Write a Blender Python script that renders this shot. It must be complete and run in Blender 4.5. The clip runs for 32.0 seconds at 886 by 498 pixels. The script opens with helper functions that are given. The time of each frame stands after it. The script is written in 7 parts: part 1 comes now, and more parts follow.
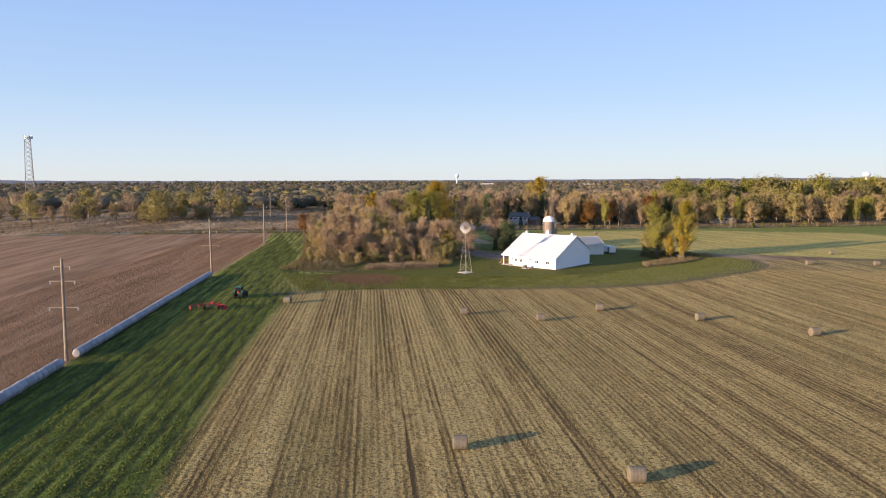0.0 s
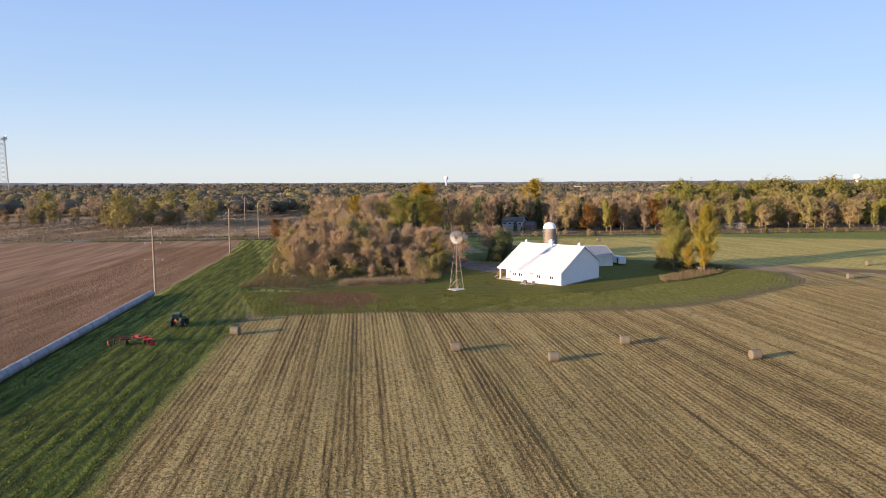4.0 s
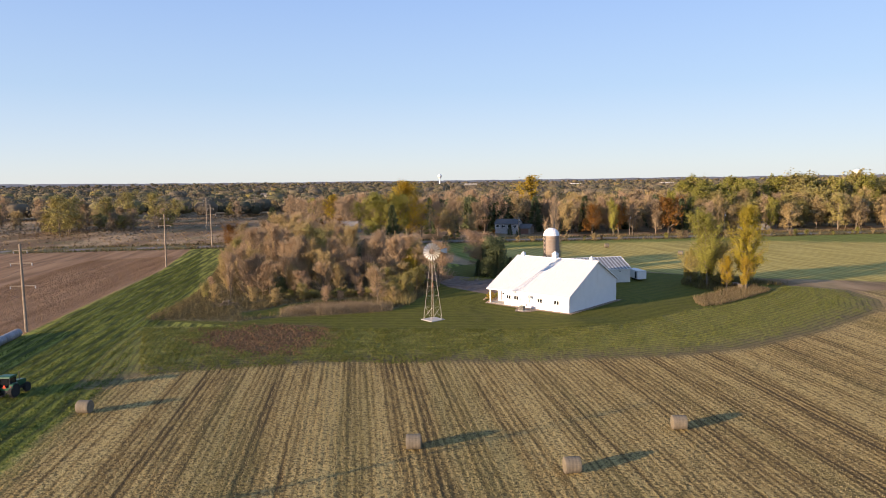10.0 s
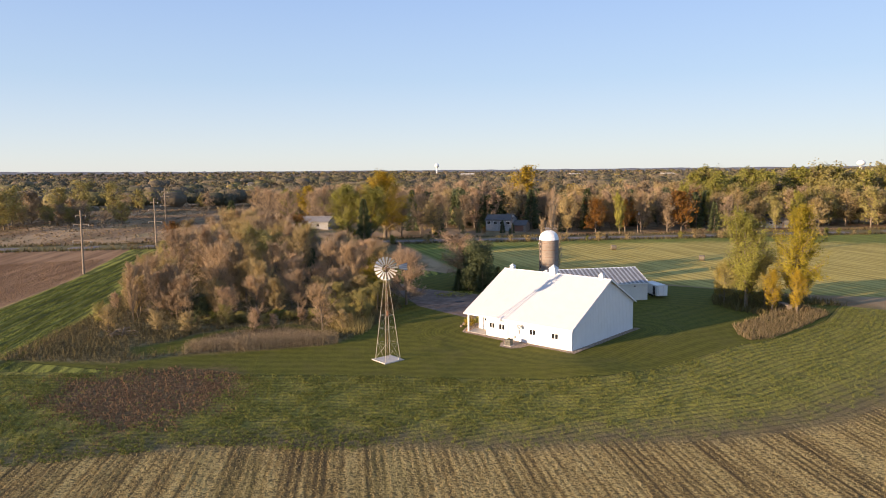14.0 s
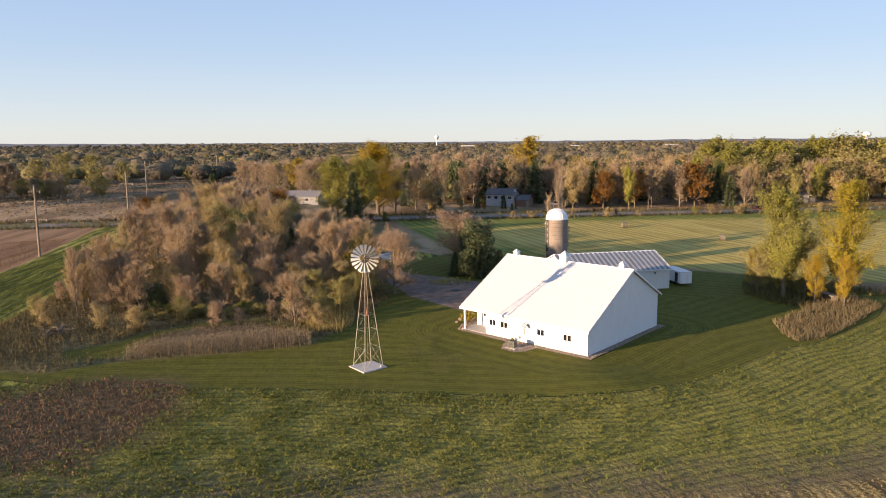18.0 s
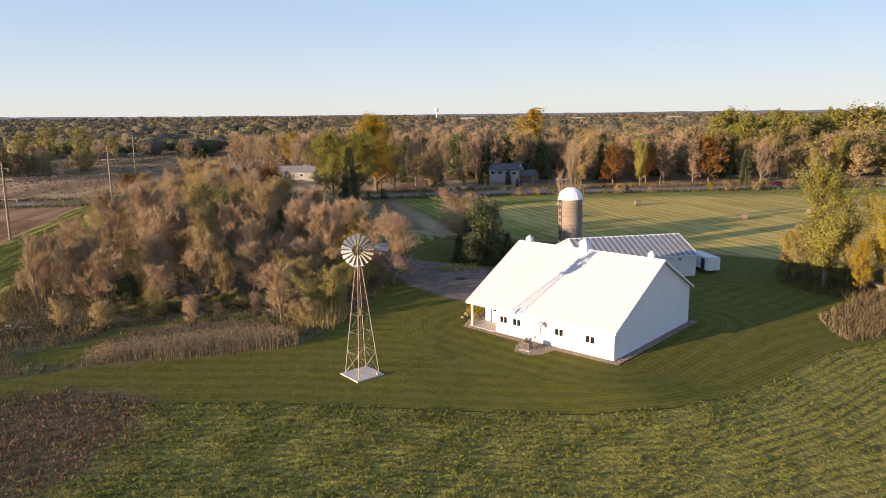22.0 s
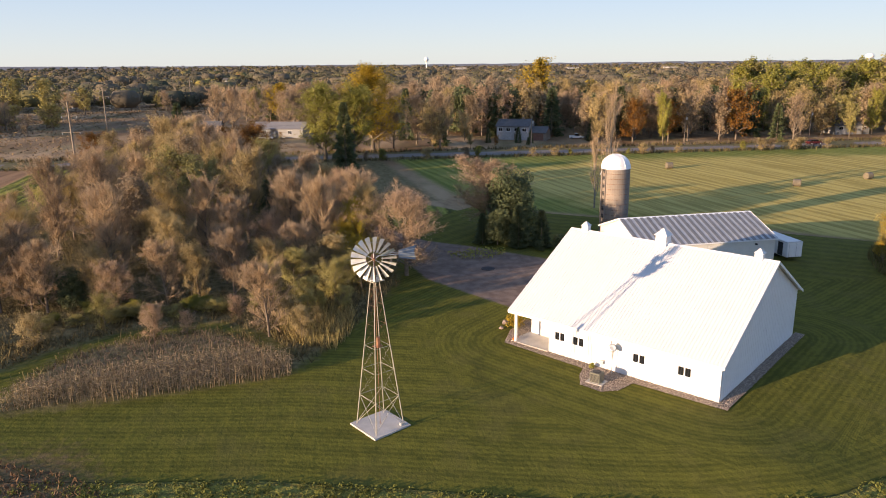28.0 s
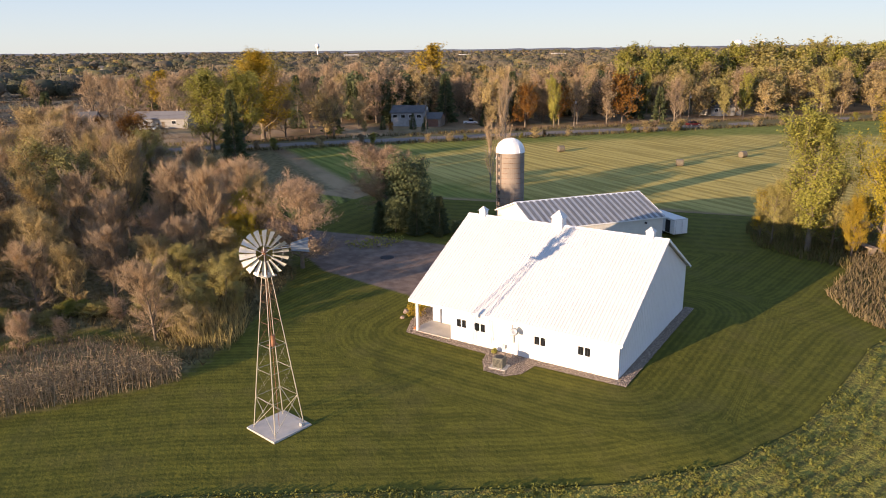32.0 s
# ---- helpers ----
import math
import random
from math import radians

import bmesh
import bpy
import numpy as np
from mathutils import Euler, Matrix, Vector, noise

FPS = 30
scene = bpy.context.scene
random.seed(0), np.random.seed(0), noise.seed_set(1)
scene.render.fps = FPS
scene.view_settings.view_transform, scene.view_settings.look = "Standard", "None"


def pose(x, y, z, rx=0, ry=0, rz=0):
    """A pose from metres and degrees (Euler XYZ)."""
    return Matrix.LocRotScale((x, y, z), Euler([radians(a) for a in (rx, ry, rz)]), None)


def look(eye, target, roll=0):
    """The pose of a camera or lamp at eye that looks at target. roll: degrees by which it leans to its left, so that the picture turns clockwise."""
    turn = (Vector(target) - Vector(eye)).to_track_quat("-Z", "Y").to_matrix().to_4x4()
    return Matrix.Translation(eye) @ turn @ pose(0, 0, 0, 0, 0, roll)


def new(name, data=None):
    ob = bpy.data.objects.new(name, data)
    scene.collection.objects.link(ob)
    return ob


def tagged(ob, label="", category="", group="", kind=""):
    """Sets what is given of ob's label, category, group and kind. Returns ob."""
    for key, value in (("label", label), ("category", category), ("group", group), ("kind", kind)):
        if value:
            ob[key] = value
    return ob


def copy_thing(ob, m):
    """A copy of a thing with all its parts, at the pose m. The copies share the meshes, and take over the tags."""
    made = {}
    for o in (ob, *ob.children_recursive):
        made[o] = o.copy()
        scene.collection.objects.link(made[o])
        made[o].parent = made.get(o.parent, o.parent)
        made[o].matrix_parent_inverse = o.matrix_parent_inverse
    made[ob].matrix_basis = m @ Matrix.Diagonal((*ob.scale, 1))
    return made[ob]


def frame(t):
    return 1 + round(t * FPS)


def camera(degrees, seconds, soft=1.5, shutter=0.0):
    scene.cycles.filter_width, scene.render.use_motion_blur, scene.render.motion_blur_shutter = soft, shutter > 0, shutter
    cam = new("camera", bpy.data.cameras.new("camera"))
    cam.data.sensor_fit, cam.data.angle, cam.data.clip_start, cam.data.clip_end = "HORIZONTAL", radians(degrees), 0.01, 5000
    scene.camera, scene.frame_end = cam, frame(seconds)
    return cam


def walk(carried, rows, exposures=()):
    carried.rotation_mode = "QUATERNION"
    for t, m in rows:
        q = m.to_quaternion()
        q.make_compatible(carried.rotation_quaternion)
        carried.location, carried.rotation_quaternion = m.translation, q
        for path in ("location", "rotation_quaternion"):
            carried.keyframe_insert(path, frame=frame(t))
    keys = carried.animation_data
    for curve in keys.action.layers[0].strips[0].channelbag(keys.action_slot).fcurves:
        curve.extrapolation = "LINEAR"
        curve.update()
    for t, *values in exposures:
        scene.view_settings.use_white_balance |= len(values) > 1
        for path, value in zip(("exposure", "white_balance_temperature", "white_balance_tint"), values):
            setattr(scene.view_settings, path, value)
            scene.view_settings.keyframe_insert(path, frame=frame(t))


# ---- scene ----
cam = camera(63.7, 32.0, 1.0)
PATH = [
    (0, (123.084, -174.242, 27.273), (121.695, -172.817, 27.076), -0.5),
    (0.5, (120.092, -171.105, 27.259), (118.704, -169.678, 27.064), -0.5),
    (1, (117.099, -168.039, 27.232), (115.711, -166.612, 27.038), -0.47),
    (1.5, (114.39, -165.014, 27.16), (113.003, -163.586, 26.968), -0.51),
    (2, (111.743, -162.137, 27.069), (110.361, -160.703, 26.878), -0.51),
    (2.5, (109.168, -159.403, 27), (107.799, -157.958, 26.81), -0.51),
    (3, (106.7, -156.81, 26.97), (105.332, -155.364, 26.78), -0.5),
    (3.5, (104.442, -154.373, 26.969), (103.074, -152.927, 26.779), -0.51),
    (5.5, (96.303, -145.398, 27.026), (94.937, -143.95, 26.831), -0.52),
    (6, (94.391, -143.231, 26.983), (93.025, -141.782, 26.788), -0.6),
    (6.5, (92.38, -140.902, 26.91), (91.016, -139.452, 26.714), -0.62),
    (7, (90.127, -138.341, 26.846), (88.763, -136.891, 26.65), -0.65),
    (7.5, (87.753, -135.476, 26.778), (86.39, -134.025, 26.584), -0.74),
    (8, (85.527, -132.329, 26.718), (84.164, -130.877, 26.526), -0.84),
    (8.5, (83.347, -128.995, 26.68), (81.985, -127.543, 26.489), -0.9),
    (9, (81.155, -125.488, 26.667), (79.794, -124.035, 26.479), -0.97),
    (9.5, (78.809, -121.796, 26.676), (77.45, -120.341, 26.485), -0.95),
    (10, (76.374, -117.851, 26.689), (75.016, -116.396, 26.493), -0.92),
    (10.5, (73.942, -113.831, 26.717), (72.586, -112.375, 26.516), -0.9),
    (11, (71.511, -109.773, 26.746), (70.155, -108.317, 26.545), -0.92),
    (11.5, (68.868, -105.524, 26.771), (67.512, -104.067, 26.571), -0.93),
    (12, (66.147, -101.348, 26.795), (64.791, -99.891, 26.594), -0.92),
    (12.5, (63.353, -97.381, 26.805), (61.998, -95.923, 26.606), -0.89),
    (13, (60.627, -93.636, 26.808), (59.272, -92.179, 26.611), -0.82),
    (13.5, (58.034, -90.284, 26.79), (56.679, -88.828, 26.58), -0.76),
    (14, (55.691, -87.318, 26.771), (54.338, -85.862, 26.546), -0.68),
    (14.5, (53.698, -84.862, 26.75), (52.347, -83.407, 26.513), -0.64),
    (16.5, (47.613, -77.58, 26.466), (46.264, -76.126, 26.207), -0.63),
    (17, (46.445, -76.102, 26.41), (45.097, -74.65, 26.138), -0.65),
    (18, (44.68, -73.774, 26.395), (43.333, -72.327, 26.093), -0.7),
    (19, (42.732, -71.434, 26.497), (41.388, -69.99, 26.169), -0.77),
    (20, (40.423, -69.079, 26.53), (39.082, -67.637, 26.179), -0.79),
    (21, (38.281, -67.099, 26.458), (36.941, -65.66, 26.089), -0.81),
    (22, (36.29, -65.507, 26.346), (34.951, -64.07, 25.97), -0.81),
    (23, (34.191, -64.409, 26.225), (32.852, -62.972, 25.848), -0.77),
    (24, (31.93, -63.271, 26.102), (30.591, -61.835, 25.722), -0.79),
    (24.5, (30.371, -62.306, 26.073), (29.033, -60.87, 25.69), -0.79),
    (26.5, (22.79, -56.453, 26.229), (21.452, -55.018, 25.842), -0.78),
    (27, (21.111, -55.092, 26.283), (19.781, -53.661, 25.853), -0.76),
    (27.5, (19.706, -53.856, 26.35), (18.385, -52.43, 25.88), -0.75),
    (28, (18.509, -52.838, 26.367), (17.21, -51.403, 25.86), -0.76),
    (28.5, (17.719, -52.138, 26.339), (16.444, -50.687, 25.819), -0.77),
    (29, (17.476, -51.88, 26.299), (16.236, -50.4, 25.775), -0.77),
    (30, (17.551, -51.757, 26.303), (16.354, -50.245, 25.773), -0.78),
    (31, (17.573, -51.431, 26.14), (16.426, -49.883, 25.602), -0.81),
    (31.5, (17.611, -51.395, 26.076), (16.501, -49.822, 25.535), -0.83),
    (32, (17.68, -51.463, 26.029), (16.608, -49.865, 25.485), -0.84),
]
EXPOSURES = [(0, 1.0, 6850, 18), (10, 1.0, 7100, 18), (14, 1.0, 7400, 18), (20, 1.0, 7550, 19), (32, 1.0, 7350, 19)]
walk(cam, [(t, look(eye, target, roll)) for t, eye, target, roll in PATH], EXPOSURES)

# ---- light ----
SUN_EL, SUN_ROT = 8.8, -163.0
world = bpy.data.worlds.new("sky_world")
scene.world = world
world.use_nodes = True
_wn = world.node_tree.nodes
_sky = _wn.new("ShaderNodeTexSky")
_sky.sky_type, _sky.sun_disc = "NISHITA", False
_sky.sun_elevation, _sky.sun_rotation = radians(SUN_EL), radians(SUN_ROT)
_sky.air_density, _sky.dust_density, _sky.ozone_density = 0.5, 0.7, 1.0
_wn["Background"].inputs["Strength"].default_value = 0.132
_bw = _wn.new("ShaderNodeRGBToBW")
_ma = _wn.new("ShaderNodeMath")
_ma.operation = "MULTIPLY_ADD"
_ma.inputs[1].default_value, _ma.inputs[2].default_value = 0.20, 0.36
_hz = _wn.new("ShaderNodeVectorMath")
_hz.operation = "DIVIDE"
world.node_tree.links.new(_sky.outputs[0], _bw.inputs[0])
world.node_tree.links.new(_bw.outputs[0], _ma.inputs[0])
world.node_tree.links.new(_sky.outputs[0], _hz.inputs[0])
world.node_tree.links.new(_ma.outputs[0], _hz.inputs[1])
_tn = _wn.new("ShaderNodeVectorMath")
_tn.operation = "MULTIPLY"
_tn.inputs[1].default_value = (0.75, 0.80, 0.83)
world.node_tree.links.new(_hz.outputs[0], _tn.inputs[0])
_tc = _wn.new("ShaderNodeTexCoord")
_sp = _wn.new("ShaderNodeSeparateXYZ")
_cr = _wn.new("ShaderNodeValToRGB")
for _p, _c in ((0.12, (0.27, 0.34, 0.45)), (0.30, (0.155, 0.245, 0.47))):
    _cr.color_ramp.elements.new(_p).color = (*_c, 1)
_cr.color_ramp.elements[0].color = (0.45, 0.44, 0.47, 1)
_cr.color_ramp.elements[3].color = (0.12, 0.20, 0.38, 1)
_x8 = _wn.new("ShaderNodeVectorMath")
_x8.operation = "MULTIPLY"
_x8.inputs[1].default_value = (7.05, 8.2, 8.35)
_mx = _wn.new("ShaderNodeMix")
_mx.data_type = "RGBA"
_mx.inputs[0].default_value = 0.6
for _a, _b in ((_tc.outputs["Generated"], _sp.inputs[0]), (_sp.outputs[2], _cr.inputs[0]), (_cr.outputs[0], _x8.inputs[0]), (_tn.outputs[0], _mx.inputs[6]), (_x8.outputs[0], _mx.inputs[7]), (_mx.outputs[2], _wn["Background"].inputs["Color"])):
    world.node_tree.links.new(_a, _b)
sun = new("sun", bpy.data.lights.new("sun", "SUN"))
sun.data.energy, sun.data.angle, sun.data.color = 5.0, radians(0.45), (1.0, 0.81, 0.60)
_sd = Vector((math.sin(radians(SUN_ROT)) * math.cos(radians(SUN_EL)), math.cos(radians(SUN_ROT)) * math.cos(radians(SUN_EL)), math.sin(radians(SUN_EL))))
sun.matrix_world = look(_sd * 100, (0, 0, 0))


# ---- node helpers ----
class Graph:
    def __init__(self, name):
        self.mat = bpy.data.materials.new(name)
        self.mat.use_nodes = True
        self.t = self.mat.node_tree
        self.bsdf = self.t.nodes["Principled BSDF"]

    def add(self, kind, **props):
        n = self.t.nodes.new(kind)
        for k, v in props.items():
            setattr(n, k, v)
        return n

    def put(self, sock, v):
        if isinstance(v, bpy.types.NodeSocket):
            self.t.links.new(v, sock)
        elif isinstance(v, tuple) and len(v) == 3 and sock.type == "RGBA":
            sock.default_value = (*v, 1)
        else:
            sock.default_value = v

    def math(self, op, a, b=0.0, c=0.0):
        n = self.add("ShaderNodeMath", operation=op)
        for i, v in enumerate((a, b, c)):
            self.put(n.inputs[i], v)
        return n.outputs[0]

    def mix(self, f, a, b):
        n = self.add("ShaderNodeMix", data_type="RGBA")
        self.put(n.inputs[0], f), self.put(n.inputs[6], a), self.put(n.inputs[7], b)
        return n.outputs[2]

    def lerp(self, f, a, b):
        n = self.add("ShaderNodeMix", data_type="FLOAT")
        self.put(n.inputs[0], f), self.put(n.inputs[2], a), self.put(n.inputs[3], b)
        return n.outputs[0]

    def coords(self, rot=0.0, scale=(1, 1, 1)):
        tc = self.add("ShaderNodeTexCoord")
        m = self.add("ShaderNodeMapping")
        m.inputs["Rotation"].default_value = (0, 0, radians(rot))
        m2 = self.add("ShaderNodeMapping")
        m2.inputs["Scale"].default_value = scale
        self.t.links.new(tc.outputs["Object"], m.inputs[0])
        self.t.links.new(m.outputs[0], m2.inputs[0])
        return m2.outputs[0]

    def noise(self, scale, detail=3.0, rough=0.55, vec=None, dist=0.0):
        n = self.add("ShaderNodeTexNoise")
        n.inputs["Scale"].default_value, n.inputs["Detail"].default_value = scale, detail
        n.inputs["Roughness"].default_value, n.inputs["Distortion"].default_value = rough, dist
        self.t.links.new(vec if vec is not None else self.coords(), n.inputs["Vector"])
        return n.outputs["Fac"]

    def step(self, v, lo, hi):
        n = self.add("ShaderNodeMapRange", interpolation_type="SMOOTHSTEP")
        self.put(n.inputs[0], v)
        n.inputs[1].default_value, n.inputs[2].default_value = lo, hi
        return n.outputs[0]

    def ramp(self, v, stops):
        n = self.add("ShaderNodeValToRGB")
        el = n.color_ramp.elements
        while len(el) < len(stops):
            el.new(0.5)
        for e, (p, c) in zip(el, stops):
            e.position, e.color = p, (*c, 1)
        self.put(n.inputs[0], v)
        return n.outputs[0]

    def attr(self, name):
        return self.add("ShaderNodeAttribute", attribute_name=name).outputs["Fac"]

    def bump(self, h, dist, strength=1.0):
        n = self.add("ShaderNodeBump")
        n.inputs["Distance"].default_value, n.inputs["Strength"].default_value = dist, strength
        self.put(n.inputs["Height"], h)
        self.t.links.new(n.outputs[0], self.bsdf.inputs["Normal"])

    def done(self, color=None, rough=0.8, metal=0.0, spec=0.3):
        if color is not None:
            self.put(self.bsdf.inputs["Base Color"], color)
        self.put(self.bsdf.inputs["Roughness"], rough)
        self.put(self.bsdf.inputs["Metallic"], metal)
        self.bsdf.inputs["Specular IOR Level"].default_value = spec
        return self.mat


def plain(name, color, rough=0.7, metal=0.0, var=0.18, scale=2.0, fine=25.0, bump=0.0, spec=0.3):
    """A surface with two scales of wear and a little relief."""
    g = Graph(name)
    n = g.math("ADD", g.math("MULTIPLY", g.noise(scale, 4), 0.6), g.math("MULTIPLY", g.noise(fine, 2), 0.4))
    lo, hi = tuple(c * (1 - var) for c in color), tuple(min(1, c * (1 + var)) for c in color)
    col = g.mix(g.step(n, 0.3, 0.7), lo, hi)
    if bump:
        g.bump(n, bump)
    return g.done(col, g.lerp(n, max(0.05, rough - 0.1), min(1, rough + 0.1)), metal, spec)


def leaves(name, stops, rough=0.75, glow=0.35):
    """Foliage whose clumps differ one by one, and a little from tree to tree."""
    g = Graph(name)
    isl = g.add("ShaderNodeNewGeometry").outputs["Random Per Island"]
    rnd = g.add("ShaderNodeObjectInfo").outputs["Random"]
    v = g.math("ADD", g.math("MULTIPLY", isl, 0.65), g.math("MULTIPLY", rnd, 0.35))
    col = g.ramp(v, stops)
    g.done(col, rough, 0.0, 0.15)
    tr = g.add("ShaderNodeBsdfTranslucent")
    g.t.links.new(col, tr.inputs[0])
    mx = g.add("ShaderNodeMixShader")
    mx.inputs[0].default_value = glow
    out = g.t.nodes["Material Output"]
    g.t.links.new(g.bsdf.outputs[0], mx.inputs[1])
    g.t.links.new(tr.outputs[0], mx.inputs[2])
    g.t.links.new(mx.outputs[0], out.inputs[0])
    return g.mat


# ---- mesh helpers ----
class Shape:
    """Collects boxes, tubes, turned forms and faces into one mesh."""

    def __init__(self):
        self.v, self.f, self.weld = [], [], False

    def face(self, *pts):
        n = len(self.v)
        self.v += [tuple(p) for p in pts]
        self.f.append(tuple(range(n, n + len(pts))))
        return self

    def box(self, x0, y0, z0, x1, y1, z1, m=None):
        n = len(self.v)
        c = [(x, y, z) for z in (z0, z1) for x, y in ((x0, y0), (x1, y0), (x1, y1), (x0, y1))]
        self.v += [tuple(m @ Vector(p)) for p in c] if m is not None else c
        self.f += [tuple(n + i for i in q) for q in ((3, 2, 1, 0), (4, 5, 6, 7), (0, 1, 5, 4), (1, 2, 6, 5), (2, 3, 7, 6), (3, 0, 4, 7))]
        return self

    def tube(self, a, b, ra, rb=None, n=8, caps=True):
        a, b = Vector(a), Vector(b)
        rb = ra if rb is None else rb
        d = (b - a).normalized()
        u = d.orthogonal().normalized()
        w = d.cross(u)
        k = len(self.v)
        for p, r in ((a, ra), (b, rb)):
            self.v += [tuple(p + r * (math.cos(2 * math.pi * i / n) * u + math.sin(2 * math.pi * i / n) * w)) for i in range(n)]
        self.f += [(k + i, k + (i + 1) % n, k + n + (i + 1) % n, k + n + i) for i in range(n)]
        if caps:
            self.f += [tuple(k + n - 1 - i for i in range(n)), tuple(k + n + i for i in range(n))]
        return self

    def lathe(self, profile, n=24, m=None):
        """Turns (radius, height) pairs about z."""
        k = len(self.v)
        for r, z in profile:
            for i in range(n):
                p = Vector((r * math.cos(2 * math.pi * i / n), r * math.sin(2 * math.pi * i / n), z))
                self.v.append(tuple(m @ p) if m is not None else tuple(p))
        for j in range(len(profile) - 1):
            for i in range(n):
                self.f.append((k + j * n + i, k + j * n + (i + 1) % n, k + (j + 1) * n + (i + 1) % n, k + (j + 1) * n + i))
        e = k + (len(profile) - 1) * n
        self.f += [tuple(k + n - 1 - i for i in range(n)), tuple(e + i for i in range(n))]
        return self

    def prism(self, outline, a, b):
        """An outline of (p, q) pairs carried from map a to map b: both turn (p, q) into a point."""
        k, n = len(self.v), len(outline)
        self.v += [tuple(a(*o)) for o in outline] + [tuple(b(*o)) for o in outline]
        self.f += [tuple(k + n - 1 - i for i in range(n)), tuple(k + n + i for i in range(n))]
        self.f += [(k + i, k + (i + 1) % n, k + n + (i + 1) % n, k + n + i) for i in range(n)]
        return self

    def mesh(self, name, mat=None, smooth=False):
        me = bpy.data.meshes.new(name)
        me.from_pydata(self.v, [], self.f)
        if mat:
            me.materials.append(mat)
        bm = bmesh.new()
        bm.from_mesh(me)
        if self.weld:
            bmesh.ops.remove_doubles(bm, verts=bm.verts, dist=0.0005)
        bmesh.ops.recalc_face_normals(bm, faces=bm.faces)
        bm.to_mesh(me)
        bm.free()
        if smooth:
            me.shade_smooth()
        return me


def thing(name, label, category, group="", kind="", at=(0, 0, 0), rz=0.0):
    ob = new(name)
    ob.matrix_world = pose(*at, 0, 0, rz)
    ob.empty_display_size = 0.2
    return tagged(ob, label, category, group, kind)


def part(name, shape, mat, parent, label="", smooth=False):
    me = shape if isinstance(shape, bpy.types.Mesh) else shape.mesh(name, mat, smooth)
    ob = new(name, me)
    ob.parent = parent
    if label:
        tagged(ob, label)
    return ob


def raw_mesh(name, verts, faces, mat, smooth=False):
    """A mesh straight from arrays, for very many small pieces."""
    me = bpy.data.meshes.new(name)
    verts, faces = np.asarray(verts, np.float32), np.asarray(faces, np.int32)
    n, k = faces.shape
    me.vertices.add(len(verts))
    me.vertices.foreach_set("co", verts.ravel())
    me.loops.add(n * k)
    me.loops.foreach_set("vertex_index", faces.ravel())
    me.polygons.add(n)
    me.polygons.foreach_set("loop_start", np.arange(0, n * k, k, dtype=np.int32))
    me.polygons.foreach_set("loop_total", np.full(n, k, np.int32))
    me.update()
    me.materials.append(mat)
    if smooth:
        me.shade_smooth()
    return me


# ---- the lie of the land ----
def ground_np(x, y):
    r, f = 0.72 * x + 0.69 * y, -0.69 * x + 0.72 * y
    return (-0.011546 * 180 * np.tanh(r / 180) + 0.010378 * 260 * np.tanh(f / 260) + 0.27056
            - 1.24774 * np.exp(-((x + 24) ** 2 + (y + 30) ** 2) / (2 * 26 ** 2))
            + 0.48 * np.exp(-((x - 6.5) ** 2 / 50 + (y + 7.0) ** 2 / 32))
            + 16 * np.clip((f - 900) / 3600, 0, 1) * np.clip(0.12 - r / 2300, 0, 1.2))


def ground(x, y):
    return float(ground_np(np.float64(x), np.float64(y)))


def road_line(x):
    return 1.3 * x + 240


SOY = [(80, -200), (24, -151), (-58.7, -79.7), (-119, -25.9), (-172, 12), (-262, -105), (-330, -200), (-150, -420), (150, -420)]
STUBBLE = [(63.4, -149.3), (27.5, -120.8), (-7.9, -89.6), (-19.6, -79.6), (-19.5, -74), (-15, -63.5), (-7.2, -54), (-1, -47.2), (5, -42),
           (14.8, -35), (22.5, -26), (31, -17), (37, -6), (42, 14), (45, 41), (43, 54), (36, 64), (45, 76), (75, 95), (160, 190), (420, 200), (420, -460), (150, -420), (80, -200)]
GREEN = [(24, -151), (-58.7, -79.7), (-119, -25.9), (-172, 12), (-150, 40), (-60, 40), (25, 60), (34, 62), (43, 41), (40, -10), (70, -149), (95, -200), (80, -200)]
COVER = [(-52, -62), (-38.1, -47.4), (-29.5, -39.5), (-19.5, -30), (-11, -24), (-2.6, -18.6), (5.2, -13.3), (10.3, -8.2), (13.7, 0.3), (15, 7.2), (16.6, 18),
         (19.5, 25), (22, 45), (20, 62), (33.6, 64), (42, 55), (46, 41), (43, 14), (38, -8), (30, -22), (10, -60), (-20, -85), (-40, -72)]
PATCH = [(-40, -55), (-37, -43), (-32, -37.5), (-26.5, -38), (-19, -47), (-17, -54), (-19, -58.5), (-26, -60), (-34, -60)]
DRIVE = [(-16, 6.5), (-27, 7.2), (-39.7, 8.3), (-45, 11), (-69, 20), (-103, 36), (-150, 45), (-150, 49), (-103, 40), (-69, 24), (-52, 21), (-45, 23), (-33, 25), (-22, 23), (-16, 20)]
HAY = [(-118, 78), (-62, 45), (-15, 62), (6, 66), (30, 80), (60, 92), (160, 190), (190, 480), (-10, 218)]
GRAVEL = [(0.9, 19), (1.0, -0.9), (-6.9, -1.0), (-7.2, -3.0), (-8.2, -4.1), (-10.2, -4.0), (-11.2, -2.6), (-11.7, -1.1), (-20.6, -0.9), (-21.8, 1.5), (-22.6, 5), (-20.5, 6.5),
          (-20, 0.2), (-0.1, 0.1), (-0.1, 19)]


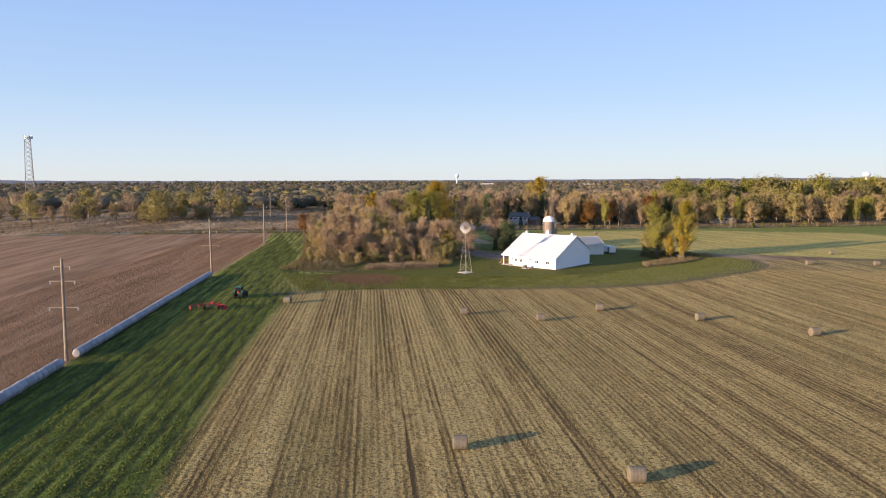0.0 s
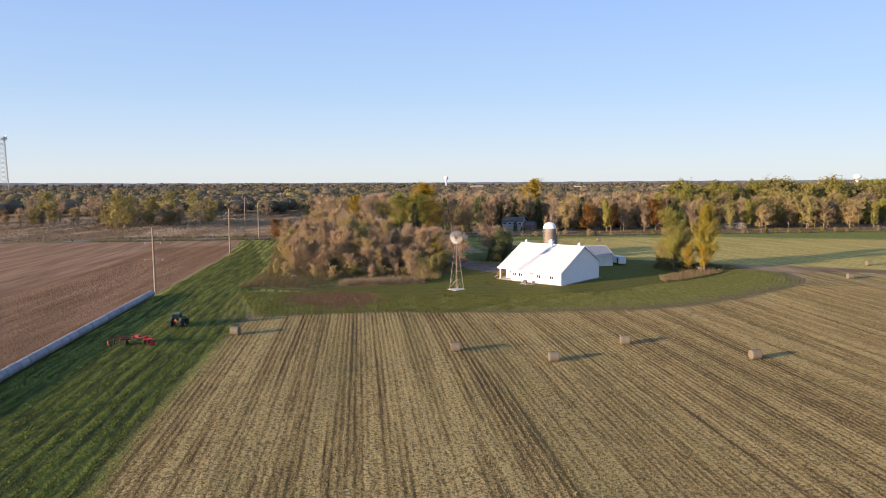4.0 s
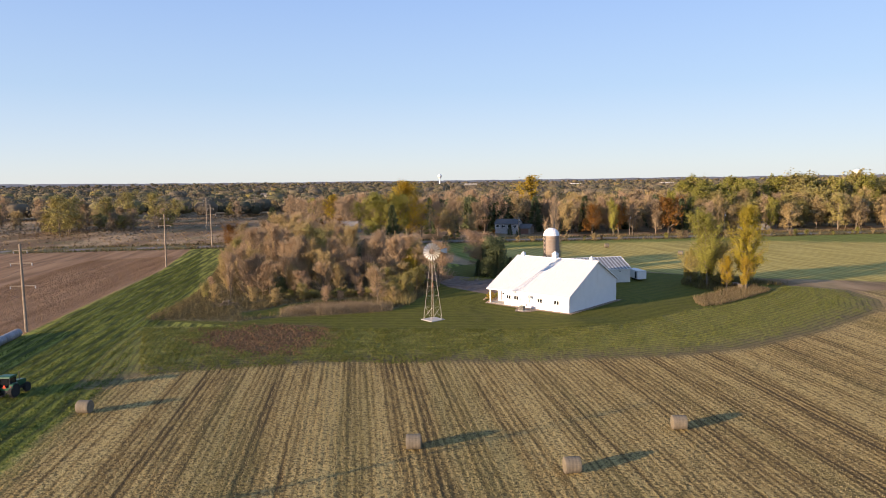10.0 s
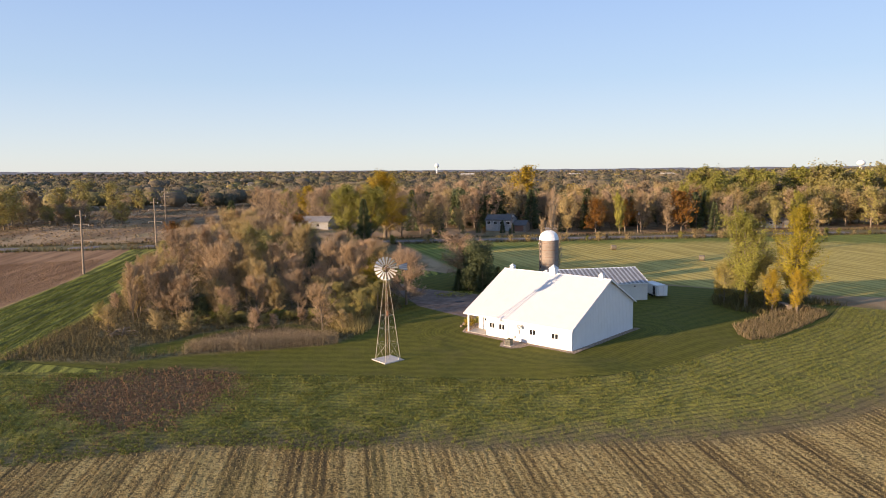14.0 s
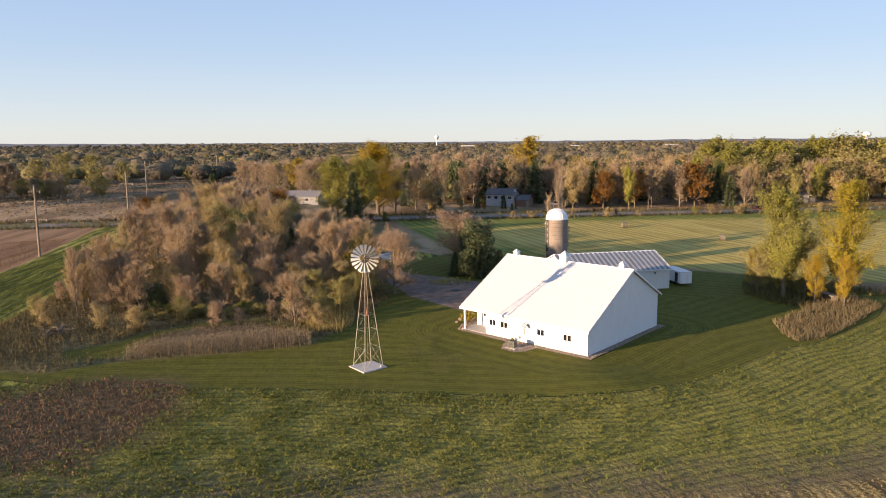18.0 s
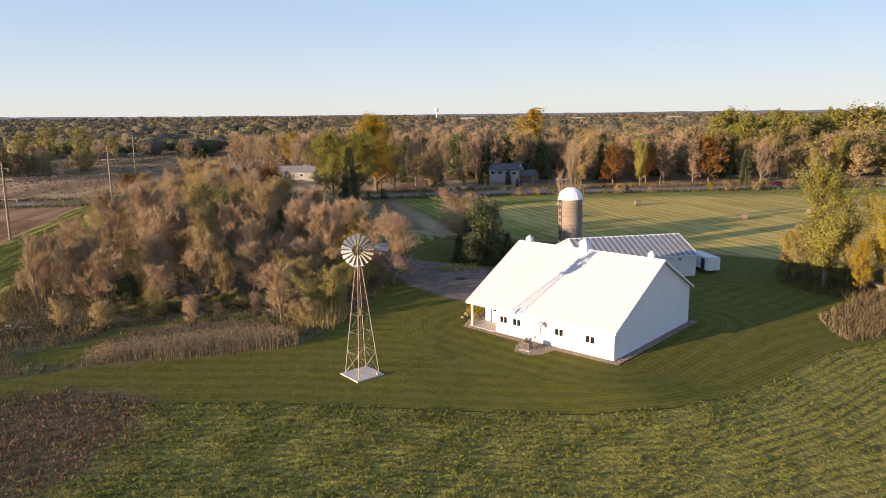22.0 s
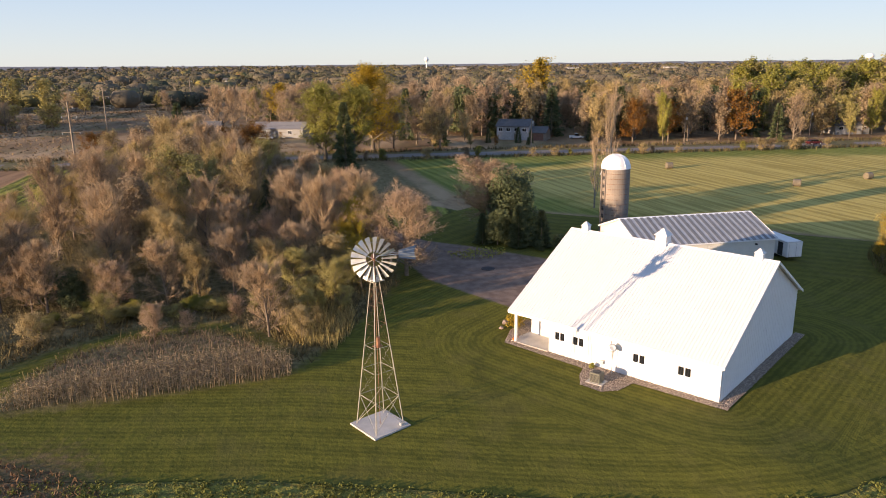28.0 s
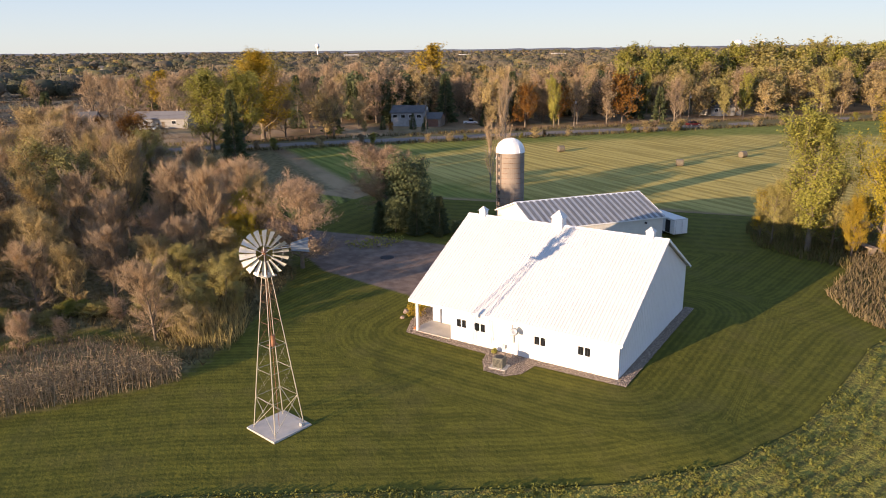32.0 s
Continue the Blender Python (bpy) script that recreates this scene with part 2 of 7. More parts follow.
def inside(poly, x, y):
    """Signed distance to an outline, positive inside."""
    d = np.full(x.shape, 1e9)
    s = np.zeros(x.shape, bool)
    for (ax, ay), (bx, by) in zip(poly, poly[1:] + poly[:1]):
        ex, ey = bx - ax, by - ay
        t = np.clip(((x - ax) * ex + (y - ay) * ey) / (ex * ex + ey * ey), 0, 1)
        d = np.minimum(d, np.hypot(x - ax - t * ex, y - ay - t * ey))
        c = (ay > y) != (by > y)
        s ^= c & (x < (bx - ax) * (y - ay) / (by - ay + 1e-12) + ax)
    return np.where(s, d, -d)


# ---- ground material ----
def ground_material():
    g = Graph("land")
    big, mid, fine = g.noise(0.05, 4), g.noise(0.6, 4), g.noise(7.0, 3)
    wob = g.math("MULTIPLY", g.math("SUBTRACT", g.noise(1.6, 3), 0.5), 1.6)

    def mask(name, soft, wobble=1.0):
        return g.step(g.math("ADD", g.attr(name), g.math("MULTIPLY", wob, wobble)), -soft, soft)

    # meadow beyond the road, and the floor of the far woods
    streak = g.noise(1.0, 4, vec=g.coords(52, (0.012, 0.06, 1)))
    col = g.mix(g.step(streak, 0.35, 0.65), (0.20, 0.125, 0.068), (0.42, 0.285, 0.16))
    col = g.mix(g.math("MULTIPLY", g.step(g.noise(1.0, 5, 0.7, vec=g.coords(20, (0.03, 0.11, 1))), 0.48, 0.66), 0.55), col, (0.12, 0.075, 0.045))
    col = g.mix(g.math("MULTIPLY", g.step(big, 0.5, 0.7), 0.5), col, (0.12, 0.125, 0.05))
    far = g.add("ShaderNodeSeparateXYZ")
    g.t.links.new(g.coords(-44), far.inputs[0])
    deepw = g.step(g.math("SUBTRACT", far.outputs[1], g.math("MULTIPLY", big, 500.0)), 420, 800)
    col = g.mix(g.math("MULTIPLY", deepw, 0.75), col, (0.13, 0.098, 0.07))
    height = fine
    # hay field with its swaths
    hs = g.add("ShaderNodeSeparateXYZ")
    g.t.links.new(g.coords(27), hs.inputs[0])
    row = g.math("ADD", g.math("MULTIPLY", g.math("SINE", g.math("MULTIPLY", g.math("ADD", hs.outputs[1], wob), 2 * math.pi / 2.6)), 0.08), g.noise(1.0, 3, vec=g.coords(27, (0.05, 0.9, 1))))
    hay = g.mix(g.step(row, 0.38, 0.62), (0.34, 0.255, 0.07), (0.52, 0.40, 0.125))
    hay = g.mix(g.step(g.math("ADD", g.attr("haygreen"), g.math("MULTIPLY", g.math("SUBTRACT", g.noise(0.12, 3), 0.5), 16.0)), -6, 6), hay, g.mix(g.step(row, 0.35, 0.65), (0.13, 0.15, 0.03), (0.22, 0.225, 0.055)))
    col = g.mix(mask("hay", 1.5), col, hay)
    # standing beans, ripe
    srow = g.noise(1.0, 4, vec=g.coords(43, (0.025, 0.30, 1)))
    soy = g.mix(g.step(srow, 0.3, 0.7), (0.18, 0.093, 0.044), (0.38, 0.22, 0.116))
    soy = g.mix(g.math("MULTIPLY", g.step(fine, 0.35, 0.75), 0.5), soy, (0.36, 0.24, 0.15))
    m = mask("soy", 0.5)
    col = g.mix(m, col, soy)
    # mown green strips
    grow = g.noise(1.0, 4, 0.65, vec=g.coords(40, (0.09, 0.62, 1)))
    gr = g.mix(g.step(grow, 0.41, 0.56), (0.055, 0.07, 0.014), (0.14, 0.165, 0.029))
    # Far west end also paler: its low-sun grazing brightness is put into this colour
    dry = g.mix(g.step(grow, 0.40, 0.58), (0.09, 0.10, 0.02), (0.29, 0.285, 0.058))
    gx = g.add("ShaderNodeSeparateXYZ")
    g.t.links.new(g.coords(), gx.inputs[0])
    gr = g.mix(g.step(g.math("SUBTRACT", g.math("MULTIPLY", big, 30.0), gx.outputs[0]), 8, 60), gr, dry)
    gr = g.mix(g.math("MULTIPLY", g.step(mid, 0.5, 0.75), 0.5), gr, (0.15, 0.16, 0.05))
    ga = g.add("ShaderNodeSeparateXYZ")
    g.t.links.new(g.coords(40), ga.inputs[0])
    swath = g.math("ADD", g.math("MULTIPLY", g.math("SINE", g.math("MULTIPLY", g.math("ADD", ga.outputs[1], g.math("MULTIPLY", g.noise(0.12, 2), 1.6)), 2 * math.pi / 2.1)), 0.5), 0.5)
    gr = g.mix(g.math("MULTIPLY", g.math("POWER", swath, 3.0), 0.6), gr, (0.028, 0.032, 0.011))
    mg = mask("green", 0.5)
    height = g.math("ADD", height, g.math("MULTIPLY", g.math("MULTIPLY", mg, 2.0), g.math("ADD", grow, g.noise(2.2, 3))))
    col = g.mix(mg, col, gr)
    # cover crop: leafy, with bare earth between
    cov = g.mix(g.step(g.noise(2.4, 5, 0.75), 0.40, 0.60), (0.18, 0.158, 0.04), (0.295, 0.265, 0.058))
    cov = g.mix(g.step(g.math("ADD", g.attr("stubble"), g.math("MULTIPLY", g.math("SUBTRACT", mid, 0.5), 14.0)), -9, 1), cov, (0.17, 0.13, 0.068))
    crow = g.math("SINE", g.math("MULTIPLY", g.math("ADD", g.attr("cover"), g.math("MULTIPLY", wob, 0.4)), 2 * math.pi / 1.1))
    cov = g.mix(g.math("MULTIPLY", g.step(crow, 0.1, 0.9), 0.5), cov, (0.075, 0.062, 0.028))
    mc = mask("cover", 0.12, 0.1)
    col = g.mix(mc, col, cov)
    # stubble rows
    r1 = g.noise(1.0, 4, 0.7, vec=g.coords(40, (0.006, 0.48, 1)))
    r2 = g.noise(1.0, 4, 0.7, vec=g.coords(40, (0.25, 1.5, 1)))
    r3 = g.noise(2.6, 6, 0.8)
    sep = g.add("ShaderNodeSeparateXYZ")
    g.t.links.new(g.coords(40), sep.inputs[0])
    across = g.math("ADD", sep.outputs[1], g.math("MULTIPLY", g.noise(0.5, 2), 0.5))
    wave = g.math("ADD", g.math("MULTIPLY", g.math("SINE", g.math("MULTIPLY", across, 2 * math.pi / 0.76)), 0.5), 0.5)
    gap = g.math("POWER", wave, 2.5)
    line = g.step(g.noise(1.0, 2, vec=g.coords(40, (0.003, 0.75, 1))), 0.58, 0.68)
    rows = g.math("ADD", g.math("ADD", g.math("MULTIPLY", r1, 0.52), g.math("MULTIPLY", r2, 0.22)), g.math("ADD", g.math("MULTIPLY", r3, 0.14), 0.075))
    rows = g.math("SUBTRACT", rows, g.math("ADD", g.math("MULTIPLY", line, 0.07), g.math("MULTIPLY", gap, 0.05)))
    st = g.ramp(rows, [(0.39, (0.085, 0.058, 0.027)), (0.445, (0.23, 0.152, 0.056)), (0.495, (0.38, 0.265, 0.099)), (0.545, (0.51, 0.374, 0.15))])
    band = g.noise(1.0, 3, vec=g.coords(40, (0.012, 0.14, 1)))
    st = g.mix(g.math("MULTIPLY", g.step(band, 0.47, 0.62), 0.42), st, (0.19, 0.165, 0.055))
    clod = g.noise(2.9, 3, 0.6, dist=0.6)
    # Hollows between clods darkened: their shade is put into the colour
    st = g.mix(g.math("MULTIPLY", g.math("SUBTRACT", 1.0, g.step(clod, 0.40, 0.54)), 0.75), st, (0.075, 0.054, 0.025))
    ms = mask("stubble", 2.2, 2.0)
    col = g.mix(ms, col, st)
    height = g.math("ADD", height, g.math("MULTIPLY", g.math("ADD", rows, g.math("MULTIPLY", clod, 1.9)), g.math("MULTIPLY", ms, 1.3)))
    # lawn
    mow = g.math("ADD", g.attr("mow"), g.math("MULTIPLY", wob, 0.22))
    wide = g.math("MULTIPLY", g.math("SINE", g.math("MULTIPLY", mow, 2 * math.pi / 2.3)), 0.06)
    thin = g.math("MULTIPLY", g.math("SINE", g.math("MULTIPLY", mow, 2 * math.pi / 0.58)), 0.07)
    blade = g.noise(11.0, 3, 0.7)
    lrow = g.math("ADD", g.math("ADD", wide, thin), g.math("ADD", g.math("MULTIPLY", g.noise(0.9, 4, 0.65), 0.55), g.math("MULTIPLY", blade, 0.45)))
    lawn = g.mix(g.step(lrow, 0.33, 0.67), (0.074, 0.075, 0.013), (0.138, 0.129, 0.021))
    lawn = g.mix(g.math("MULTIPLY", g.step(g.noise(0.22, 4), 0.48, 0.7), 0.45), lawn, (0.125, 0.108, 0.03))
    lawn = g.mix(g.math("MULTIPLY", g.step(fine, 0.45, 0.75), 0.35), lawn, (0.06, 0.066, 0.015))
    rut = g.math("SUBTRACT", 1.0, g.step(g.math("ADD", g.attr("rut"), g.math("MULTIPLY", wob, 0.25)), 0.05, 0.55))
    lawn = g.mix(g.math("MULTIPLY", rut, 0.45), lawn, (0.05, 0.05, 0.014))
    ml = mask("lawn", 0.10, 0.08)
    col = g.mix(ml, col, lawn)
    # dead weeds on wet ground
    pt = g.mix(g.step(g.noise(2.0, 4), 0.35, 0.65), (0.10, 0.06, 0.036), (0.21, 0.125, 0.075))
    col = g.mix(g.math("MULTIPLY", mask("patch", 3.0, 4.5), 0.8), col, pt)
    # floor of the wood
    wd = g.mix(g.step(g.noise(1.2, 4), 0.35, 0.65), (0.12, 0.095, 0.045), (0.24, 0.185, 0.09))
    col = g.mix(mask("wood", 1.2, 1.5), col, wd)
    # drive and road
    dr = g.mix(g.step(g.noise(0.8, 4), 0.3, 0.7), (0.15, 0.106, 0.083), (0.235, 0.172, 0.136))
    col = g.mix(mask("drive", 0.35, 0.3), col, dr)
    col = g.mix(mask("verge", 0.8), col, g.mix(mid, (0.10, 0.10, 0.04), (0.22, 0.17, 0.09)))
    col = g.mix(mask("road", 0.2, 0.1), col, g.mix(fine, (0.19, 0.165, 0.145), (0.25, 0.22, 0.195)))
    g.bump(g.math("MULTIPLY", height, g.lerp(ml, 1.0, 0.18)), 0.12)
    g.put(g.bsdf.inputs["Sheen Weight"], g.math("MULTIPLY", ms, 0.10))
    g.bsdf.inputs["Sheen Roughness"].default_value = 0.6
    g.put(g.bsdf.inputs["Sheen Tint"], g.mix(0.3, col, (0.6, 0.5, 0.3)))
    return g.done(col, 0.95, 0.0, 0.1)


def axis_lines(lo, hi, stride, reach):
    inner = list(np.arange(lo, hi + 0.1, stride))
    a, b, out, s = lo, hi, [], stride
    while b < reach:
        s *= 1.13
        a, b = a - s, b + s
        out += [a, b]
    return np.array(sorted(inner + out))


WOOD = [(-57, -59), (-44, -47), (-43, -41), (-42, -39), (-31.2, -19), (-33.5, -12), (-37, -4), (-41.5, 5), (-47, 10), (-69, 19), (-103, 35), (-148, 44), (-160, 22), (-125, -3), (-84, -31), (-72, -41), (-64, -50)]
PATH_STRIP = [(-46, -44), (-43.5, -38), (-46.8, -35.2), (-49, -30), (-49, -24.6), (-45.4, -18.2), (-40, -16.2), (-35, -17.2), (-34.5, -16), (-40, -14.8), (-46.6, -16.4), (-51, -23.6), (-51.4, -31), (-50, -37), (-51, -43)]
GARDEN = [(-43.6, -36), (-39.5, -25.5), (-35.3, -18.2), (-40, -17), (-45, -19), (-48.3, -25), (-48.3, -30), (-46.3, -35)]
WOOD_2 = [(-70, 44), (-118, 74), (-150, 52), (-103, 44), (-80, 34)]


RUTS = [[(-21, -4.5), (-17.4, -7.6), (-13.9, -9.2), (-11.2, -10.8), (-8.6, -12.9), (-7.6, -15.2)], [(-20.4, -6.2), (-17, -9.3), (-13.6, -10.9), (-11.4, -12.6), (-9.6, -14.6)]]


def build_ground():
    xs, ys = axis_lines(-80, 100, 1.3, 4700), axis_lines(-165, 80, 1.3, 4700)
    X, Y = np.meshgrid(xs, ys)
    Z = ground_np(X, Y)
    nx, ny = len(xs), len(ys)
    idx = np.arange(nx * ny).reshape(ny, nx)
    faces = np.stack([idx[:-1, :-1], idx[:-1, 1:], idx[1:, 1:], idx[1:, :-1]], -1).reshape(-1, 4)
    me = raw_mesh("ground", np.stack([X, Y, Z], -1).reshape(-1, 3), faces, ground_material(), True)
    across = (Y - road_line(X)) / math.hypot(1, 1.3)
    lawn = np.minimum(-inside(COVER, X, Y), np.minimum(inside([(-56, -58), (-38, -47.4), (-19, -30), (-2, -18), (20, -10), (24, 60), (5, 66), (-15, 60), (-62, 44), (-60, 20)], X, Y), 60))
    box = np.hypot(np.maximum(np.maximum(-20 - X, X), 0), np.maximum(np.maximum(-Y, Y - 18.3), 0))
    mow = np.where(box < 9, box, 9 + np.clip(lawn, -40, 40))
    rut = np.full(X.shape, 40.0)
    for line in RUTS:
        for (ax, ay), (bx, by) in zip(line, line[1:]):
            k = np.clip(((X - ax) * (bx - ax) + (Y - ay) * (by - ay)) / ((bx - ax) ** 2 + (by - ay) ** 2), 0, 1)
            rut = np.minimum(rut, np.hypot(X - ax - k * (bx - ax), Y - ay - k * (by - ay)))
    zones = {"soy": inside(SOY, X, Y), "green": inside(GREEN, X, Y), "cover": inside(COVER, X, Y), "stubble": inside(STUBBLE, X, Y), "patch": inside(PATCH, X, Y),
             "drive": inside(DRIVE, X, Y), "hay": inside(HAY, X, Y), "lawn": lawn,
             "wood": np.maximum(np.minimum(inside(WOOD, X, Y), -inside(PATH_STRIP, X, Y)), inside(WOOD_2, X, Y)), "road": 3.4 - np.abs(across), "verge": 7.5 - np.abs(across),
             "rut": rut, "haygreen": -inside([(-84, 69), (-74, 114), (-30, 166), (30, 200), (110, 165), (60, 92), (0, 64), (-42, 56)], X, Y), "mow": mow}
    for name, d in zones.items():
        a = me.attributes.new(name, "FLOAT", "POINT")
        a.data.foreach_set("value", np.clip(d, -40, 40).astype(np.float32).ravel())
    tagged(new("ground", me), "open farmland of stubble rows, lawn, ripe beans and meadows", "ground", kind="structure")


build_ground()

# ---- materials of the things ----
M_WHITE = plain("white_steel", (0.74, 0.74, 0.73), 0.45, 0.0, 0.03, 0.7, 9)
M_ROOF = plain("white_roof_steel", (0.60, 0.592, 0.575), 0.42, 0.0, 0.03, 0.5, 7)
M_TRIM = plain("white_trim", (0.78, 0.78, 0.77), 0.5, 0.0, 0.03)
M_GLASS = plain("dark_window", (0.012, 0.014, 0.017), 0.08, 0.0, 0.1, spec=0.6)
M_CONCRETE = plain("concrete", (0.47, 0.43, 0.38), 0.85, 0.0, 0.15, 0.9, 18, 0.01)
M_GALV = plain("galvanised_steel", (0.52, 0.52, 0.50), 0.5, 0.55, 0.15, 1.5, 20)
M_RUSTY = plain("rusty_steel", (0.26, 0.13, 0.075), 0.75, 0.3, 0.35, 2.0, 15)
M_CREAM = plain("weathered_steel", (0.46, 0.42, 0.33), 0.6, 0.3, 0.2, 2.0, 15)
M_BLUE = plain("faded_blue_paint", (0.22, 0.27, 0.34), 0.6, 0.2, 0.25, 2.0, 12)
M_RED = plain("red_paint", (0.36, 0.03, 0.035), 0.45, 0.0, 0.2)
M_GREEN = plain("green_paint", (0.02, 0.085, 0.045), 0.4, 0.0, 0.2)
M_RUBBER = plain("tyre_rubber", (0.02, 0.02, 0.02), 0.85, 0.0, 0.3)
M_DARK = plain("dark_metal", (0.04, 0.04, 0.042), 0.6, 0.3, 0.3)
M_POLE = plain("weathered_pole_wood", (0.25, 0.20, 0.15), 0.85, 0.0, 0.3, 1.0, 22, 0.01)
M_STAVE = plain("silo_stave", (0.25, 0.205, 0.165), 0.85, 0.0, 0.22, 0.5, 9, 0.01)
M_DOME = plain("white_dome_paint", (0.78, 0.78, 0.76), 0.4, 0.1, 0.06)
M_BALE = plain("straw_bale", (0.165, 0.135, 0.09), 0.9, 0.0, 0.28, 2.2, 30, 0.03)
M_NET = plain("bale_net", (0.155, 0.13, 0.095), 0.8, 0.0, 0.18, 3.0, 40, 0.02)


def wrap_material():
    g = Graph("white_bale_wrap")
    n = g.math("ADD", g.math("MULTIPLY", g.noise(1.2, 4), 0.6), g.math("MULTIPLY", g.noise(9, 3), 0.4))
    col = g.mix(g.add("ShaderNodeObjectInfo").outputs["Random"], (0.17, 0.17, 0.185), (0.30, 0.295, 0.305))
    g.bump(n, 0.05)
    return g.done(g.mix(g.step(n, 0.35, 0.7), col, (0.20, 0.195, 0.20)), 0.45)


M_WRAP = wrap_material()
M_SHED_ROOF = plain("ribbed_shed_roof", (0.45, 0.45, 0.44), 0.42, 0.35, 0.16, 0.8, 8)
M_RUST_BAND = plain("grey_roof_stain", (0.20, 0.195, 0.19), 0.6, 0.25, 0.25, 1.2, 9)
M_SHED_WALL = plain("white_shed_wall", (0.66, 0.64, 0.58), 0.55, 0.0, 0.07, 0.7, 8)
M_BARK = plain("bark", (0.19, 0.15, 0.11), 0.9, 0.0, 0.3, 2.0, 16, 0.02)
M_PALEBARK = plain("pale_bark", (0.26, 0.225, 0.18), 0.9, 0.0, 0.25, 2.0, 16, 0.02)
M_ASPHALT_ROOF = plain("asphalt_shingles", (0.11, 0.105, 0.105), 0.9, 0.0, 0.2, 1.0, 12, 0.01)
M_SIDING = plain("pale_siding", (0.27, 0.265, 0.255), 0.7, 0.0, 0.08)
M_ORANGE = plain("pumpkin_skin", (0.62, 0.19, 0.03), 0.5, 0.0, 0.15)
M_STONE = plain("boulder", (0.26, 0.20, 0.16), 0.8, 0.0, 0.2, 3, 15, 0.02)


# ---- barn ----
RIDGE_Y, RIDGE_Z, SLOPE = 10.55, 9.34, 0.5595


def roof_z(y):
    return RIDGE_Z - SLOPE * abs(y - RIDGE_Y)


def build_barn():
    barn = thing("barn", "long white steel barn with a white ribbed roof and corner porch", "barn")
    L, W, TOP = -16.1, 18.3, 0.20
    # front wall with four window openings, in panels round them
    wins = [(-15.5, -14.4), (-13.55, -12.4), (-7.6, -6.45), (-3.58, -2.4)]
    wz0, wz1, th = 1.28, 2.13, 0.16
    w = Shape()
    xs = [L] + [v for a in wins for v in a] + [0.0]
    zt = roof_z(0) - TOP
    zs = [-0.25, wz0, wz1, zt]

    def solid(i, j):
        return 0 <= i < len(xs) - 1 and 0 <= j < 3 and not (i % 2 == 1 and j == 1)

    for i in range(len(xs) - 1):
        for j in range(3):
            if not solid(i, j):
                continue
            a, b, c, d = xs[i], xs[i + 1], zs[j], zs[j + 1]
            w.face((a, 0, c), (b, 0, c), (b, 0, d), (a, 0, d)).face((a, th, d), (b, th, d), (b, th, c), (a, th, c))
            for ok, q in ((solid(i - 1, j), ((a, 0, c), (a, 0, d), (a, th, d), (a, th, c))), (solid(i + 1, j), ((b, 0, d), (b, 0, c), (b, th, c), (b, th, d))),
                          (solid(i, j - 1), ((b, 0, c), (a, 0, c), (a, th, c), (b, th, c))), (solid(i, j + 1), ((a, 0, d), (b, 0, d), (b, th, d), (a, th, d)))):
                if not ok:
                    w.face(*q)
    w.weld = True
    wall = part("wall", w, M_WHITE, barn)
    ribs = Shape()
    x = L + 0.3
    while x < -0.1:
        if not any(a - 0.12 < x < b + 0.12 for a, b in wins):
            ribs.box(x, -0.018, 0.25, x + 0.045, 0, zt - 0.05)
        x += 0.46
    tagged(part("ribs", ribs, M_WHITE, wall), kind="stuff")
    # gable walls
    for gx, y0 in ((0.0, 0.165),):
        out = [(y0, -0.25), (W, -0.25), (W, roof_z(W) - TOP), (RIDGE_Y, RIDGE_Z - TOP), (y0, roof_z(y0) - TOP)]
        s = Shape().prism(out, lambda p, q: (gx - 0.16, p, q), lambda p, q: (gx, p, q))
        side = part("wall", s, M_WHITE, barn)
        if gx == 0.0:
            rb, yy = Shape(), 0.5
            while yy < W - 0.1:
                rb.box(0.0, yy, 0.2, 0.016, yy + 0.045, roof_z(yy + 0.02) - TOP - 0.1)
                yy += 0.46
            tagged(part("ribs", rb, M_WHITE, side), kind="stuff")
    part("wall", Shape().box(-19.84, W - 0.16, -0.25, -0.165, W - 0.005, roof_z(W) - TOP), M_WHITE, barn)
    # porch walls, floor, posts and door
    part("wall", Shape().box(-20.0, 2.75, -0.1, -16.27, 2.9, roof_z(2.8) - TOP), M_WHITE, barn)
    part("wall", Shape().prism([(2.905, -0.2), (W, -0.2), (W, roof_z(W) - TOP), (RIDGE_Y, RIDGE_Z - TOP), (2.905, roof_z(2.905) - TOP)], lambda p, q: (-20.0, p, q), lambda p, q: (-19.85, p, q)), M_WHITE, barn)
    part("wall", Shape().box(L, 0.165, -0.1, L + 0.12, 2.74, roof_z(0.2) - TOP), M_WHITE, barn)
    part("porch_floor", Shape().box(-20.3, -0.25, -0.3, L - 0.005, 2.74, 0.06), M_CONCRETE, barn, "pale concrete porch slab")
    for px, py in ((-19.85, -0.05),):
        part("post", Shape().box(px - 0.11, py - 0.11, 0.06, px + 0.11, py + 0.11, roof_z(py) - TOP), M_TRIM, barn)
    part("beam", Shape().box(-20.1, -0.16, roof_z(0) - 0.52, L - 0.01, 0.06, roof_z(0) - 0.22), M_TRIM, barn)
    for a in (-18.85, -17.75):
        d = part("door", Shape().box(a, 2.69, 0.06, a + 0.95, 2.745, 2.1), M_TRIM, barn, "white steel door with a dark upper light")
        part("pane", Shape().box(a + 0.16, 2.675, 1.55, a + 0.79, 2.688, 1.92), M_GLASS, d)
        part("door_handle", Shape().box(a + 0.82, 2.65, 1.0, a + 0.88, 2.69, 1.12), M_DARK, d)
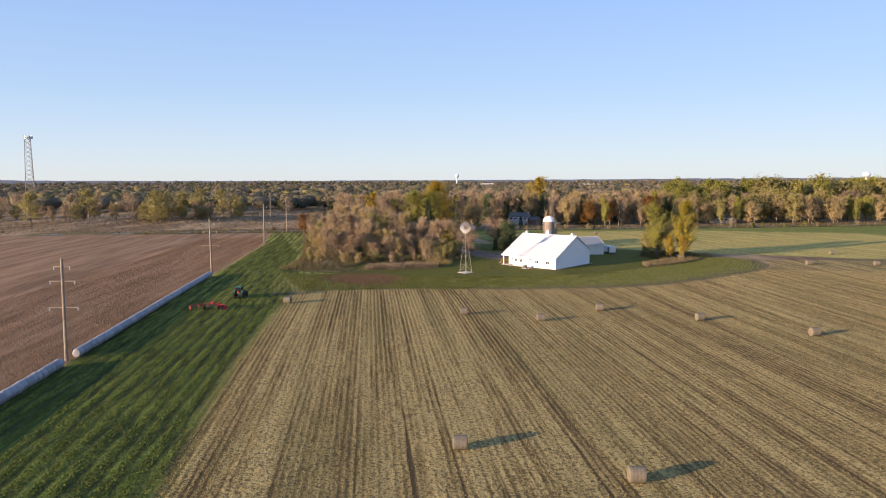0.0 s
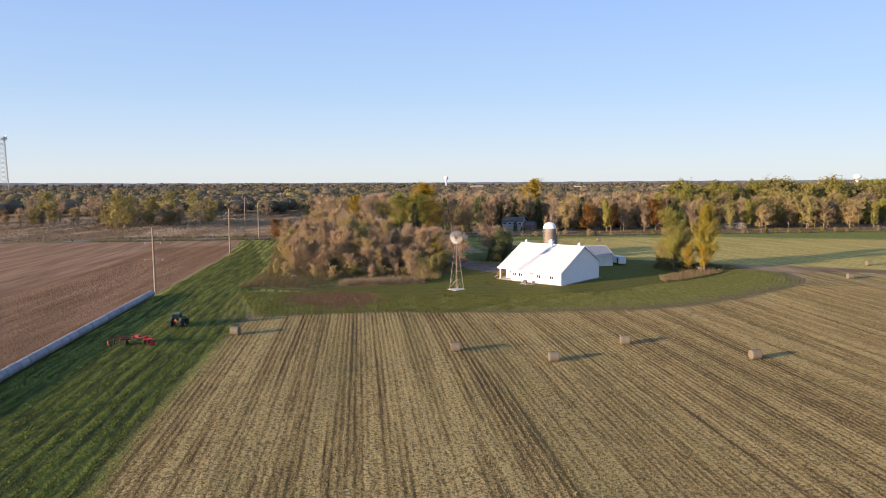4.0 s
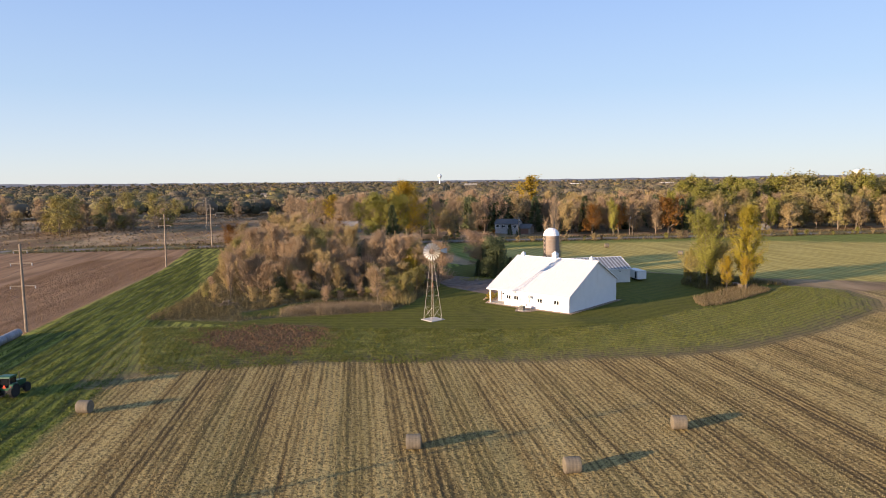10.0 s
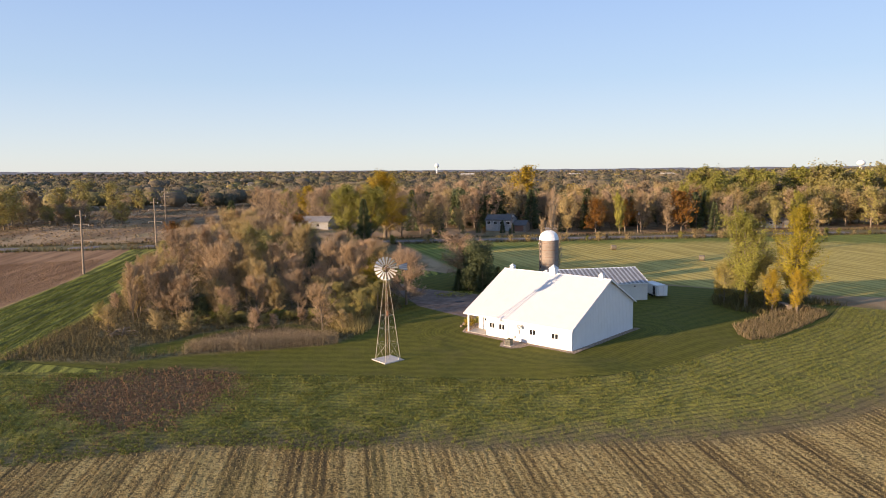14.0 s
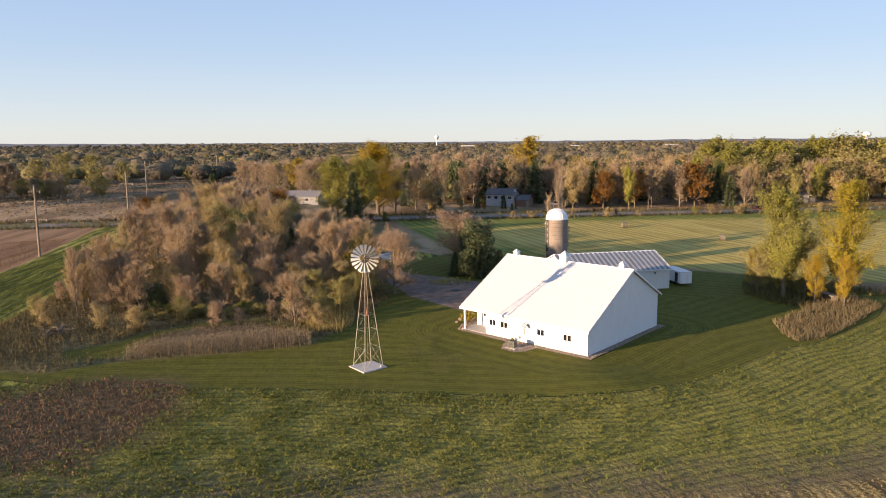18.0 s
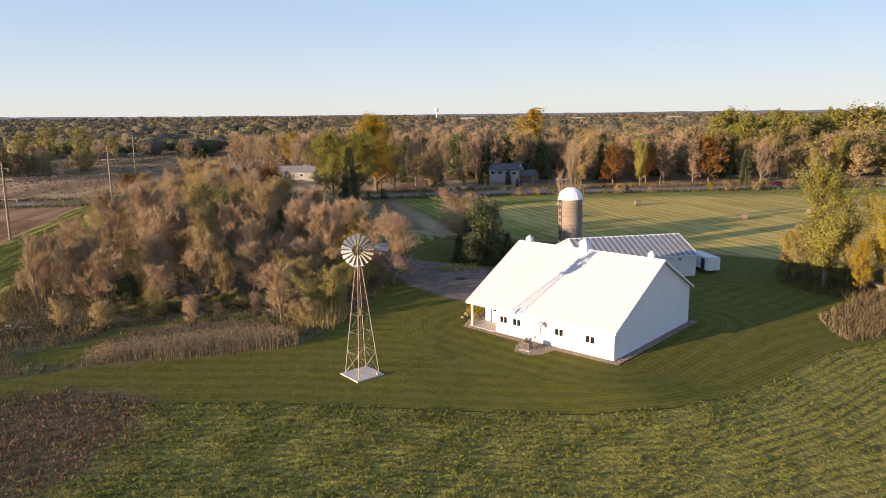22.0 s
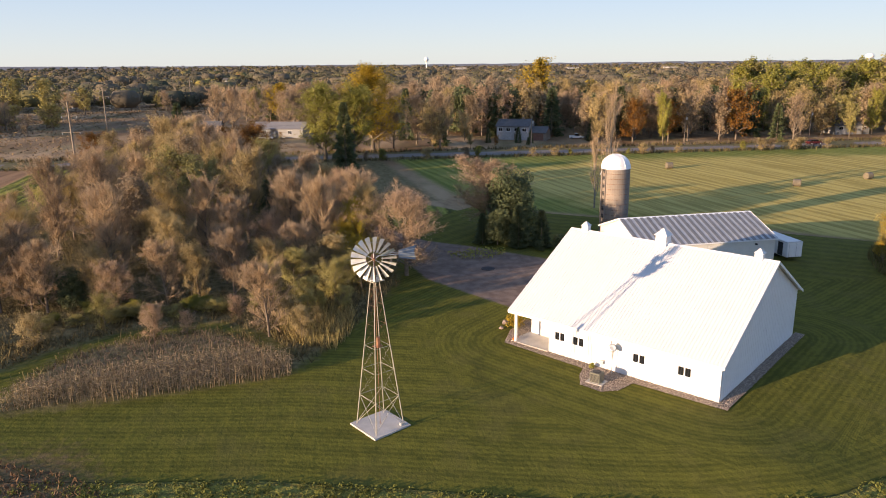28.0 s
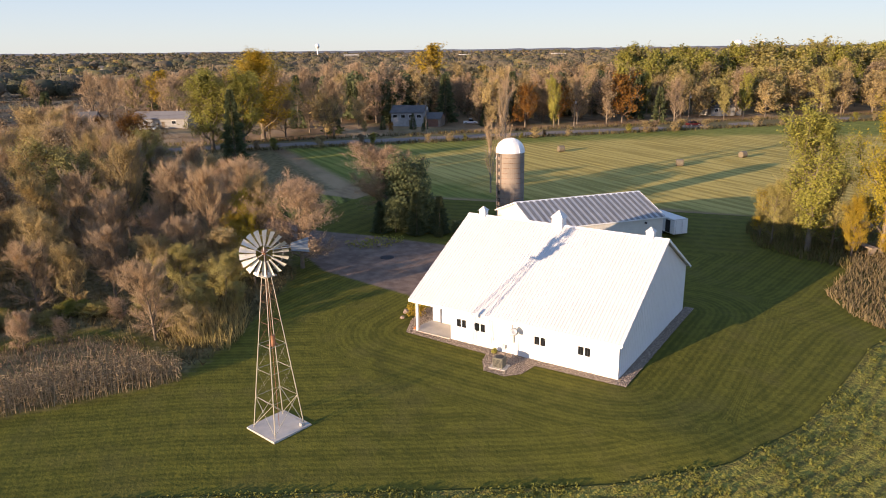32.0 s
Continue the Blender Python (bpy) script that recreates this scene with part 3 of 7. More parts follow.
    # windows: frame, two sashes, sill
    for a, b in wins:
        win = part("window", Shape().box(a, 0.02, wz0, a + 0.05, 0.1, wz1).box(b - 0.05, 0.02, wz0, b, 0.1, wz1).box(a + 0.05, 0.02, wz0, b - 0.05, 0.1, wz0 + 0.05)
                   .box(a + 0.05, 0.02, wz1 - 0.05, b - 0.05, 0.1, wz1).box((a + b) / 2 - 0.05, 0.015, wz0 + 0.05, (a + b) / 2 + 0.05, 0.1, wz1 - 0.05), M_TRIM, barn)
        for p, q in ((a + 0.05, (a + b) / 2 - 0.05), ((a + b) / 2 + 0.05, b - 0.05)):
            part("pane", Shape().box(p, 0.06, wz0 + 0.05, q, 0.075, wz1 - 0.05), M_GLASS, win)
            part("mullion", Shape().box((p + q) / 2 - 0.008, 0.05, wz0 + 0.05, (p + q) / 2 + 0.008, 0.06, wz1 - 0.05), M_DARK, win)
        part("sill", Shape().box(a - 0.05, -0.05, wz0 - 0.05, b + 0.05, 0.0, wz0), M_TRIM, win)
    # roof: two ribbed slopes, ridge cap, fascia
    x0, x1, ye, yb, t = -20.54, 0.36, -0.46, 18.78, 0.12
    for y0, y1 in ((ye, RIDGE_Y), (yb, RIDGE_Y)):
        s = Shape().prism([(y0, roof_z(y0)), (y1, RIDGE_Z), (y1, RIDGE_Z - t), (y0, roof_z(y0) - t)], lambda p, q: (x0, p, q), lambda p, q: (x1, p, q))
        slope = part("roof", s, M_ROOF, barn, "white ribbed steel roof slope")
        r = Shape()
        x = x0 + 0.1
        while x < x1 - 0.05:
            r.prism([(0, 0.0), (0.07, 0.0), (0.05, 0.028), (0.02, 0.028)], lambda p, q: (x + p, y0, roof_z(y0) + q), lambda p, q: (x + p, y1 - 0.02 * (1 if y1 > y0 else -1), RIDGE_Z - 0.012 + q))
            x += 0.305
        tagged(part("ribs", r, M_ROOF, slope), kind="stuff")
    part("ridge_cap", Shape().prism([(-0.25, -0.1), (0, 0.05), (0.25, -0.1), (0, 0.02)], lambda p, q: (x0 - 0.02, RIDGE_Y + p, RIDGE_Z + q), lambda p, q: (x1 + 0.02, RIDGE_Y + p, RIDGE_Z + q)), M_TRIM, barn)
    part("fascia", Shape().box(x0, ye - 0.03, roof_z(ye) - 0.26, x1, ye - 0.002, roof_z(ye) + 0.0), M_TRIM, barn)
    part("soffit", Shape().box(L, ye, roof_z(ye) - 0.26, x1 - 0.05, -0.004, roof_z(ye) - 0.22), M_TRIM, barn)
    for gx in (x0 - 0.03, x1 + 0.002):
        for y0 in (ye, yb):
            part("rake_trim", Shape().prism([(y0, roof_z(y0) + 0.02), (RIDGE_Y, RIDGE_Z + 0.02), (RIDGE_Y, RIDGE_Z - 0.22), (y0, roof_z(y0) - 0.22)], lambda p, q: (gx, p, q), lambda p, q: (gx + 0.028, p, q)), M_TRIM, barn)
    # three cupolas on the ridge
    for cx, k in ((-18.8, 0.8), (-10.35, 1.25), (-1.35, 0.8)):
        h = 0.42 * k
        c = part("cupola", Shape().box(cx - h, RIDGE_Y - h, RIDGE_Z - 0.35, cx + h, RIDGE_Y + h, RIDGE_Z + 0.62 * k), M_TRIM, barn, "white cupola with a hipped cap")
        lid = Shape()
        base = [(cx + a * h * 1.28, RIDGE_Y + b * h * 1.28, RIDGE_Z + 0.62 * k) for a, b in ((-1, -1), (1, -1), (1, 1), (-1, 1))]
        tip = (cx, RIDGE_Y, RIDGE_Z + 1.18 * k)
        for i in range(4):
            lid.face(base[i], base[(i + 1) % 4], tip)
        lid.face(*base[::-1])
        part("cap", lid, M_ROOF, c)
        for i in range(4):
            part("louvre", Shape().box(cx - h * 0.6, RIDGE_Y - h - 0.02, RIDGE_Z + (0.1 + 0.11 * i) * k, cx + h * 0.6, RIDGE_Y - h - 0.002, RIDGE_Z + (0.16 + 0.11 * i) * k), M_TRIM, c)
    # small wall fittings
    part("wall_vent", Shape().lathe([(0.16, 0), (0.16, 0.06), (0.10, 0.08)], 12, pose(0.016, 10.0, 3.1, 0, 90, 0)), M_TRIM, barn)
    for lx in (-11.2, -10.85):
        part("wall_lamp", Shape().box(lx - 0.07, -0.16, 2.75, lx + 0.07, 0.0, 2.9), M_GALV, barn)
    part("meter_box", Shape().box(-9.85, -0.2, 1.1, -9.45, -0.0, 1.75).tube((-9.65, -0.08, 1.75), (-9.65, -0.08, 3.0), 0.03), M_GALV, barn)
    for p in ((-10.4, -0.12, 0.5),):
        part("gas_meter", Shape().box(p[0] - 0.15, -0.3, 0.35, p[0] + 0.15, -0.05, 0.7).tube((p[0], -0.15, -0.1), (p[0], -0.15, 0.36), 0.025), M_GALV, barn)


build_barn()


def satellite_dish():
    d = thing("satellite_dish", "grey satellite dish on a mast beside the barn wall", "dish", at=(-9.2, -0.55, ground(-9.2, -0.55)))
    part("mast", Shape().tube((0, 0, -0.1), (0, 0, 2.35), 0.03), M_GALV, d)
    m = pose(0.05, -0.12, 2.5, 62, 0, 25)
    part("reflector", Shape().lathe([(0.0, 0.0), (0.2, 0.02), (0.36, 0.08), (0.37, 0.09), (0.2, 0.035), (0.0, 0.015)], 20, m), M_GALV, d, smooth=True)
    part("arm", Shape().tube(m @ Vector((0, -0.3, 0.05)), m @ Vector((0, -0.1, 0.42)), 0.012), M_GALV, d)


def ac_unit():
    a = thing("air_conditioner", "grey outdoor air conditioner on a concrete slab", "air conditioner", at=(-9.4, -2.75, ground(-9.4, -2.75)), rz=4)
    part("slab", Shape().box(-0.75, -0.6, -0.1, 0.75, 0.6, 0.12), M_CONCRETE, a)
    part("case", Shape().box(-0.45, -0.42, 0.12, 0.45, 0.42, 0.98), plain("olive_case", (0.15, 0.145, 0.11), 0.6), a)
    part("fan_grille", Shape().lathe([(0.36, 0.98), (0.36, 1.02), (0.3, 1.03), (0.05, 1.04)], 16), M_DARK, a)
    louv = Shape()
    for i in range(7):
        louv.box(-0.40, -0.44, 0.2 + i * 0.1, 0.40, -0.422, 0.25 + i * 0.1)
    part("louvres", louv, M_DARK, a)


satellite_dish()
ac_unit()


# ---- windmill ----
def build_windmill():
    cx, cy = -18.5, -19.4
    gz = ground(cx, cy)
    wm = thing("windmill", "tall weathered steel farm windmill on a square concrete slab", "windmill", at=(cx, cy, gz), rz=-7.5)
    part("slab", Shape().box(-1.66, -1.66, -0.4, 1.66, 1.66, 0.12), M_CONCRETE, wm, "square concrete slab")
    top, half, tip = 11.9, 1.28, 0.2
    foot = [(-1, -1), (1, -1), (1, 1), (-1, 1)]

    def leg(k, z):
        r = half + (tip - half) * (z - 0.12) / (top - 0.12)
        return Vector((foot[k][0] * r, foot[k][1] * r, z))

    for k in range(4):
        part("leg", Shape().tube(leg(k, 0.12), leg(k, 6.6), 0.038, n=6).tube(leg(k, 6.6), leg(k, top), 0.03, n=6), M_CREAM, wm)
    for z in (2.55, 4.7, 6.6, 8.3, 9.8, 11.0):
        for k in range(4):
            part("girt", Shape().tube(leg(k, z), leg((k + 1) % 4, z), 0.016, n=5), M_CREAM if z < 7 else M_RUSTY, wm)
    for z0, z1 in ((0.25, 2.55), (2.55, 4.7), (4.7, 6.6), (6.6, 8.3), (8.3, 9.8), (9.8, 11.0)):
        r = 0.02 if z0 < 1 else 0.004
        for k in range(4):
            a, b = k, (k + 1) % 4
            part("brace", Shape().tube(leg(a, z0), leg(b, z1), r, n=4).tube(leg(b, z0), leg(a, z1), r, n=4), M_CREAM if z0 < 6 else M_RUSTY, wm)
    part("pump_rod", Shape().tube((0, 0, 0.12), (0, 0, top), 0.02, n=6), M_RUSTY, wm)
    part("valve_box", Shape().box(1.15, 0.95, 0.12, 1.42, 1.2, 0.34), M_GALV, wm)
    part("middle_platform", Shape().box(-0.55, -0.1, 6.35, -0.05, 0.55, 6.4).tube((0.0, 0.1, 6.4), (0, 0.1, 7.2), 0.16), M_RUSTY, wm, "small rusty platform half way up")
    part("top_platform", Shape().box(-0.55, -0.5, top - 0.25, 0.55, 0.5, top - 0.19), M_CREAM, wm)
    # head: turned towards the open field
    ax = Vector((0.72, -0.69, 0))
    ax.rotate(Euler((0, 0, radians(7.5))))
    side = Vector((0, 0, 1)).cross(ax)
    hz = 12.82 - gz
    hub = Vector((0, 0, hz)) + ax * 0.55
    part("gearbox", Shape().tube(hub - ax * 0.85, hub - ax * 0.1, 0.2, 0.16, 10).tube((0, 0, top - 0.2), (0, 0, hz), 0.09), M_RUSTY, wm, "rusty gearbox")
    R0, R1, N = 0.55, 1.64, 18
    wheel = part("wheel", Shape().tube(hub - ax * 0.12, hub + ax * 0.14, 0.14, 0.09, 12), M_RUSTY, wm, "wheel of eighteen curved white blades")
    up = Vector((0, 0, 1))

    def ring(r, thick, off):
        s = Shape()
        for i in range(36):
            a, b = 2 * math.pi * i / 36, 2 * math.pi * (i + 1) / 36
            s.tube(hub + ax * off + r * (math.cos(a) * side + math.sin(a) * up), hub + ax * off + r * (math.cos(b) * side + math.sin(b) * up), thick, n=4, caps=False)
        return s

    part("rim", ring(1.25, 0.018, -0.05), M_GALV, wheel)
    part("rim", ring(0.64, 0.018, -0.05), M_GALV, wheel)
    for i in range(6):
        a = 2 * math.pi * (i + 0.5) / 6
        part("spoke", Shape().tube(hub, hub - ax * 0.05 + 1.25 * (math.cos(a) * side + math.sin(a) * up), 0.018, n=5), M_GALV, wheel)
    for i in range(N):
        a = 2 * math.pi * (i + 0.25) / N
        rad, tan = math.cos(a) * side + math.sin(a) * up, -math.sin(a) * side + math.cos(a) * up
        s, grid = Shape(), []
        for j in range(3):
            r = R0 + (R1 - R0) * j / 2
            w = (0.060 + 0.105 * j / 2)
            grid.append([hub + r * rad + tan * w * c + ax * (0.17 * c + 0.05 * c * c - 0.02) * (0.6 + 0.2 * j) for c in (-1, 0, 1)])
        for j in range(2):
            for c in range(2):
                q = [grid[j][c], grid[j][c + 1], grid[j + 1][c + 1], grid[j + 1][c]]
                s.face(*q)
                s.face(*[p - ax * 0.006 for p in q[::-1]])
        part("blade", s, plain_blade, wheel)
    # vane folded round beside the wheel
    vd = (side * 0.97 - ax * 0.25).normalized()
    back = Vector((0, 0, hz)) - ax * 0.25
    part("tail_bone", Shape().tube(back, back + vd * 3.1, 0.03, n=6).tube(back + up * 0.25, back + vd * 2.2 + up * 0.1, 0.018, n=5), M_GALV, wm)
    tail = Shape()
    n = vd.cross(up).normalized()
    a, b = 1.85, 3.15
    pts = [back + vd * a + up * 0.28, back + vd * a - up * 0.28, back + vd * b - up * 0.55, back + vd * (b - 0.12), back + vd * b + up * 0.55]
    tail.face(*[p + n * 0.012 for p in pts]).face(*[p - n * 0.012 for p in pts[::-1]])
    v = part("vane", tail, M_BLUE, wm, "faded blue tail vane with pale stripes")
    for q in (-0.2, 0.2):
        s = Shape()
        for sg in (1, -1):
            s.face(*[back + vd * d + up * (q * (0.5 + 0.5 * (d - a) / (b - a)) * 1.6 + w) + n * 0.018 * sg for d, w in ((a, -0.025), (b, -0.035), (b, 0.035), (a, 0.025))])
        part("stripe", s, M_GALV, v)


plain_blade = plain("pale_blade", (0.66, 0.64, 0.58), 0.45, 0.2, 0.12, 1.5, 12)
build_windmill()


# ---- silo and shed ----
def build_silo():
    x, y, r = -32.25, 41.1, 2.07
    gz = ground(x, y)
    H = 11.2 - gz
    s = thing("silo", "brown concrete stave silo with a white ribbed dome", "silo", at=(x, y, gz))
    prof, z = [(r, -0.3)], 0.0
    while z < H - 0.1:
        prof += [(r, z), (r, z + 0.7), (r - 0.012, z + 0.705), (r - 0.012, z + 0.745)]
        z += 0.75
    part("body", Shape().lathe(prof + [(r, H)], 40), M_STAVE, s)
    hoops = Shape()
    for i in range(1, 15):
        hoops.lathe([(r + 0.001, i * 0.75 - 0.02), (r + 0.02, i * 0.75 - 0.012), (r + 0.02, i * 0.75 + 0.012), (r + 0.001, i * 0.75 + 0.02)], 40)
    part("hoops", hoops, M_RUSTY, s)
    dome = [(r + 0.06, H - 0.12), (r + 0.06, H)] + [((r + 0.03) * math.cos(a), H + 1.95 * math.sin(a)) for a in [i * math.pi / 2 / 8 for i in range(8)]] + [(0.12, H + 1.94)]
    d = part("dome", Shape().lathe(dome, 40), M_DOME, s, "white ribbed steel dome", True)
    for i in range(16):
        a = 2 * math.pi * i / 16
        rib = Shape()
        for j in range(7):
            p, q = [Vector(((r + 0.04) * math.cos(e) * math.cos(a), (r + 0.04) * math.cos(e) * math.sin(a), H + 1.96 * math.sin(e))) for e in (j * 0.215, (j + 1) * 0.215)]
            rib.tube(p, q, 0.03, n=4, caps=False)
        part("rib", rib, M_DOME, d)
    a0 = math.radians(-112)
    u = Vector((math.cos(a0), math.sin(a0), 0))
    w = Vector((-u.y, u.x, 0))
    frame_m = Matrix(((w.x, u.x, 0, 0), (w.y, u.y, 0, 0), (w.z, u.z, 1, 0), (0, 0, 0, 1)))
    for i in range(9):
        z = 0.9 + i * 1.12
        part("hatch", Shape().box(-0.26, r - 0.1, z, 0.26, r + 0.03, z + 0.62, frame_m), M_DARK, s)
    ch = Shape()
    for e in (-0.4, 0.4):
        ch.box(e - 0.05, r - 0.1, 0.3, e + 0.05, r + 0.12, H - 0.2, frame_m)
    for i in range(26):
        ch.box(-0.35, r + 0.07, 0.5 + i * 0.38, 0.35, r + 0.1, 0.53 + i * 0.38, frame_m)
    part("ladder", ch, M_STAVE, s)
    part("filler_pipe", Shape().tube((-r * 0.75, -r * 0.8, H - 1.0), (-0.4, -0.4, H + 2.0), 0.09), M_GALV, s)


def build_shed():
    rz = math.degrees(math.atan2(15.4, 11.5))
    x, y = -25.95, 30.85
    gz = 0.45
    s = thing("shed", "white metal shed with a streaked galvanised gable roof", "shed", at=(x, y, gz), rz=rz)
    LEN, HW, RZ, EZ = 19.25, 6.5, 6.14 - gz, 3.83 - gz
    k = (RZ - EZ) / HW
    for a in (0.25, LEN - 0.4):
        part("wall", Shape().prism([(-HW + 0.3, -0.4), (HW - 0.3, -0.4), (HW - 0.3, EZ), (0, RZ - 0.15), (-HW + 0.3, EZ)], lambda p, q: (a, p, q), lambda p, q: (a + 0.15, p, q)), M_SHED_WALL, s)
    for sg in (-1, 1):
        side = part("wall", Shape().box(0.41, sg * (HW - 0.3) - 0.08, -0.4, LEN - 0.41, sg * (HW - 0.3) + 0.07, EZ), M_SHED_WALL, s)
        w = Shape()
        for i in range(40):
            w.box(0.5 + i * 0.46, sg * (HW - 0.3) - 0.095, 0.0, 0.55 + i * 0.46, sg * (HW - 0.3) + 0.085, EZ - 0.05)
        tagged(part("ribs", w, M_SHED_WALL, side), kind="stuff")
        roof = part("roof", Shape().prism([(sg * HW, EZ), (0, RZ), (0, RZ - 0.1), (sg * HW, EZ - 0.1)], lambda p, q: (0, p, q), lambda p, q: (LEN, p, q)), M_SHED_ROOF, s, "galvanised roof slope with dark streaks")
        for i in range(21):
            a = 0.15 + i * 0.91
            part("panel", Shape().prism([(sg * HW, EZ + 0.004), (sg * 0.12, RZ - 0.12 * k + 0.004), (sg * 0.12, RZ - 0.12 * k + 0.03), (sg * HW, EZ + 0.03)], lambda p, q: (a, p, q), lambda p, q: (a + 0.5, p, q)), M_RUST_BAND, roof)
        part("eave_trim", Shape().box(0, sg * HW - 0.03, EZ - 0.16, LEN, sg * HW + 0.03, EZ + 0.0), M_TRIM, s)
    part("ridge_cap", Shape().prism([(-0.3, -0.1), (0, 0.05), (0.3, -0.1), (0, 0.01)], lambda p, q: (-0.02, p, RZ + q), lambda p, q: (LEN + 0.02, p, RZ + q)), M_TRIM, s)
    for a in (-0.03, LEN + 0.002):
        for sg in (-1, 1):
            part("rake_trim", Shape().prism([(sg * HW, EZ + 0.03), (0, RZ + 0.03), (0, RZ - 0.18), (sg * HW, EZ - 0.18)], lambda p, q: (a, p, q), lambda p, q: (a + 0.03, p, q)), M_TRIM, s)
    part("door", Shape().box(0.19, -1.9, -0.3, 0.245, 1.9, 3.0), M_TRIM, s, "large white sliding door")
    part("yard_light", Shape().box(LEN - 3.2, -HW - 0.1, EZ - 0.7, LEN - 3.0, -HW + 0.2, EZ - 0.5), M_DARK, s)


def build_box_trailer():
    t = thing("box_trailer", "white box trailer parked behind the shed end", "trailer", at=(-8.7, 44.7, ground(-9, 45.5)), rz=143.13)
    part("body", Shape().box(0, -2.2, 0.5, 6.0, 0, 2.5), M_WHITE, t)
    part("roof", Shape().prism([(-2.25, 2.5), (0.05, 2.5), (-0.1, 2.6), (-2.1, 2.6)], lambda p, q: (-0.03, p, q), lambda p, q: (6.03, p, q)), M_ROOF, t)
    for a in (-2.13, -1.08):
        part("door", Shape().box(-0.035, a, 0.58, -0.002, a + 1.01, 2.42), M_TRIM, t)
        part("latch_bar", Shape().tube((-0.06, a + 0.85, 0.6), (-0.06, a + 0.85, 2.4), 0.02, n=6), M_GALV, t)
    part("side_door", Shape().box(0.9, 0.002, 0.55, 1.9, 0.03, 2.3), M_DARK, t, "dark side door")
    for z in (0.52, 2.46):
        part("edge_rail", Shape().box(0, 0.001, z - 0.03, 6.0, 0.035, z + 0.03), M_GALV, t)
    for e in (2.6, 3.6):
        for q in (-2.0, -0.2):
            part("wheel", Shape().lathe([(0.0, -0.1), (0.28, -0.1), (0.34, -0.05), (0.34, 0.05), (0.28, 0.1), (0.0, 0.1)], 16, pose(e, q, 0.32, 90, 0, 0)), M_RUBBER, t)
    part("drawbar", Shape().tube((6, -0.5, 0.5), (7.2, -1.1, 0.5), 0.05).tube((6, -1.7, 0.5), (7.2, -1.1, 0.5), 0.05).tube((7.1, -1.1, 0.0), (7.1, -1.1, 0.55), 0.04), M_DARK, t)


build_silo()
build_shed()
build_box_trailer()


# ---- bales ----
def net_bale(radius=0.76, width=1.5):
    b = thing("round_bale", "net-wrapped round straw bale lying in the stubble", "bale", "bales in the field")
    prof = [(radius - 0.06, -width / 2), (radius - 0.01, -width / 2 + 0.05)]
    for i in range(9):
        z = -width / 2 + 0.1 + (width - 0.2) * i / 8
        prof.append((radius + (0.008 if i % 2 else -0.006), z))
    prof += [(radius - 0.01, width / 2 - 0.05), (radius - 0.06, width / 2)]
    part("net_wrap", Shape().lathe(prof, 28, pose(0, 0, radius - 0.04, 0, 90, 0)), M_NET, b, smooth=False)
    for sg in (-1, 1):
        end = Shape()
        for r, d in ((0.66, 0.012), (0.45, 0.03), (0.25, 0.045)):
            end.lathe([(r, 0), (r, d), (r - 0.12, d + 0.008)], 24, pose(sg * width / 2, 0, radius - 0.04, 0, 90 * sg, 0))
        part("straw_end", end, M_BALE, b)
    return b


BALES = [(26.8, -69.5, 44), (41.7, -63.8, 47), (44.0, -46.5, 40), (63.3, -41.4, 52), (-9.2, -87.5, 38), (74.2, -121.8, 46), (91.3, -116.1, 43), (83.5, -39.6, 50),
         (-55.4, 110.1, 48), (-25, 104.6, 20), (-16.1, 124.3, 60), (50.8, 62.9, 45), (47.3, 98.5, 45), (66.3, 76.3, 40)]
first = net_bale()
for i, (x, y, a) in enumerate(BALES):
    m = pose(x, y, ground(x, y), 0, 0, a)
    if i == 0:
        first.matrix_world = m
    else:
        copy_thing(first, m)


def wrapped_row():
    """Silage bales in white plastic, laid end to end along the edge of the beans."""
    rnd = random.Random(4)
    d = Vector((-58.7 - 24.0, -79.7 + 151.1, 0))
    total = d.length
    d.normalize()
    meshes = []
    for k in range(4):
        prof = []
        for i in range(9):
            z = -0.66 + 1.32 * i / 8
            prof.append((0.64 + 0.11 * math.sin(math.pi * i / 8) ** 0.6 + rnd.uniform(-0.02, 0.02), z))
        prof = [(0.42, -0.68)] + prof + [(0.42, 0.68)]
        meshes.append(Shape().lathe(prof, 20, pose(0, 0, 0.68, 0, 90, 0)).mesh("wrap", M_WRAP, True))
    s, i = -26.0, 0
    ang = math.degrees(math.atan2(d.y, d.x))
    while s < total - 0.6:
        if not 16.2 < s < 22.5:
            x, y = 24.0 + d.x * s, -151.1 + d.y * s
            b = thing("wrapped_bale", "round silage bale wrapped in white plastic in a long row", "bale", "row of wrapped bales", at=(x + rnd.uniform(-0.08, 0.08), y + rnd.uniform(-0.08, 0.08), ground(x, y)), rz=ang + rnd.uniform(-2, 2))
            w = part("wrap", meshes[i % 4], None, b)
        s += 1.36
        i += 1


wrapped_row()


# ---- power poles ----
def power_pole(height=15.6):
    p = thing("power_pole", "tall weathered wooden power pole with three pairs of arms", "power pole", "poles along the bean field")
    part("pole", Shape().tube((0, 0, -0.5), (0, 0, height), 0.27, 0.19, 10), M_POLE, p)
    for z, w in ((height - 1.2, 1.25), (height - 3.4, 1.9), (height - 7.4, 2.2)):
        arm = part("crossarm", Shape().box(-w, -0.06, z - 0.07, w, 0.06, z + 0.07), M_POLE, p)
        for e in (-w + 0.12, w - 0.12):
            part("insulator", Shape().lathe([(0.05, 0), (0.11, -0.05), (0.05, -0.12), (0.11, -0.2), (0.05, -0.27), (0.1, -0.35), (0.04, -0.42)], 8, pose(e, 0, z - 0.07)), M_GALV, arm)
    part("ground_wire", Shape().tube((0.2, 0, 0), (0.15, 0, height - 1), 0.015, n=4), M_DARK, p)
    return p


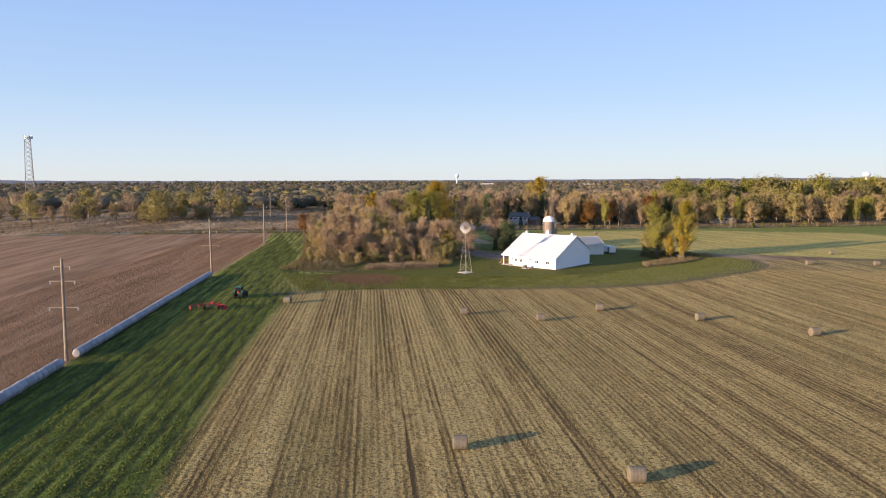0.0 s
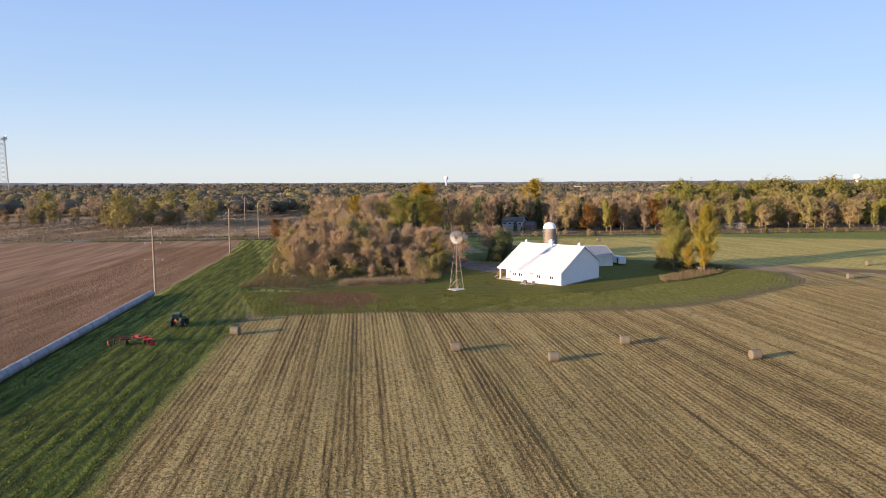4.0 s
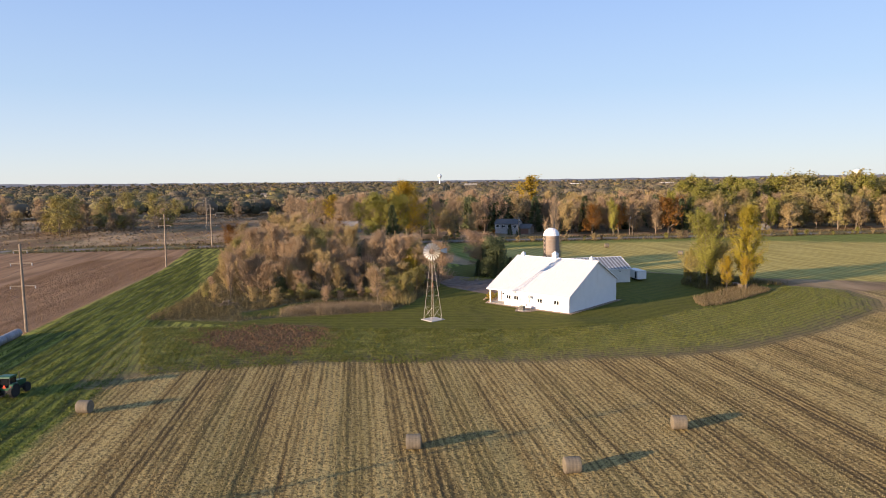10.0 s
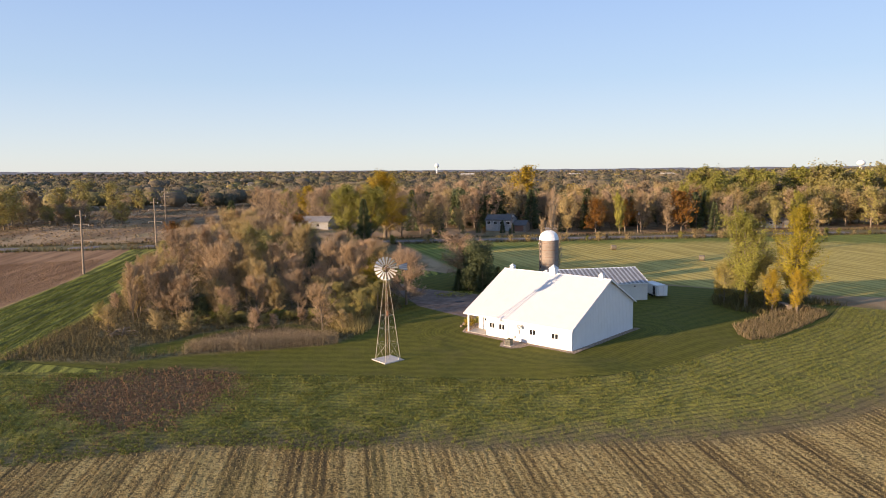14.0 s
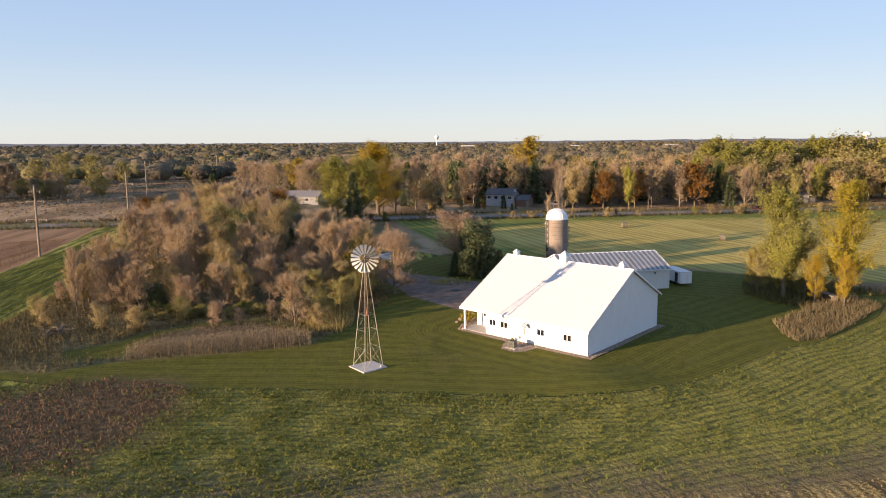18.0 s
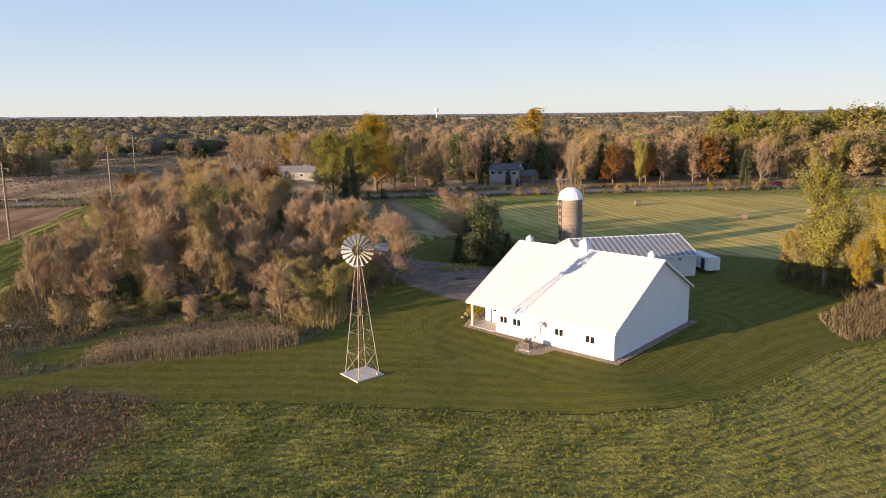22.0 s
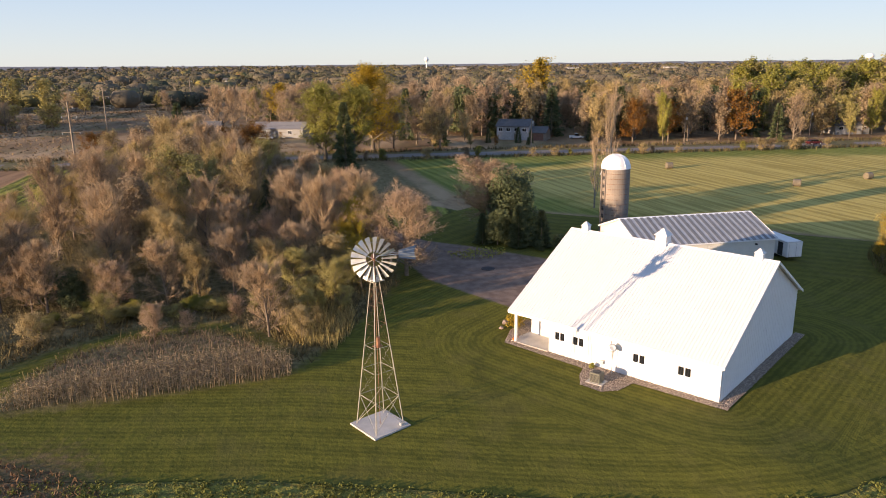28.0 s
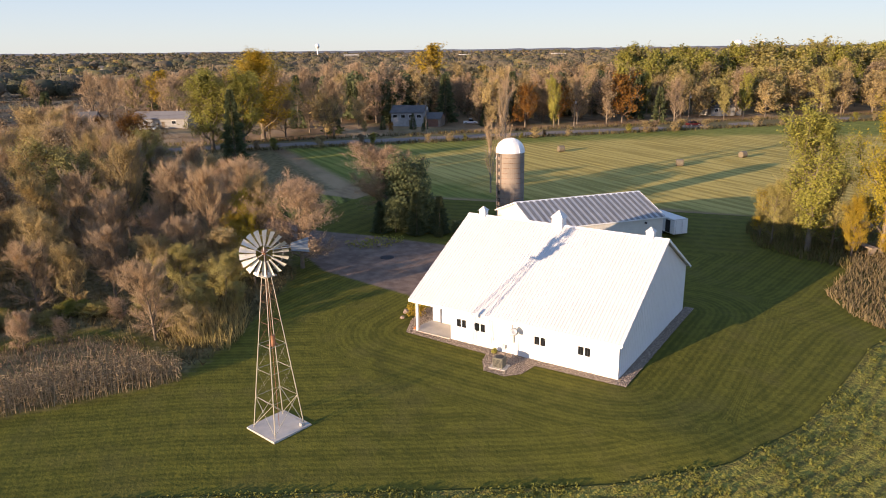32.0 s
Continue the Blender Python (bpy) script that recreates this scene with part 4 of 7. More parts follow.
POLES = [(90, -203), (7.8, -138.2), (-61.3, -77.8), (-126.4, -20.6), (-168.0, 17.5), (-254, 62.8), (-345, 148)]
pang = math.degrees(math.atan2(-77.8 + 138.2, -61.3 - 7.8)) - 90
proto = power_pole()
for i, (x, y) in enumerate(POLES):
    m = pose(x, y, ground(x, y), 0.4 * (i % 3 - 1), 0.6 * (i % 2), pang)
    if i == 0:
        proto.matrix_world = m
    else:
        copy_thing(proto, m)


def wires(name, posts, offsets, height, sag, mat, label):
    s = Shape()
    for (ax, ay), (bx, by) in zip(posts, posts[1:]):
        a2, b2 = Vector((ax, ay, ground(ax, ay))), Vector((bx, by, ground(bx, by)))
        side = Vector((-(b2 - a2).y, (b2 - a2).x, 0)).normalized()
        for off, dz in offsets:
            pts = [a2.lerp(b2, t / 10) + side * off + Vector((0, 0, height + dz - sag * 4 * t / 10 * (1 - t / 10))) for t in range(11)]
            for p, q in zip(pts, pts[1:]):
                s.tube(p, q, 0.014, n=3, caps=False)
    tagged(new(name, s.mesh(name, mat)), label, "power line")


wires("power_line", POLES, [(w, z) for z, q in ((-1.7, 1.1), (-3.9, 1.75), (-7.9, 2.05)) for w in (-q, q)], 15.6, 1.6, M_DARK, "thin power cables hung between tall wooden poles")


def street_pole(height=9.0):
    p = thing("utility_pole", "wooden utility pole with transformer beside the road", "utility pole", "poles beside the road")
    part("pole", Shape().tube((0, 0, -0.4), (0, 0, height), 0.16, 0.11, 8), M_POLE, p)
    part("crossarm", Shape().box(-0.9, -0.05, height - 0.7, 0.9, 0.05, height - 0.58), M_POLE, p)
    part("transformer", Shape().lathe([(0.1, 0), (0.24, 0.03), (0.24, 0.75), (0.12, 0.85)], 12, pose(0.38, 0, height - 2.1)), M_GALV, p)
    return p


ROADPOLES = [(-166, 40), (-137, 78), (-104, 122), (-76, 165), (-51.5, 208), (-31, 235), (-10.2, 260.4), (25, 310)]
proto = street_pole()
for i, (x, y) in enumerate(ROADPOLES):
    m = pose(x, y, ground(x, y), 0, 0, 52)
    if i == 0:
        proto.matrix_world = m
    else:
        copy_thing(proto, m)
wires("road_line", ROADPOLES, [(-0.8, -0.5), (0.8, -0.5), (0, -2.3)], 9.0, 0.9, M_DARK, "overhead cables along the road")


# ---- tractor and rake ----
def tractor():
    t = thing("tractor", "green farm tractor with a closed cab, seen standing on grass", "tractor", at=(-22.8, -91.2, ground(-22.8, -91.2)), rz=math.degrees(math.atan2(0.76, -0.65)))
    # front is +x
    hood = [(0.2, 1.0), (2.5, 0.95), (2.55, 1.45), (2.3, 1.62), (0.2, 1.78)]
    body = part("hood", Shape().prism(hood, lambda p, q: (p, -0.38, q), lambda p, q: (p, 0.38, q)), M_GREEN, t)
    part("grille", Shape().box(2.552, -0.32, 1.0, 2.58, 0.32, 1.42), M_DARK, body)
    part("chassis", Shape().box(-1.1, -0.32, 0.55, 2.3, 0.32, 0.98).box(-0.9, -0.85, 0.6, -0.6, 0.85, 0.85).box(1.75, -0.75, 0.42, 1.95, 0.75, 0.58), M_DARK, t)
    for x, r, w, y in ((-0.75, 0.86, 0.46, 0.92), (1.85, 0.6, 0.36, 0.86)):
        for sg in (-1, 1):
            m = pose(x, sg * y, r, 90, 0, 0)
            wh = part("wheel", Shape().lathe([(r * 0.62, -w / 2), (r * 0.93, -w / 2), (r, -w * 0.3), (r, w * 0.3), (r * 0.93, w / 2), (r * 0.62, w / 2)], 28, m), M_RUBBER, t)
            part("rim", Shape().lathe([(0.05, -w * 0.12), (r * 0.6, -w * 0.2), (r * 0.62, -w * 0.45), (r * 0.62, w * 0.45), (r * 0.6, w * 0.2), (0.05, w * 0.12)], 20, m), plain("yellow_rim", (0.5, 0.36, 0.03), 0.5), wh)
            lug = Shape()
            for i in range(18):
                a = 2 * math.pi * i / 18
                lug.box(r - 0.01, -0.035, -w * 0.48, r + 0.035, 0.035, 0.0 if i % 2 else w * 0.48, m @ pose(0, 0, 0, 0, 0, math.degrees(a)))
            part("lugs", lug, M_RUBBER, wh)
    part("cab_floor", Shape().box(-1.15, -0.68, 0.98, 0.2, 0.68, 1.3), M_GREEN, t)
    for x in (-1.12, 0.16):
        for sg in (-1, 1):
            part("pillar", Shape().tube((x, sg * 0.66, 1.3), (x * 0.92, sg * 0.62, 2.5), 0.04, n=6), M_DARK, t)
    part("cab_glass", Shape().prism([(-1.1, 1.3), (0.15, 1.3), (0.1, 2.5), (-1.02, 2.5)], lambda p, q: (p, -0.62, q), lambda p, q: (p, 0.62, q)), M_GLASS, t)
    part("roof", Shape().prism([(-1.25, 2.5), (0.3, 2.5), (0.22, 2.68), (-0.1, 2.74), (-1.0, 2.74), (-1.2, 2.66)], lambda p, q: (p, -0.76, q), lambda p, q: (p, 0.76, q)), M_GREEN, t)
    for sg in (-1, 1):
        part("fender", Shape().prism([(-1.5, 1.35), (-1.3, 1.75), (-0.3, 1.8), (0.1, 1.4), (0.02, 1.36), (-0.35, 1.74), (-1.25, 1.69), (-1.42, 1.33)], lambda p, q: (p, sg * 0.7, q), lambda p, q: (p, sg * 1.16, q)), M_GREEN, t)
        part("rear_lamp", Shape().box(-1.52, sg * 1.0 - 0.08, 1.45, -1.48, sg * 1.0 + 0.08, 1.58), M_RED, t)
    part("warning_triangle", Shape().face((-1.27, -0.25, 1.3), (-1.27, 0.25, 1.3), (-1.27, 0, 1.72)).face((-1.255, 0, 1.72), (-1.255, 0.25, 1.3), (-1.255, -0.25, 1.3)), M_ORANGE_SIGN, t, "red-orange warning triangle")
    part("exhaust", Shape().tube((1.3, -0.3, 1.6), (1.3, -0.3, 2.75), 0.05), M_DARK, t)
    part("hitch", Shape().tube((-1.1, 0.35, 0.8), (-1.9, 0.4, 0.55), 0.04).tube((-1.1, -0.35, 0.8), (-1.9, -0.4, 0.55), 0.04).box(-2.0, -0.1, 0.4, -1.1, 0.1, 0.48), M_DARK, t)


M_ORANGE_SIGN = plain("red_orange_plate", (0.75, 0.06, 0.02), 0.5, 0, 0.05)


def rake():
    r = thing("hay_rake", "red folding hay rake with spoked wheels standing on grass", "rake", at=(-15.0, -101.9, ground(-15.0, -101.9)), rz=math.degrees(math.atan2(0.76, -0.65)))
    part("drawbar", Shape().tube((-1.0, 0, 0.7), (4.6, 0.3, 0.55), 0.09, n=6), M_DARK, r)
    part("frame", Shape().tube((-1.2, -2.7, 0.9), (-1.2, 2.7, 0.9), 0.11, n=6).tube((-1.2, -2.6, 0.9), (1.2, -0.2, 0.85), 0.07, n=6).tube((-1.2, 2.6, 0.9), (1.2, 0.2, 0.85), 0.07, n=6).box(-1.6, -0.5, 0.8, -0.7, 0.5, 1.0), M_DARK, r)
    for sg in (-1, 1):
        part("fold_arm", Shape().tube((-1.2, sg * 1.2, 0.9), (-2.9, sg * 3.6, 1.35), 0.07, n=6).tube((-1.0, sg * 0.5, 1.0), (-2.2, sg * 2.4, 1.7), 0.05, n=5), M_RED, r)
        w = part("road_wheel", Shape().lathe([(0.2, -0.1), (0.33, -0.1), (0.36, -0.05), (0.36, 0.05), (0.33, 0.1), (0.2, 0.1)], 18, pose(-1.2, sg * 1.5, 0.36, 90, 0, 0)), M_RUBBER, r)
        part("rim", Shape().lathe([(0.02, -0.06), (0.2, -0.08), (0.2, 0.08), (0.02, 0.06)], 12, pose(-1.2, sg * 1.5, 0.36, 90, 0, 0)), M_RED, w)
        for i in range(5):
            x, y = -3.2 + i * 0.75, sg * (3.7 - i * 0.65)
            c = Vector((x, y, 0.72))
            m = pose(x, y, 0.72, 90, 0, sg * 38)
            wheel = part("rake_wheel", Shape().lathe([(0.40, -0.02), (0.44, -0.02), (0.44, 0.02), (0.40, 0.02)], 20, m), M_RED if i % 2 == 0 else M_DARK, r)
            tines = Shape()
            for k in range(20):
                a = 2 * math.pi * k / 20
                tines.tube(m @ Vector((0.43 * math.cos(a), 0.43 * math.sin(a), 0)), m @ Vector((0.68 * math.cos(a + 0.25), 0.68 * math.sin(a + 0.25), 0.05)), 0.012, n=3)
                if k % 4 == 0:
                    tines.tube(m @ Vector((0, 0, 0)), m @ Vector((0.42 * math.cos(a), 0.42 * math.sin(a), 0)), 0.015, n=3)
            part("tines", tines, M_DARK, wheel)
            part("wheel_arm", Shape().tube(c, (x + 0.5, y - sg * 0.15, 0.95), 0.03, n=5), M_DARK, r)
    part("hydraulic_box", Shape().box(-0.9, -0.3, 1.1, -0.3, 0.3, 1.5), M_RED, r)


tractor()
rake()


# ---- trees ----
L_BARE = leaves("bare_twigs", [(0, (0.22, 0.16, 0.108)), (0.45, (0.39, 0.28, 0.176)), (0.8, (0.49, 0.352, 0.215)), (1, (0.5, 0.35, 0.152))], 0.9, 0.2)
L_TAWNY = leaves("tawny_leaves", [(0, (0.22, 0.165, 0.088)), (0.5, (0.38, 0.285, 0.132)), (0.85, (0.46, 0.345, 0.16)), (1, (0.48, 0.34, 0.1))], 0.85, 0.2)
L_PINK = leaves("faded_leaves", [(0, (0.24, 0.165, 0.11)), (0.5, (0.41, 0.285, 0.18)), (0.85, (0.49, 0.345, 0.215)), (1, (0.48, 0.3, 0.14))], 0.85, 0.2)
L_BROWN = leaves("brown_leaves", [(0, (0.19, 0.14, 0.09)), (0.5, (0.32, 0.235, 0.145)), (1, (0.42, 0.315, 0.185))], 0.8, 0.2)
L_OLIVE = leaves("olive_leaves", [(0, (0.15, 0.15, 0.035)), (0.5, (0.27, 0.255, 0.055)), (1, (0.37, 0.325, 0.07))], 0.75, 0.2)
L_YELLOW = leaves("yellow_leaves", [(0, (0.22, 0.18, 0.026)), (0.5, (0.37, 0.295, 0.036)), (1, (0.46, 0.36, 0.045))], 0.75, 0.3)
L_GOLD = leaves("gold_leaves", [(0.0, (0.23, 0.16, 0.026)), (0.5, (0.42, 0.295, 0.036)), (1.0, (0.53, 0.375, 0.045))])
L_RUST = leaves("rust_leaves", [(0.0, (0.10, 0.05, 0.015)), (0.5, (0.22, 0.10, 0.025)), (1.0, (0.36, 0.17, 0.03))])
L_KHAKI = leaves("khaki_leaves", [(0, (0.17, 0.145, 0.055)), (0.5, (0.31, 0.265, 0.09)), (1, (0.41, 0.34, 0.115))], 0.8, 0.2)
L_CONIFER = leaves("conifer_needles", [(0, (0.055, 0.07, 0.035)), (0.6, (0.11, 0.13, 0.06)), (1, (0.17, 0.185, 0.08))], 0.8, 0.25)
L_REED = leaves("dry_reeds", [(0.0, (0.10, 0.075, 0.04)), (0.5, (0.18, 0.135, 0.07)), (1.0, (0.27, 0.21, 0.115))], 0.9, 0.25)
L_MARGIN = leaves("margin_weeds", [(0.0, (0.06, 0.045, 0.026)), (0.5, (0.11, 0.085, 0.042)), (1.0, (0.15, 0.125, 0.055))], 0.95, 0.1)
L_UNDER = leaves("wood_undergrowth", [(0.0, (0.09, 0.068, 0.036)), (0.5, (0.16, 0.125, 0.058)), (1.0, (0.22, 0.175, 0.075))], 0.95, 0.15)
L_WEED = leaves("weeds", [(0.0, (0.075, 0.055, 0.028)), (0.5, (0.15, 0.12, 0.048)), (1.0, (0.20, 0.17, 0.06))], 0.9, 0.2)
L_CORN = leaves("dry_corn", [(0, (0.17, 0.118, 0.068)), (0.5, (0.29, 0.215, 0.128)), (1, (0.42, 0.325, 0.205))], 0.9, 0.2)
L_COVER = leaves("cover_leaves", [(0, (0.1, 0.108, 0.027)), (0.5, (0.155, 0.16, 0.036)), (1, (0.21, 0.205, 0.048))], 0.75, 0.3)
L_STRAW = leaves("stubble_straw", [(0, (0.26, 0.198, 0.088)), (0.5, (0.35, 0.27, 0.125)), (1, (0.43, 0.34, 0.16))], 0.95, 0.25)
L_BEAN = leaves("ripe_beans", [(0.0, (0.15, 0.085, 0.045)), (0.5, (0.18, 0.105, 0.056)), (1.0, (0.21, 0.13, 0.07))], 0.95, 0.1)
L_GRASS = leaves("green_grass", [(0, (0.066, 0.084, 0.016)), (0.5, (0.108, 0.13, 0.024)), (1, (0.155, 0.178, 0.035))], 0.85, 0.2)


def skeleton_of(rng, height, spread, limbs, first, upward):
    """Trunk, limbs and branches as tapered segments, and the shoots that carry leaves."""
    segs, shoots = [], []
    bend = rng.normal(0, 0.03, 2)
    pts = [np.array([bend[0] * z * z * height, bend[1] * z * z * height, z * height * 0.92]) for z in np.linspace(0, 1, 7)]
    base = height * 0.019
    for i in range(6):
        segs.append((pts[i], pts[i + 1], base * (1 - i / 6.6), base * (1 - (i + 1) / 6.6), 6))

    def grow(p, d, length, r, level):
        q = p
        n = 3
        for i in range(n):
            d = d + rng.normal(0, 0.16, 3) + np.array([0, 0, 0.08 * upward])
            d = d / np.linalg.norm(d)
            e = q + d * length / n
            segs.append((q, e, r * (1 - i / n * 0.7), r * (1 - (i + 1) / n * 0.7), 4 if level == 1 else 3))
            if level < 3:
                for _ in range(2 if level == 1 else 1):
                    s = d + rng.normal(0, 0.55, 3)
                    grow(q + (e - q) * rng.uniform(0.3, 1), s / np.linalg.norm(s), length * rng.uniform(0.4, 0.62), r * 0.5, level + 1)
            if level >= 2:
                shoots.append((q, e))
            q = e
        shoots.append((q, q + d * length * 0.2))

    for i in range(limbs):
        z = first + (1 - first) * (i + rng.uniform(0, 0.8)) / limbs
        k = min(5, int(z * 6))
        p = pts[k] + (pts[k + 1] - pts[k]) * (z * 6 - k)
        a = i * 2.4 + rng.uniform(-0.5, 0.5)
        rise = upward * (0.5 + 0.9 * z)
        d = np.array([math.cos(a), math.sin(a), rise])
        prof = math.sin(math.pi * (0.22 + 0.72 * (z - first) / (1 - first + 1e-6))) ** 0.8
        grow(p, d / np.linalg.norm(d), spread * max(0.3, prof) * rng.uniform(0.75, 1.15), base * (0.55 - 0.35 * z), 1)
    return segs, shoots


def tubes(segs):
    V, F = [], []
    for a, b, ra, rb, n in segs:
        d = (b - a) / (np.linalg.norm(b - a) + 1e-9)
        u = np.cross(d, [0.3, 0.9, 0.31])
        u /= np.linalg.norm(u)
        w = np.cross(d, u)
        k = len(V)
        for p, r in ((a, ra), (b, rb)):
            for i in range(n):
                t = 2 * math.pi * i / n
                V.append(p + max(r, 0.008) * (math.cos(t) * u + math.sin(t) * w))
        F += [(k + i, k + (i + 1) % n, k + n + (i + 1) % n, k + n + i) for i in range(n)]
    return np.array(V), np.array(F)


def blades(rng, pos, direc, length, width):
    """Thin four-sided slivers: twigs, stalks, needles."""
    n = len(pos)
    side = np.cross(direc, rng.normal(0, 1, (n, 3)))
    side /= np.linalg.norm(side, axis=1, keepdims=True) + 1e-9
    a, b = pos - side * width[:, None] / 2, pos + side * width[:, None] / 2
    tip = pos + direc * length[:, None]
    V = np.stack([a, b, tip + side * width[:, None] * 0.2, tip - side * width[:, None] * 0.2], 1).reshape(-1, 3)
    return V, np.arange(4 * n).reshape(n, 4)


def clumps(rng, pos, size, flat=0.0, out=None, loose=0.7):
    """Small leaf-shaped faces, at random turns or facing roughly outwards."""
    n = len(pos)
    if out is None:
        u = rng.normal(0, 1, (n, 3))
        u[:, 2] *= 1 - flat
        u /= np.linalg.norm(u, axis=1, keepdims=True) + 1e-9
    else:
        nor = out / (np.linalg.norm(out, axis=1, keepdims=True) + 1e-9) + rng.normal(0, loose, (n, 3)) * 0.6
        u = np.cross(nor, rng.normal(0, 1, (n, 3)))
        u /= np.linalg.norm(u, axis=1, keepdims=True) + 1e-9
    w = np.cross(u, rng.normal(0, 1, (n, 3)) if out is None else nor)
    w /= np.linalg.norm(w, axis=1, keepdims=True) + 1e-9
    s = size[:, None]
    V = np.stack([pos - u * s * 0.5, pos + w * s * 0.34 + u * s * 0.08, pos + u * s * 0.55, pos - w * s * 0.34 + u * s * 0.02], 1).reshape(-1, 3)
    return V, np.arange(4 * n).reshape(n, 4)


PROTO = {}


def tree_proto(kind, seed, coarse=1):
    """A tree ten metres high; coarse ones, for far off, carry fewer and larger leaves."""
    if (kind, seed, coarse) in PROTO:
        return PROTO[kind, seed, coarse]
    big = coarse ** 0.5
    rng = np.random.default_rng(seed * 17 + len(kind))
    H = 10.0
    if kind in ("bare", "brown", "leafybare", "tawny"):
        segs, shoots = skeleton_of(rng, H, 3.4, 17, 0.08, 1.75)
    elif kind == "maple":
        segs, shoots = skeleton_of(rng, H, 3.6, 18, 0.10, 1.05)
    elif kind == "pale":
        segs, shoots = skeleton_of(rng, H, 2.6, 11, 0.10, 2.6)
    elif kind in ("yellow", "olive", "gold"):
        segs, shoots = skeleton_of(rng, H, 3.0, 22, 0.09, 1.6)
    elif kind in ("round", "rust", "broad"):
        segs, shoots = skeleton_of(rng, H, 3.9, 16, 0.10, 0.9)
    else:
        segs, shoots = [(np.array([0, 0, 0.0]), np.array([0, 0, H * 0.9]), 0.16, 0.02, 6)], []
    A = np.array([s[0] for s in shoots]).reshape(-1, 3)
    B = np.array([s[1] for s in shoots]).reshape(-1, 3)

    def along(n, jitter):
        i = rng.integers(0, len(A), n)
        t = rng.random((n, 1))
        return A[i] + (B[i] - A[i]) * t + rng.normal(0, jitter, (n, 3)), (B - A)[i]

    def outward(q):
        return (q - [0, 0, H * 0.42]) * [1, 1, 0.8]

    mat = {"bare": L_BARE, "pale": L_BARE, "leafybare": L_BARE, "tawny": L_TAWNY, "maple": L_PINK, "brown": L_BROWN, "yellow": L_YELLOW, "olive": L_OLIVE, "gold": L_GOLD, "round": L_TAWNY, "broad": L_KHAKI, "rust": L_RUST, "conifer": L_CONIFER, "cedar": L_CONIFER}[kind]
    twigs = {"bare": 9500, "leafybare": 8000, "tawny": 6500, "maple": 5000, "pale": 1500}
    flecks = {"bare": 500, "leafybare": 3000, "tawny": 6500, "maple": 15000, "pale": 60}
    if kind in twigs:
        p, d = along(twigs[kind] // coarse, 0.05)
        d = d / (np.linalg.norm(d, axis=1, keepdims=True) + 1e-9) + rng.normal(0, 0.36, d.shape) + [0, 0, 0.35]
        d /= np.linalg.norm(d, axis=1, keepdims=True)
        V, F = blades(rng, p, d, rng.uniform(0.3, 0.95, len(p)), rng.uniform(0.012, 0.026, len(p)) * big * 1.2)
        q, _ = along(flecks[kind] // coarse, 0.26)
        V2, F2 = clumps(rng, q, rng.uniform(0.07, 0.17, len(q)) * big, 0, outward(q), 1.1)
        V, F = np.concatenate([V, V2]), np.concatenate([F, F2 + len(V)])
    elif kind == "conifer":
        n = 6500 // coarse
        z = rng.random(n) ** 1.25 * 0.96 + 0.03
        tier = 0.80 + 0.20 * np.sin(z * 46 + rng.uniform(0, 6))
        a = rng.uniform(0, 2 * math.pi, n)
        lobe = 1 + 0.16 * np.sin(a * 3 + z * 9) + 0.1 * np.sin(a * 7 - z * 20)
        r = (1 - z) ** 0.7 * 2.7 * tier * lobe * np.sqrt(rng.uniform(0.25, 1, n))
        p = np.stack([r * np.cos(a), r * np.sin(a), z * H - r * 0.12], 1)
        d = np.stack([np.cos(a), np.sin(a), rng.uniform(-0.5, 0.3, n)], 1)
        V, F = blades(rng, p, d / np.linalg.norm(d, axis=1, keepdims=True), rng.uniform(0.25, 0.6, n) * big ** 0.5, rng.uniform(0.10, 0.22, n) * big)
    elif kind == "cedar":
        P, O = [], []
        for i in range(26):
            zc = 1.2 + 7.6 * (i + 0.5) / 26
            rr = 2.5 * math.sqrt(max(0.05, 1 - ((zc - 3.6) / 6.2) ** 2)) * rng.uniform(0.45, 1.0)
            a = i * 2.4
            k = 420 // coarse
            q = rng.normal(0, 1, (k, 3))
            q /= np.linalg.norm(q, axis=1, keepdims=True)
            P.append(np.array([rr * math.cos(a), rr * math.sin(a), zc]) + q * rng.uniform(0.7, 1.05, (k, 1)) * [1.35, 1.35, 1.15])
            O.append(q)
        p, o = np.concatenate(P), np.concatenate(O)
        V, F = clumps(rng, p, rng.uniform(0.15, 0.36, len(p)) * big, 0, o, 0.6)
    else:
        poplar = kind in ("yellow", "olive", "gold")
        n = (26000 if poplar else 15000) // coarse
        p, d = along(n, 0.17 if poplar else 0.26)
        V, F = clumps(rng, p, (rng.uniform(0.07, 0.17, n) if poplar else rng.uniform(0.09, 0.24, n)) * big, 0, outward(p), 0.9)
    tv, tf = tubes(segs)
    wood = raw_mesh("trunk", tv, np.array([f for f in tf]), M_PALEBARK if kind == "pale" else M_BARK)
    PROTO[kind, seed, coarse] = (wood, raw_mesh("crown", V, F, mat))
    return PROTO[kind, seed, coarse]


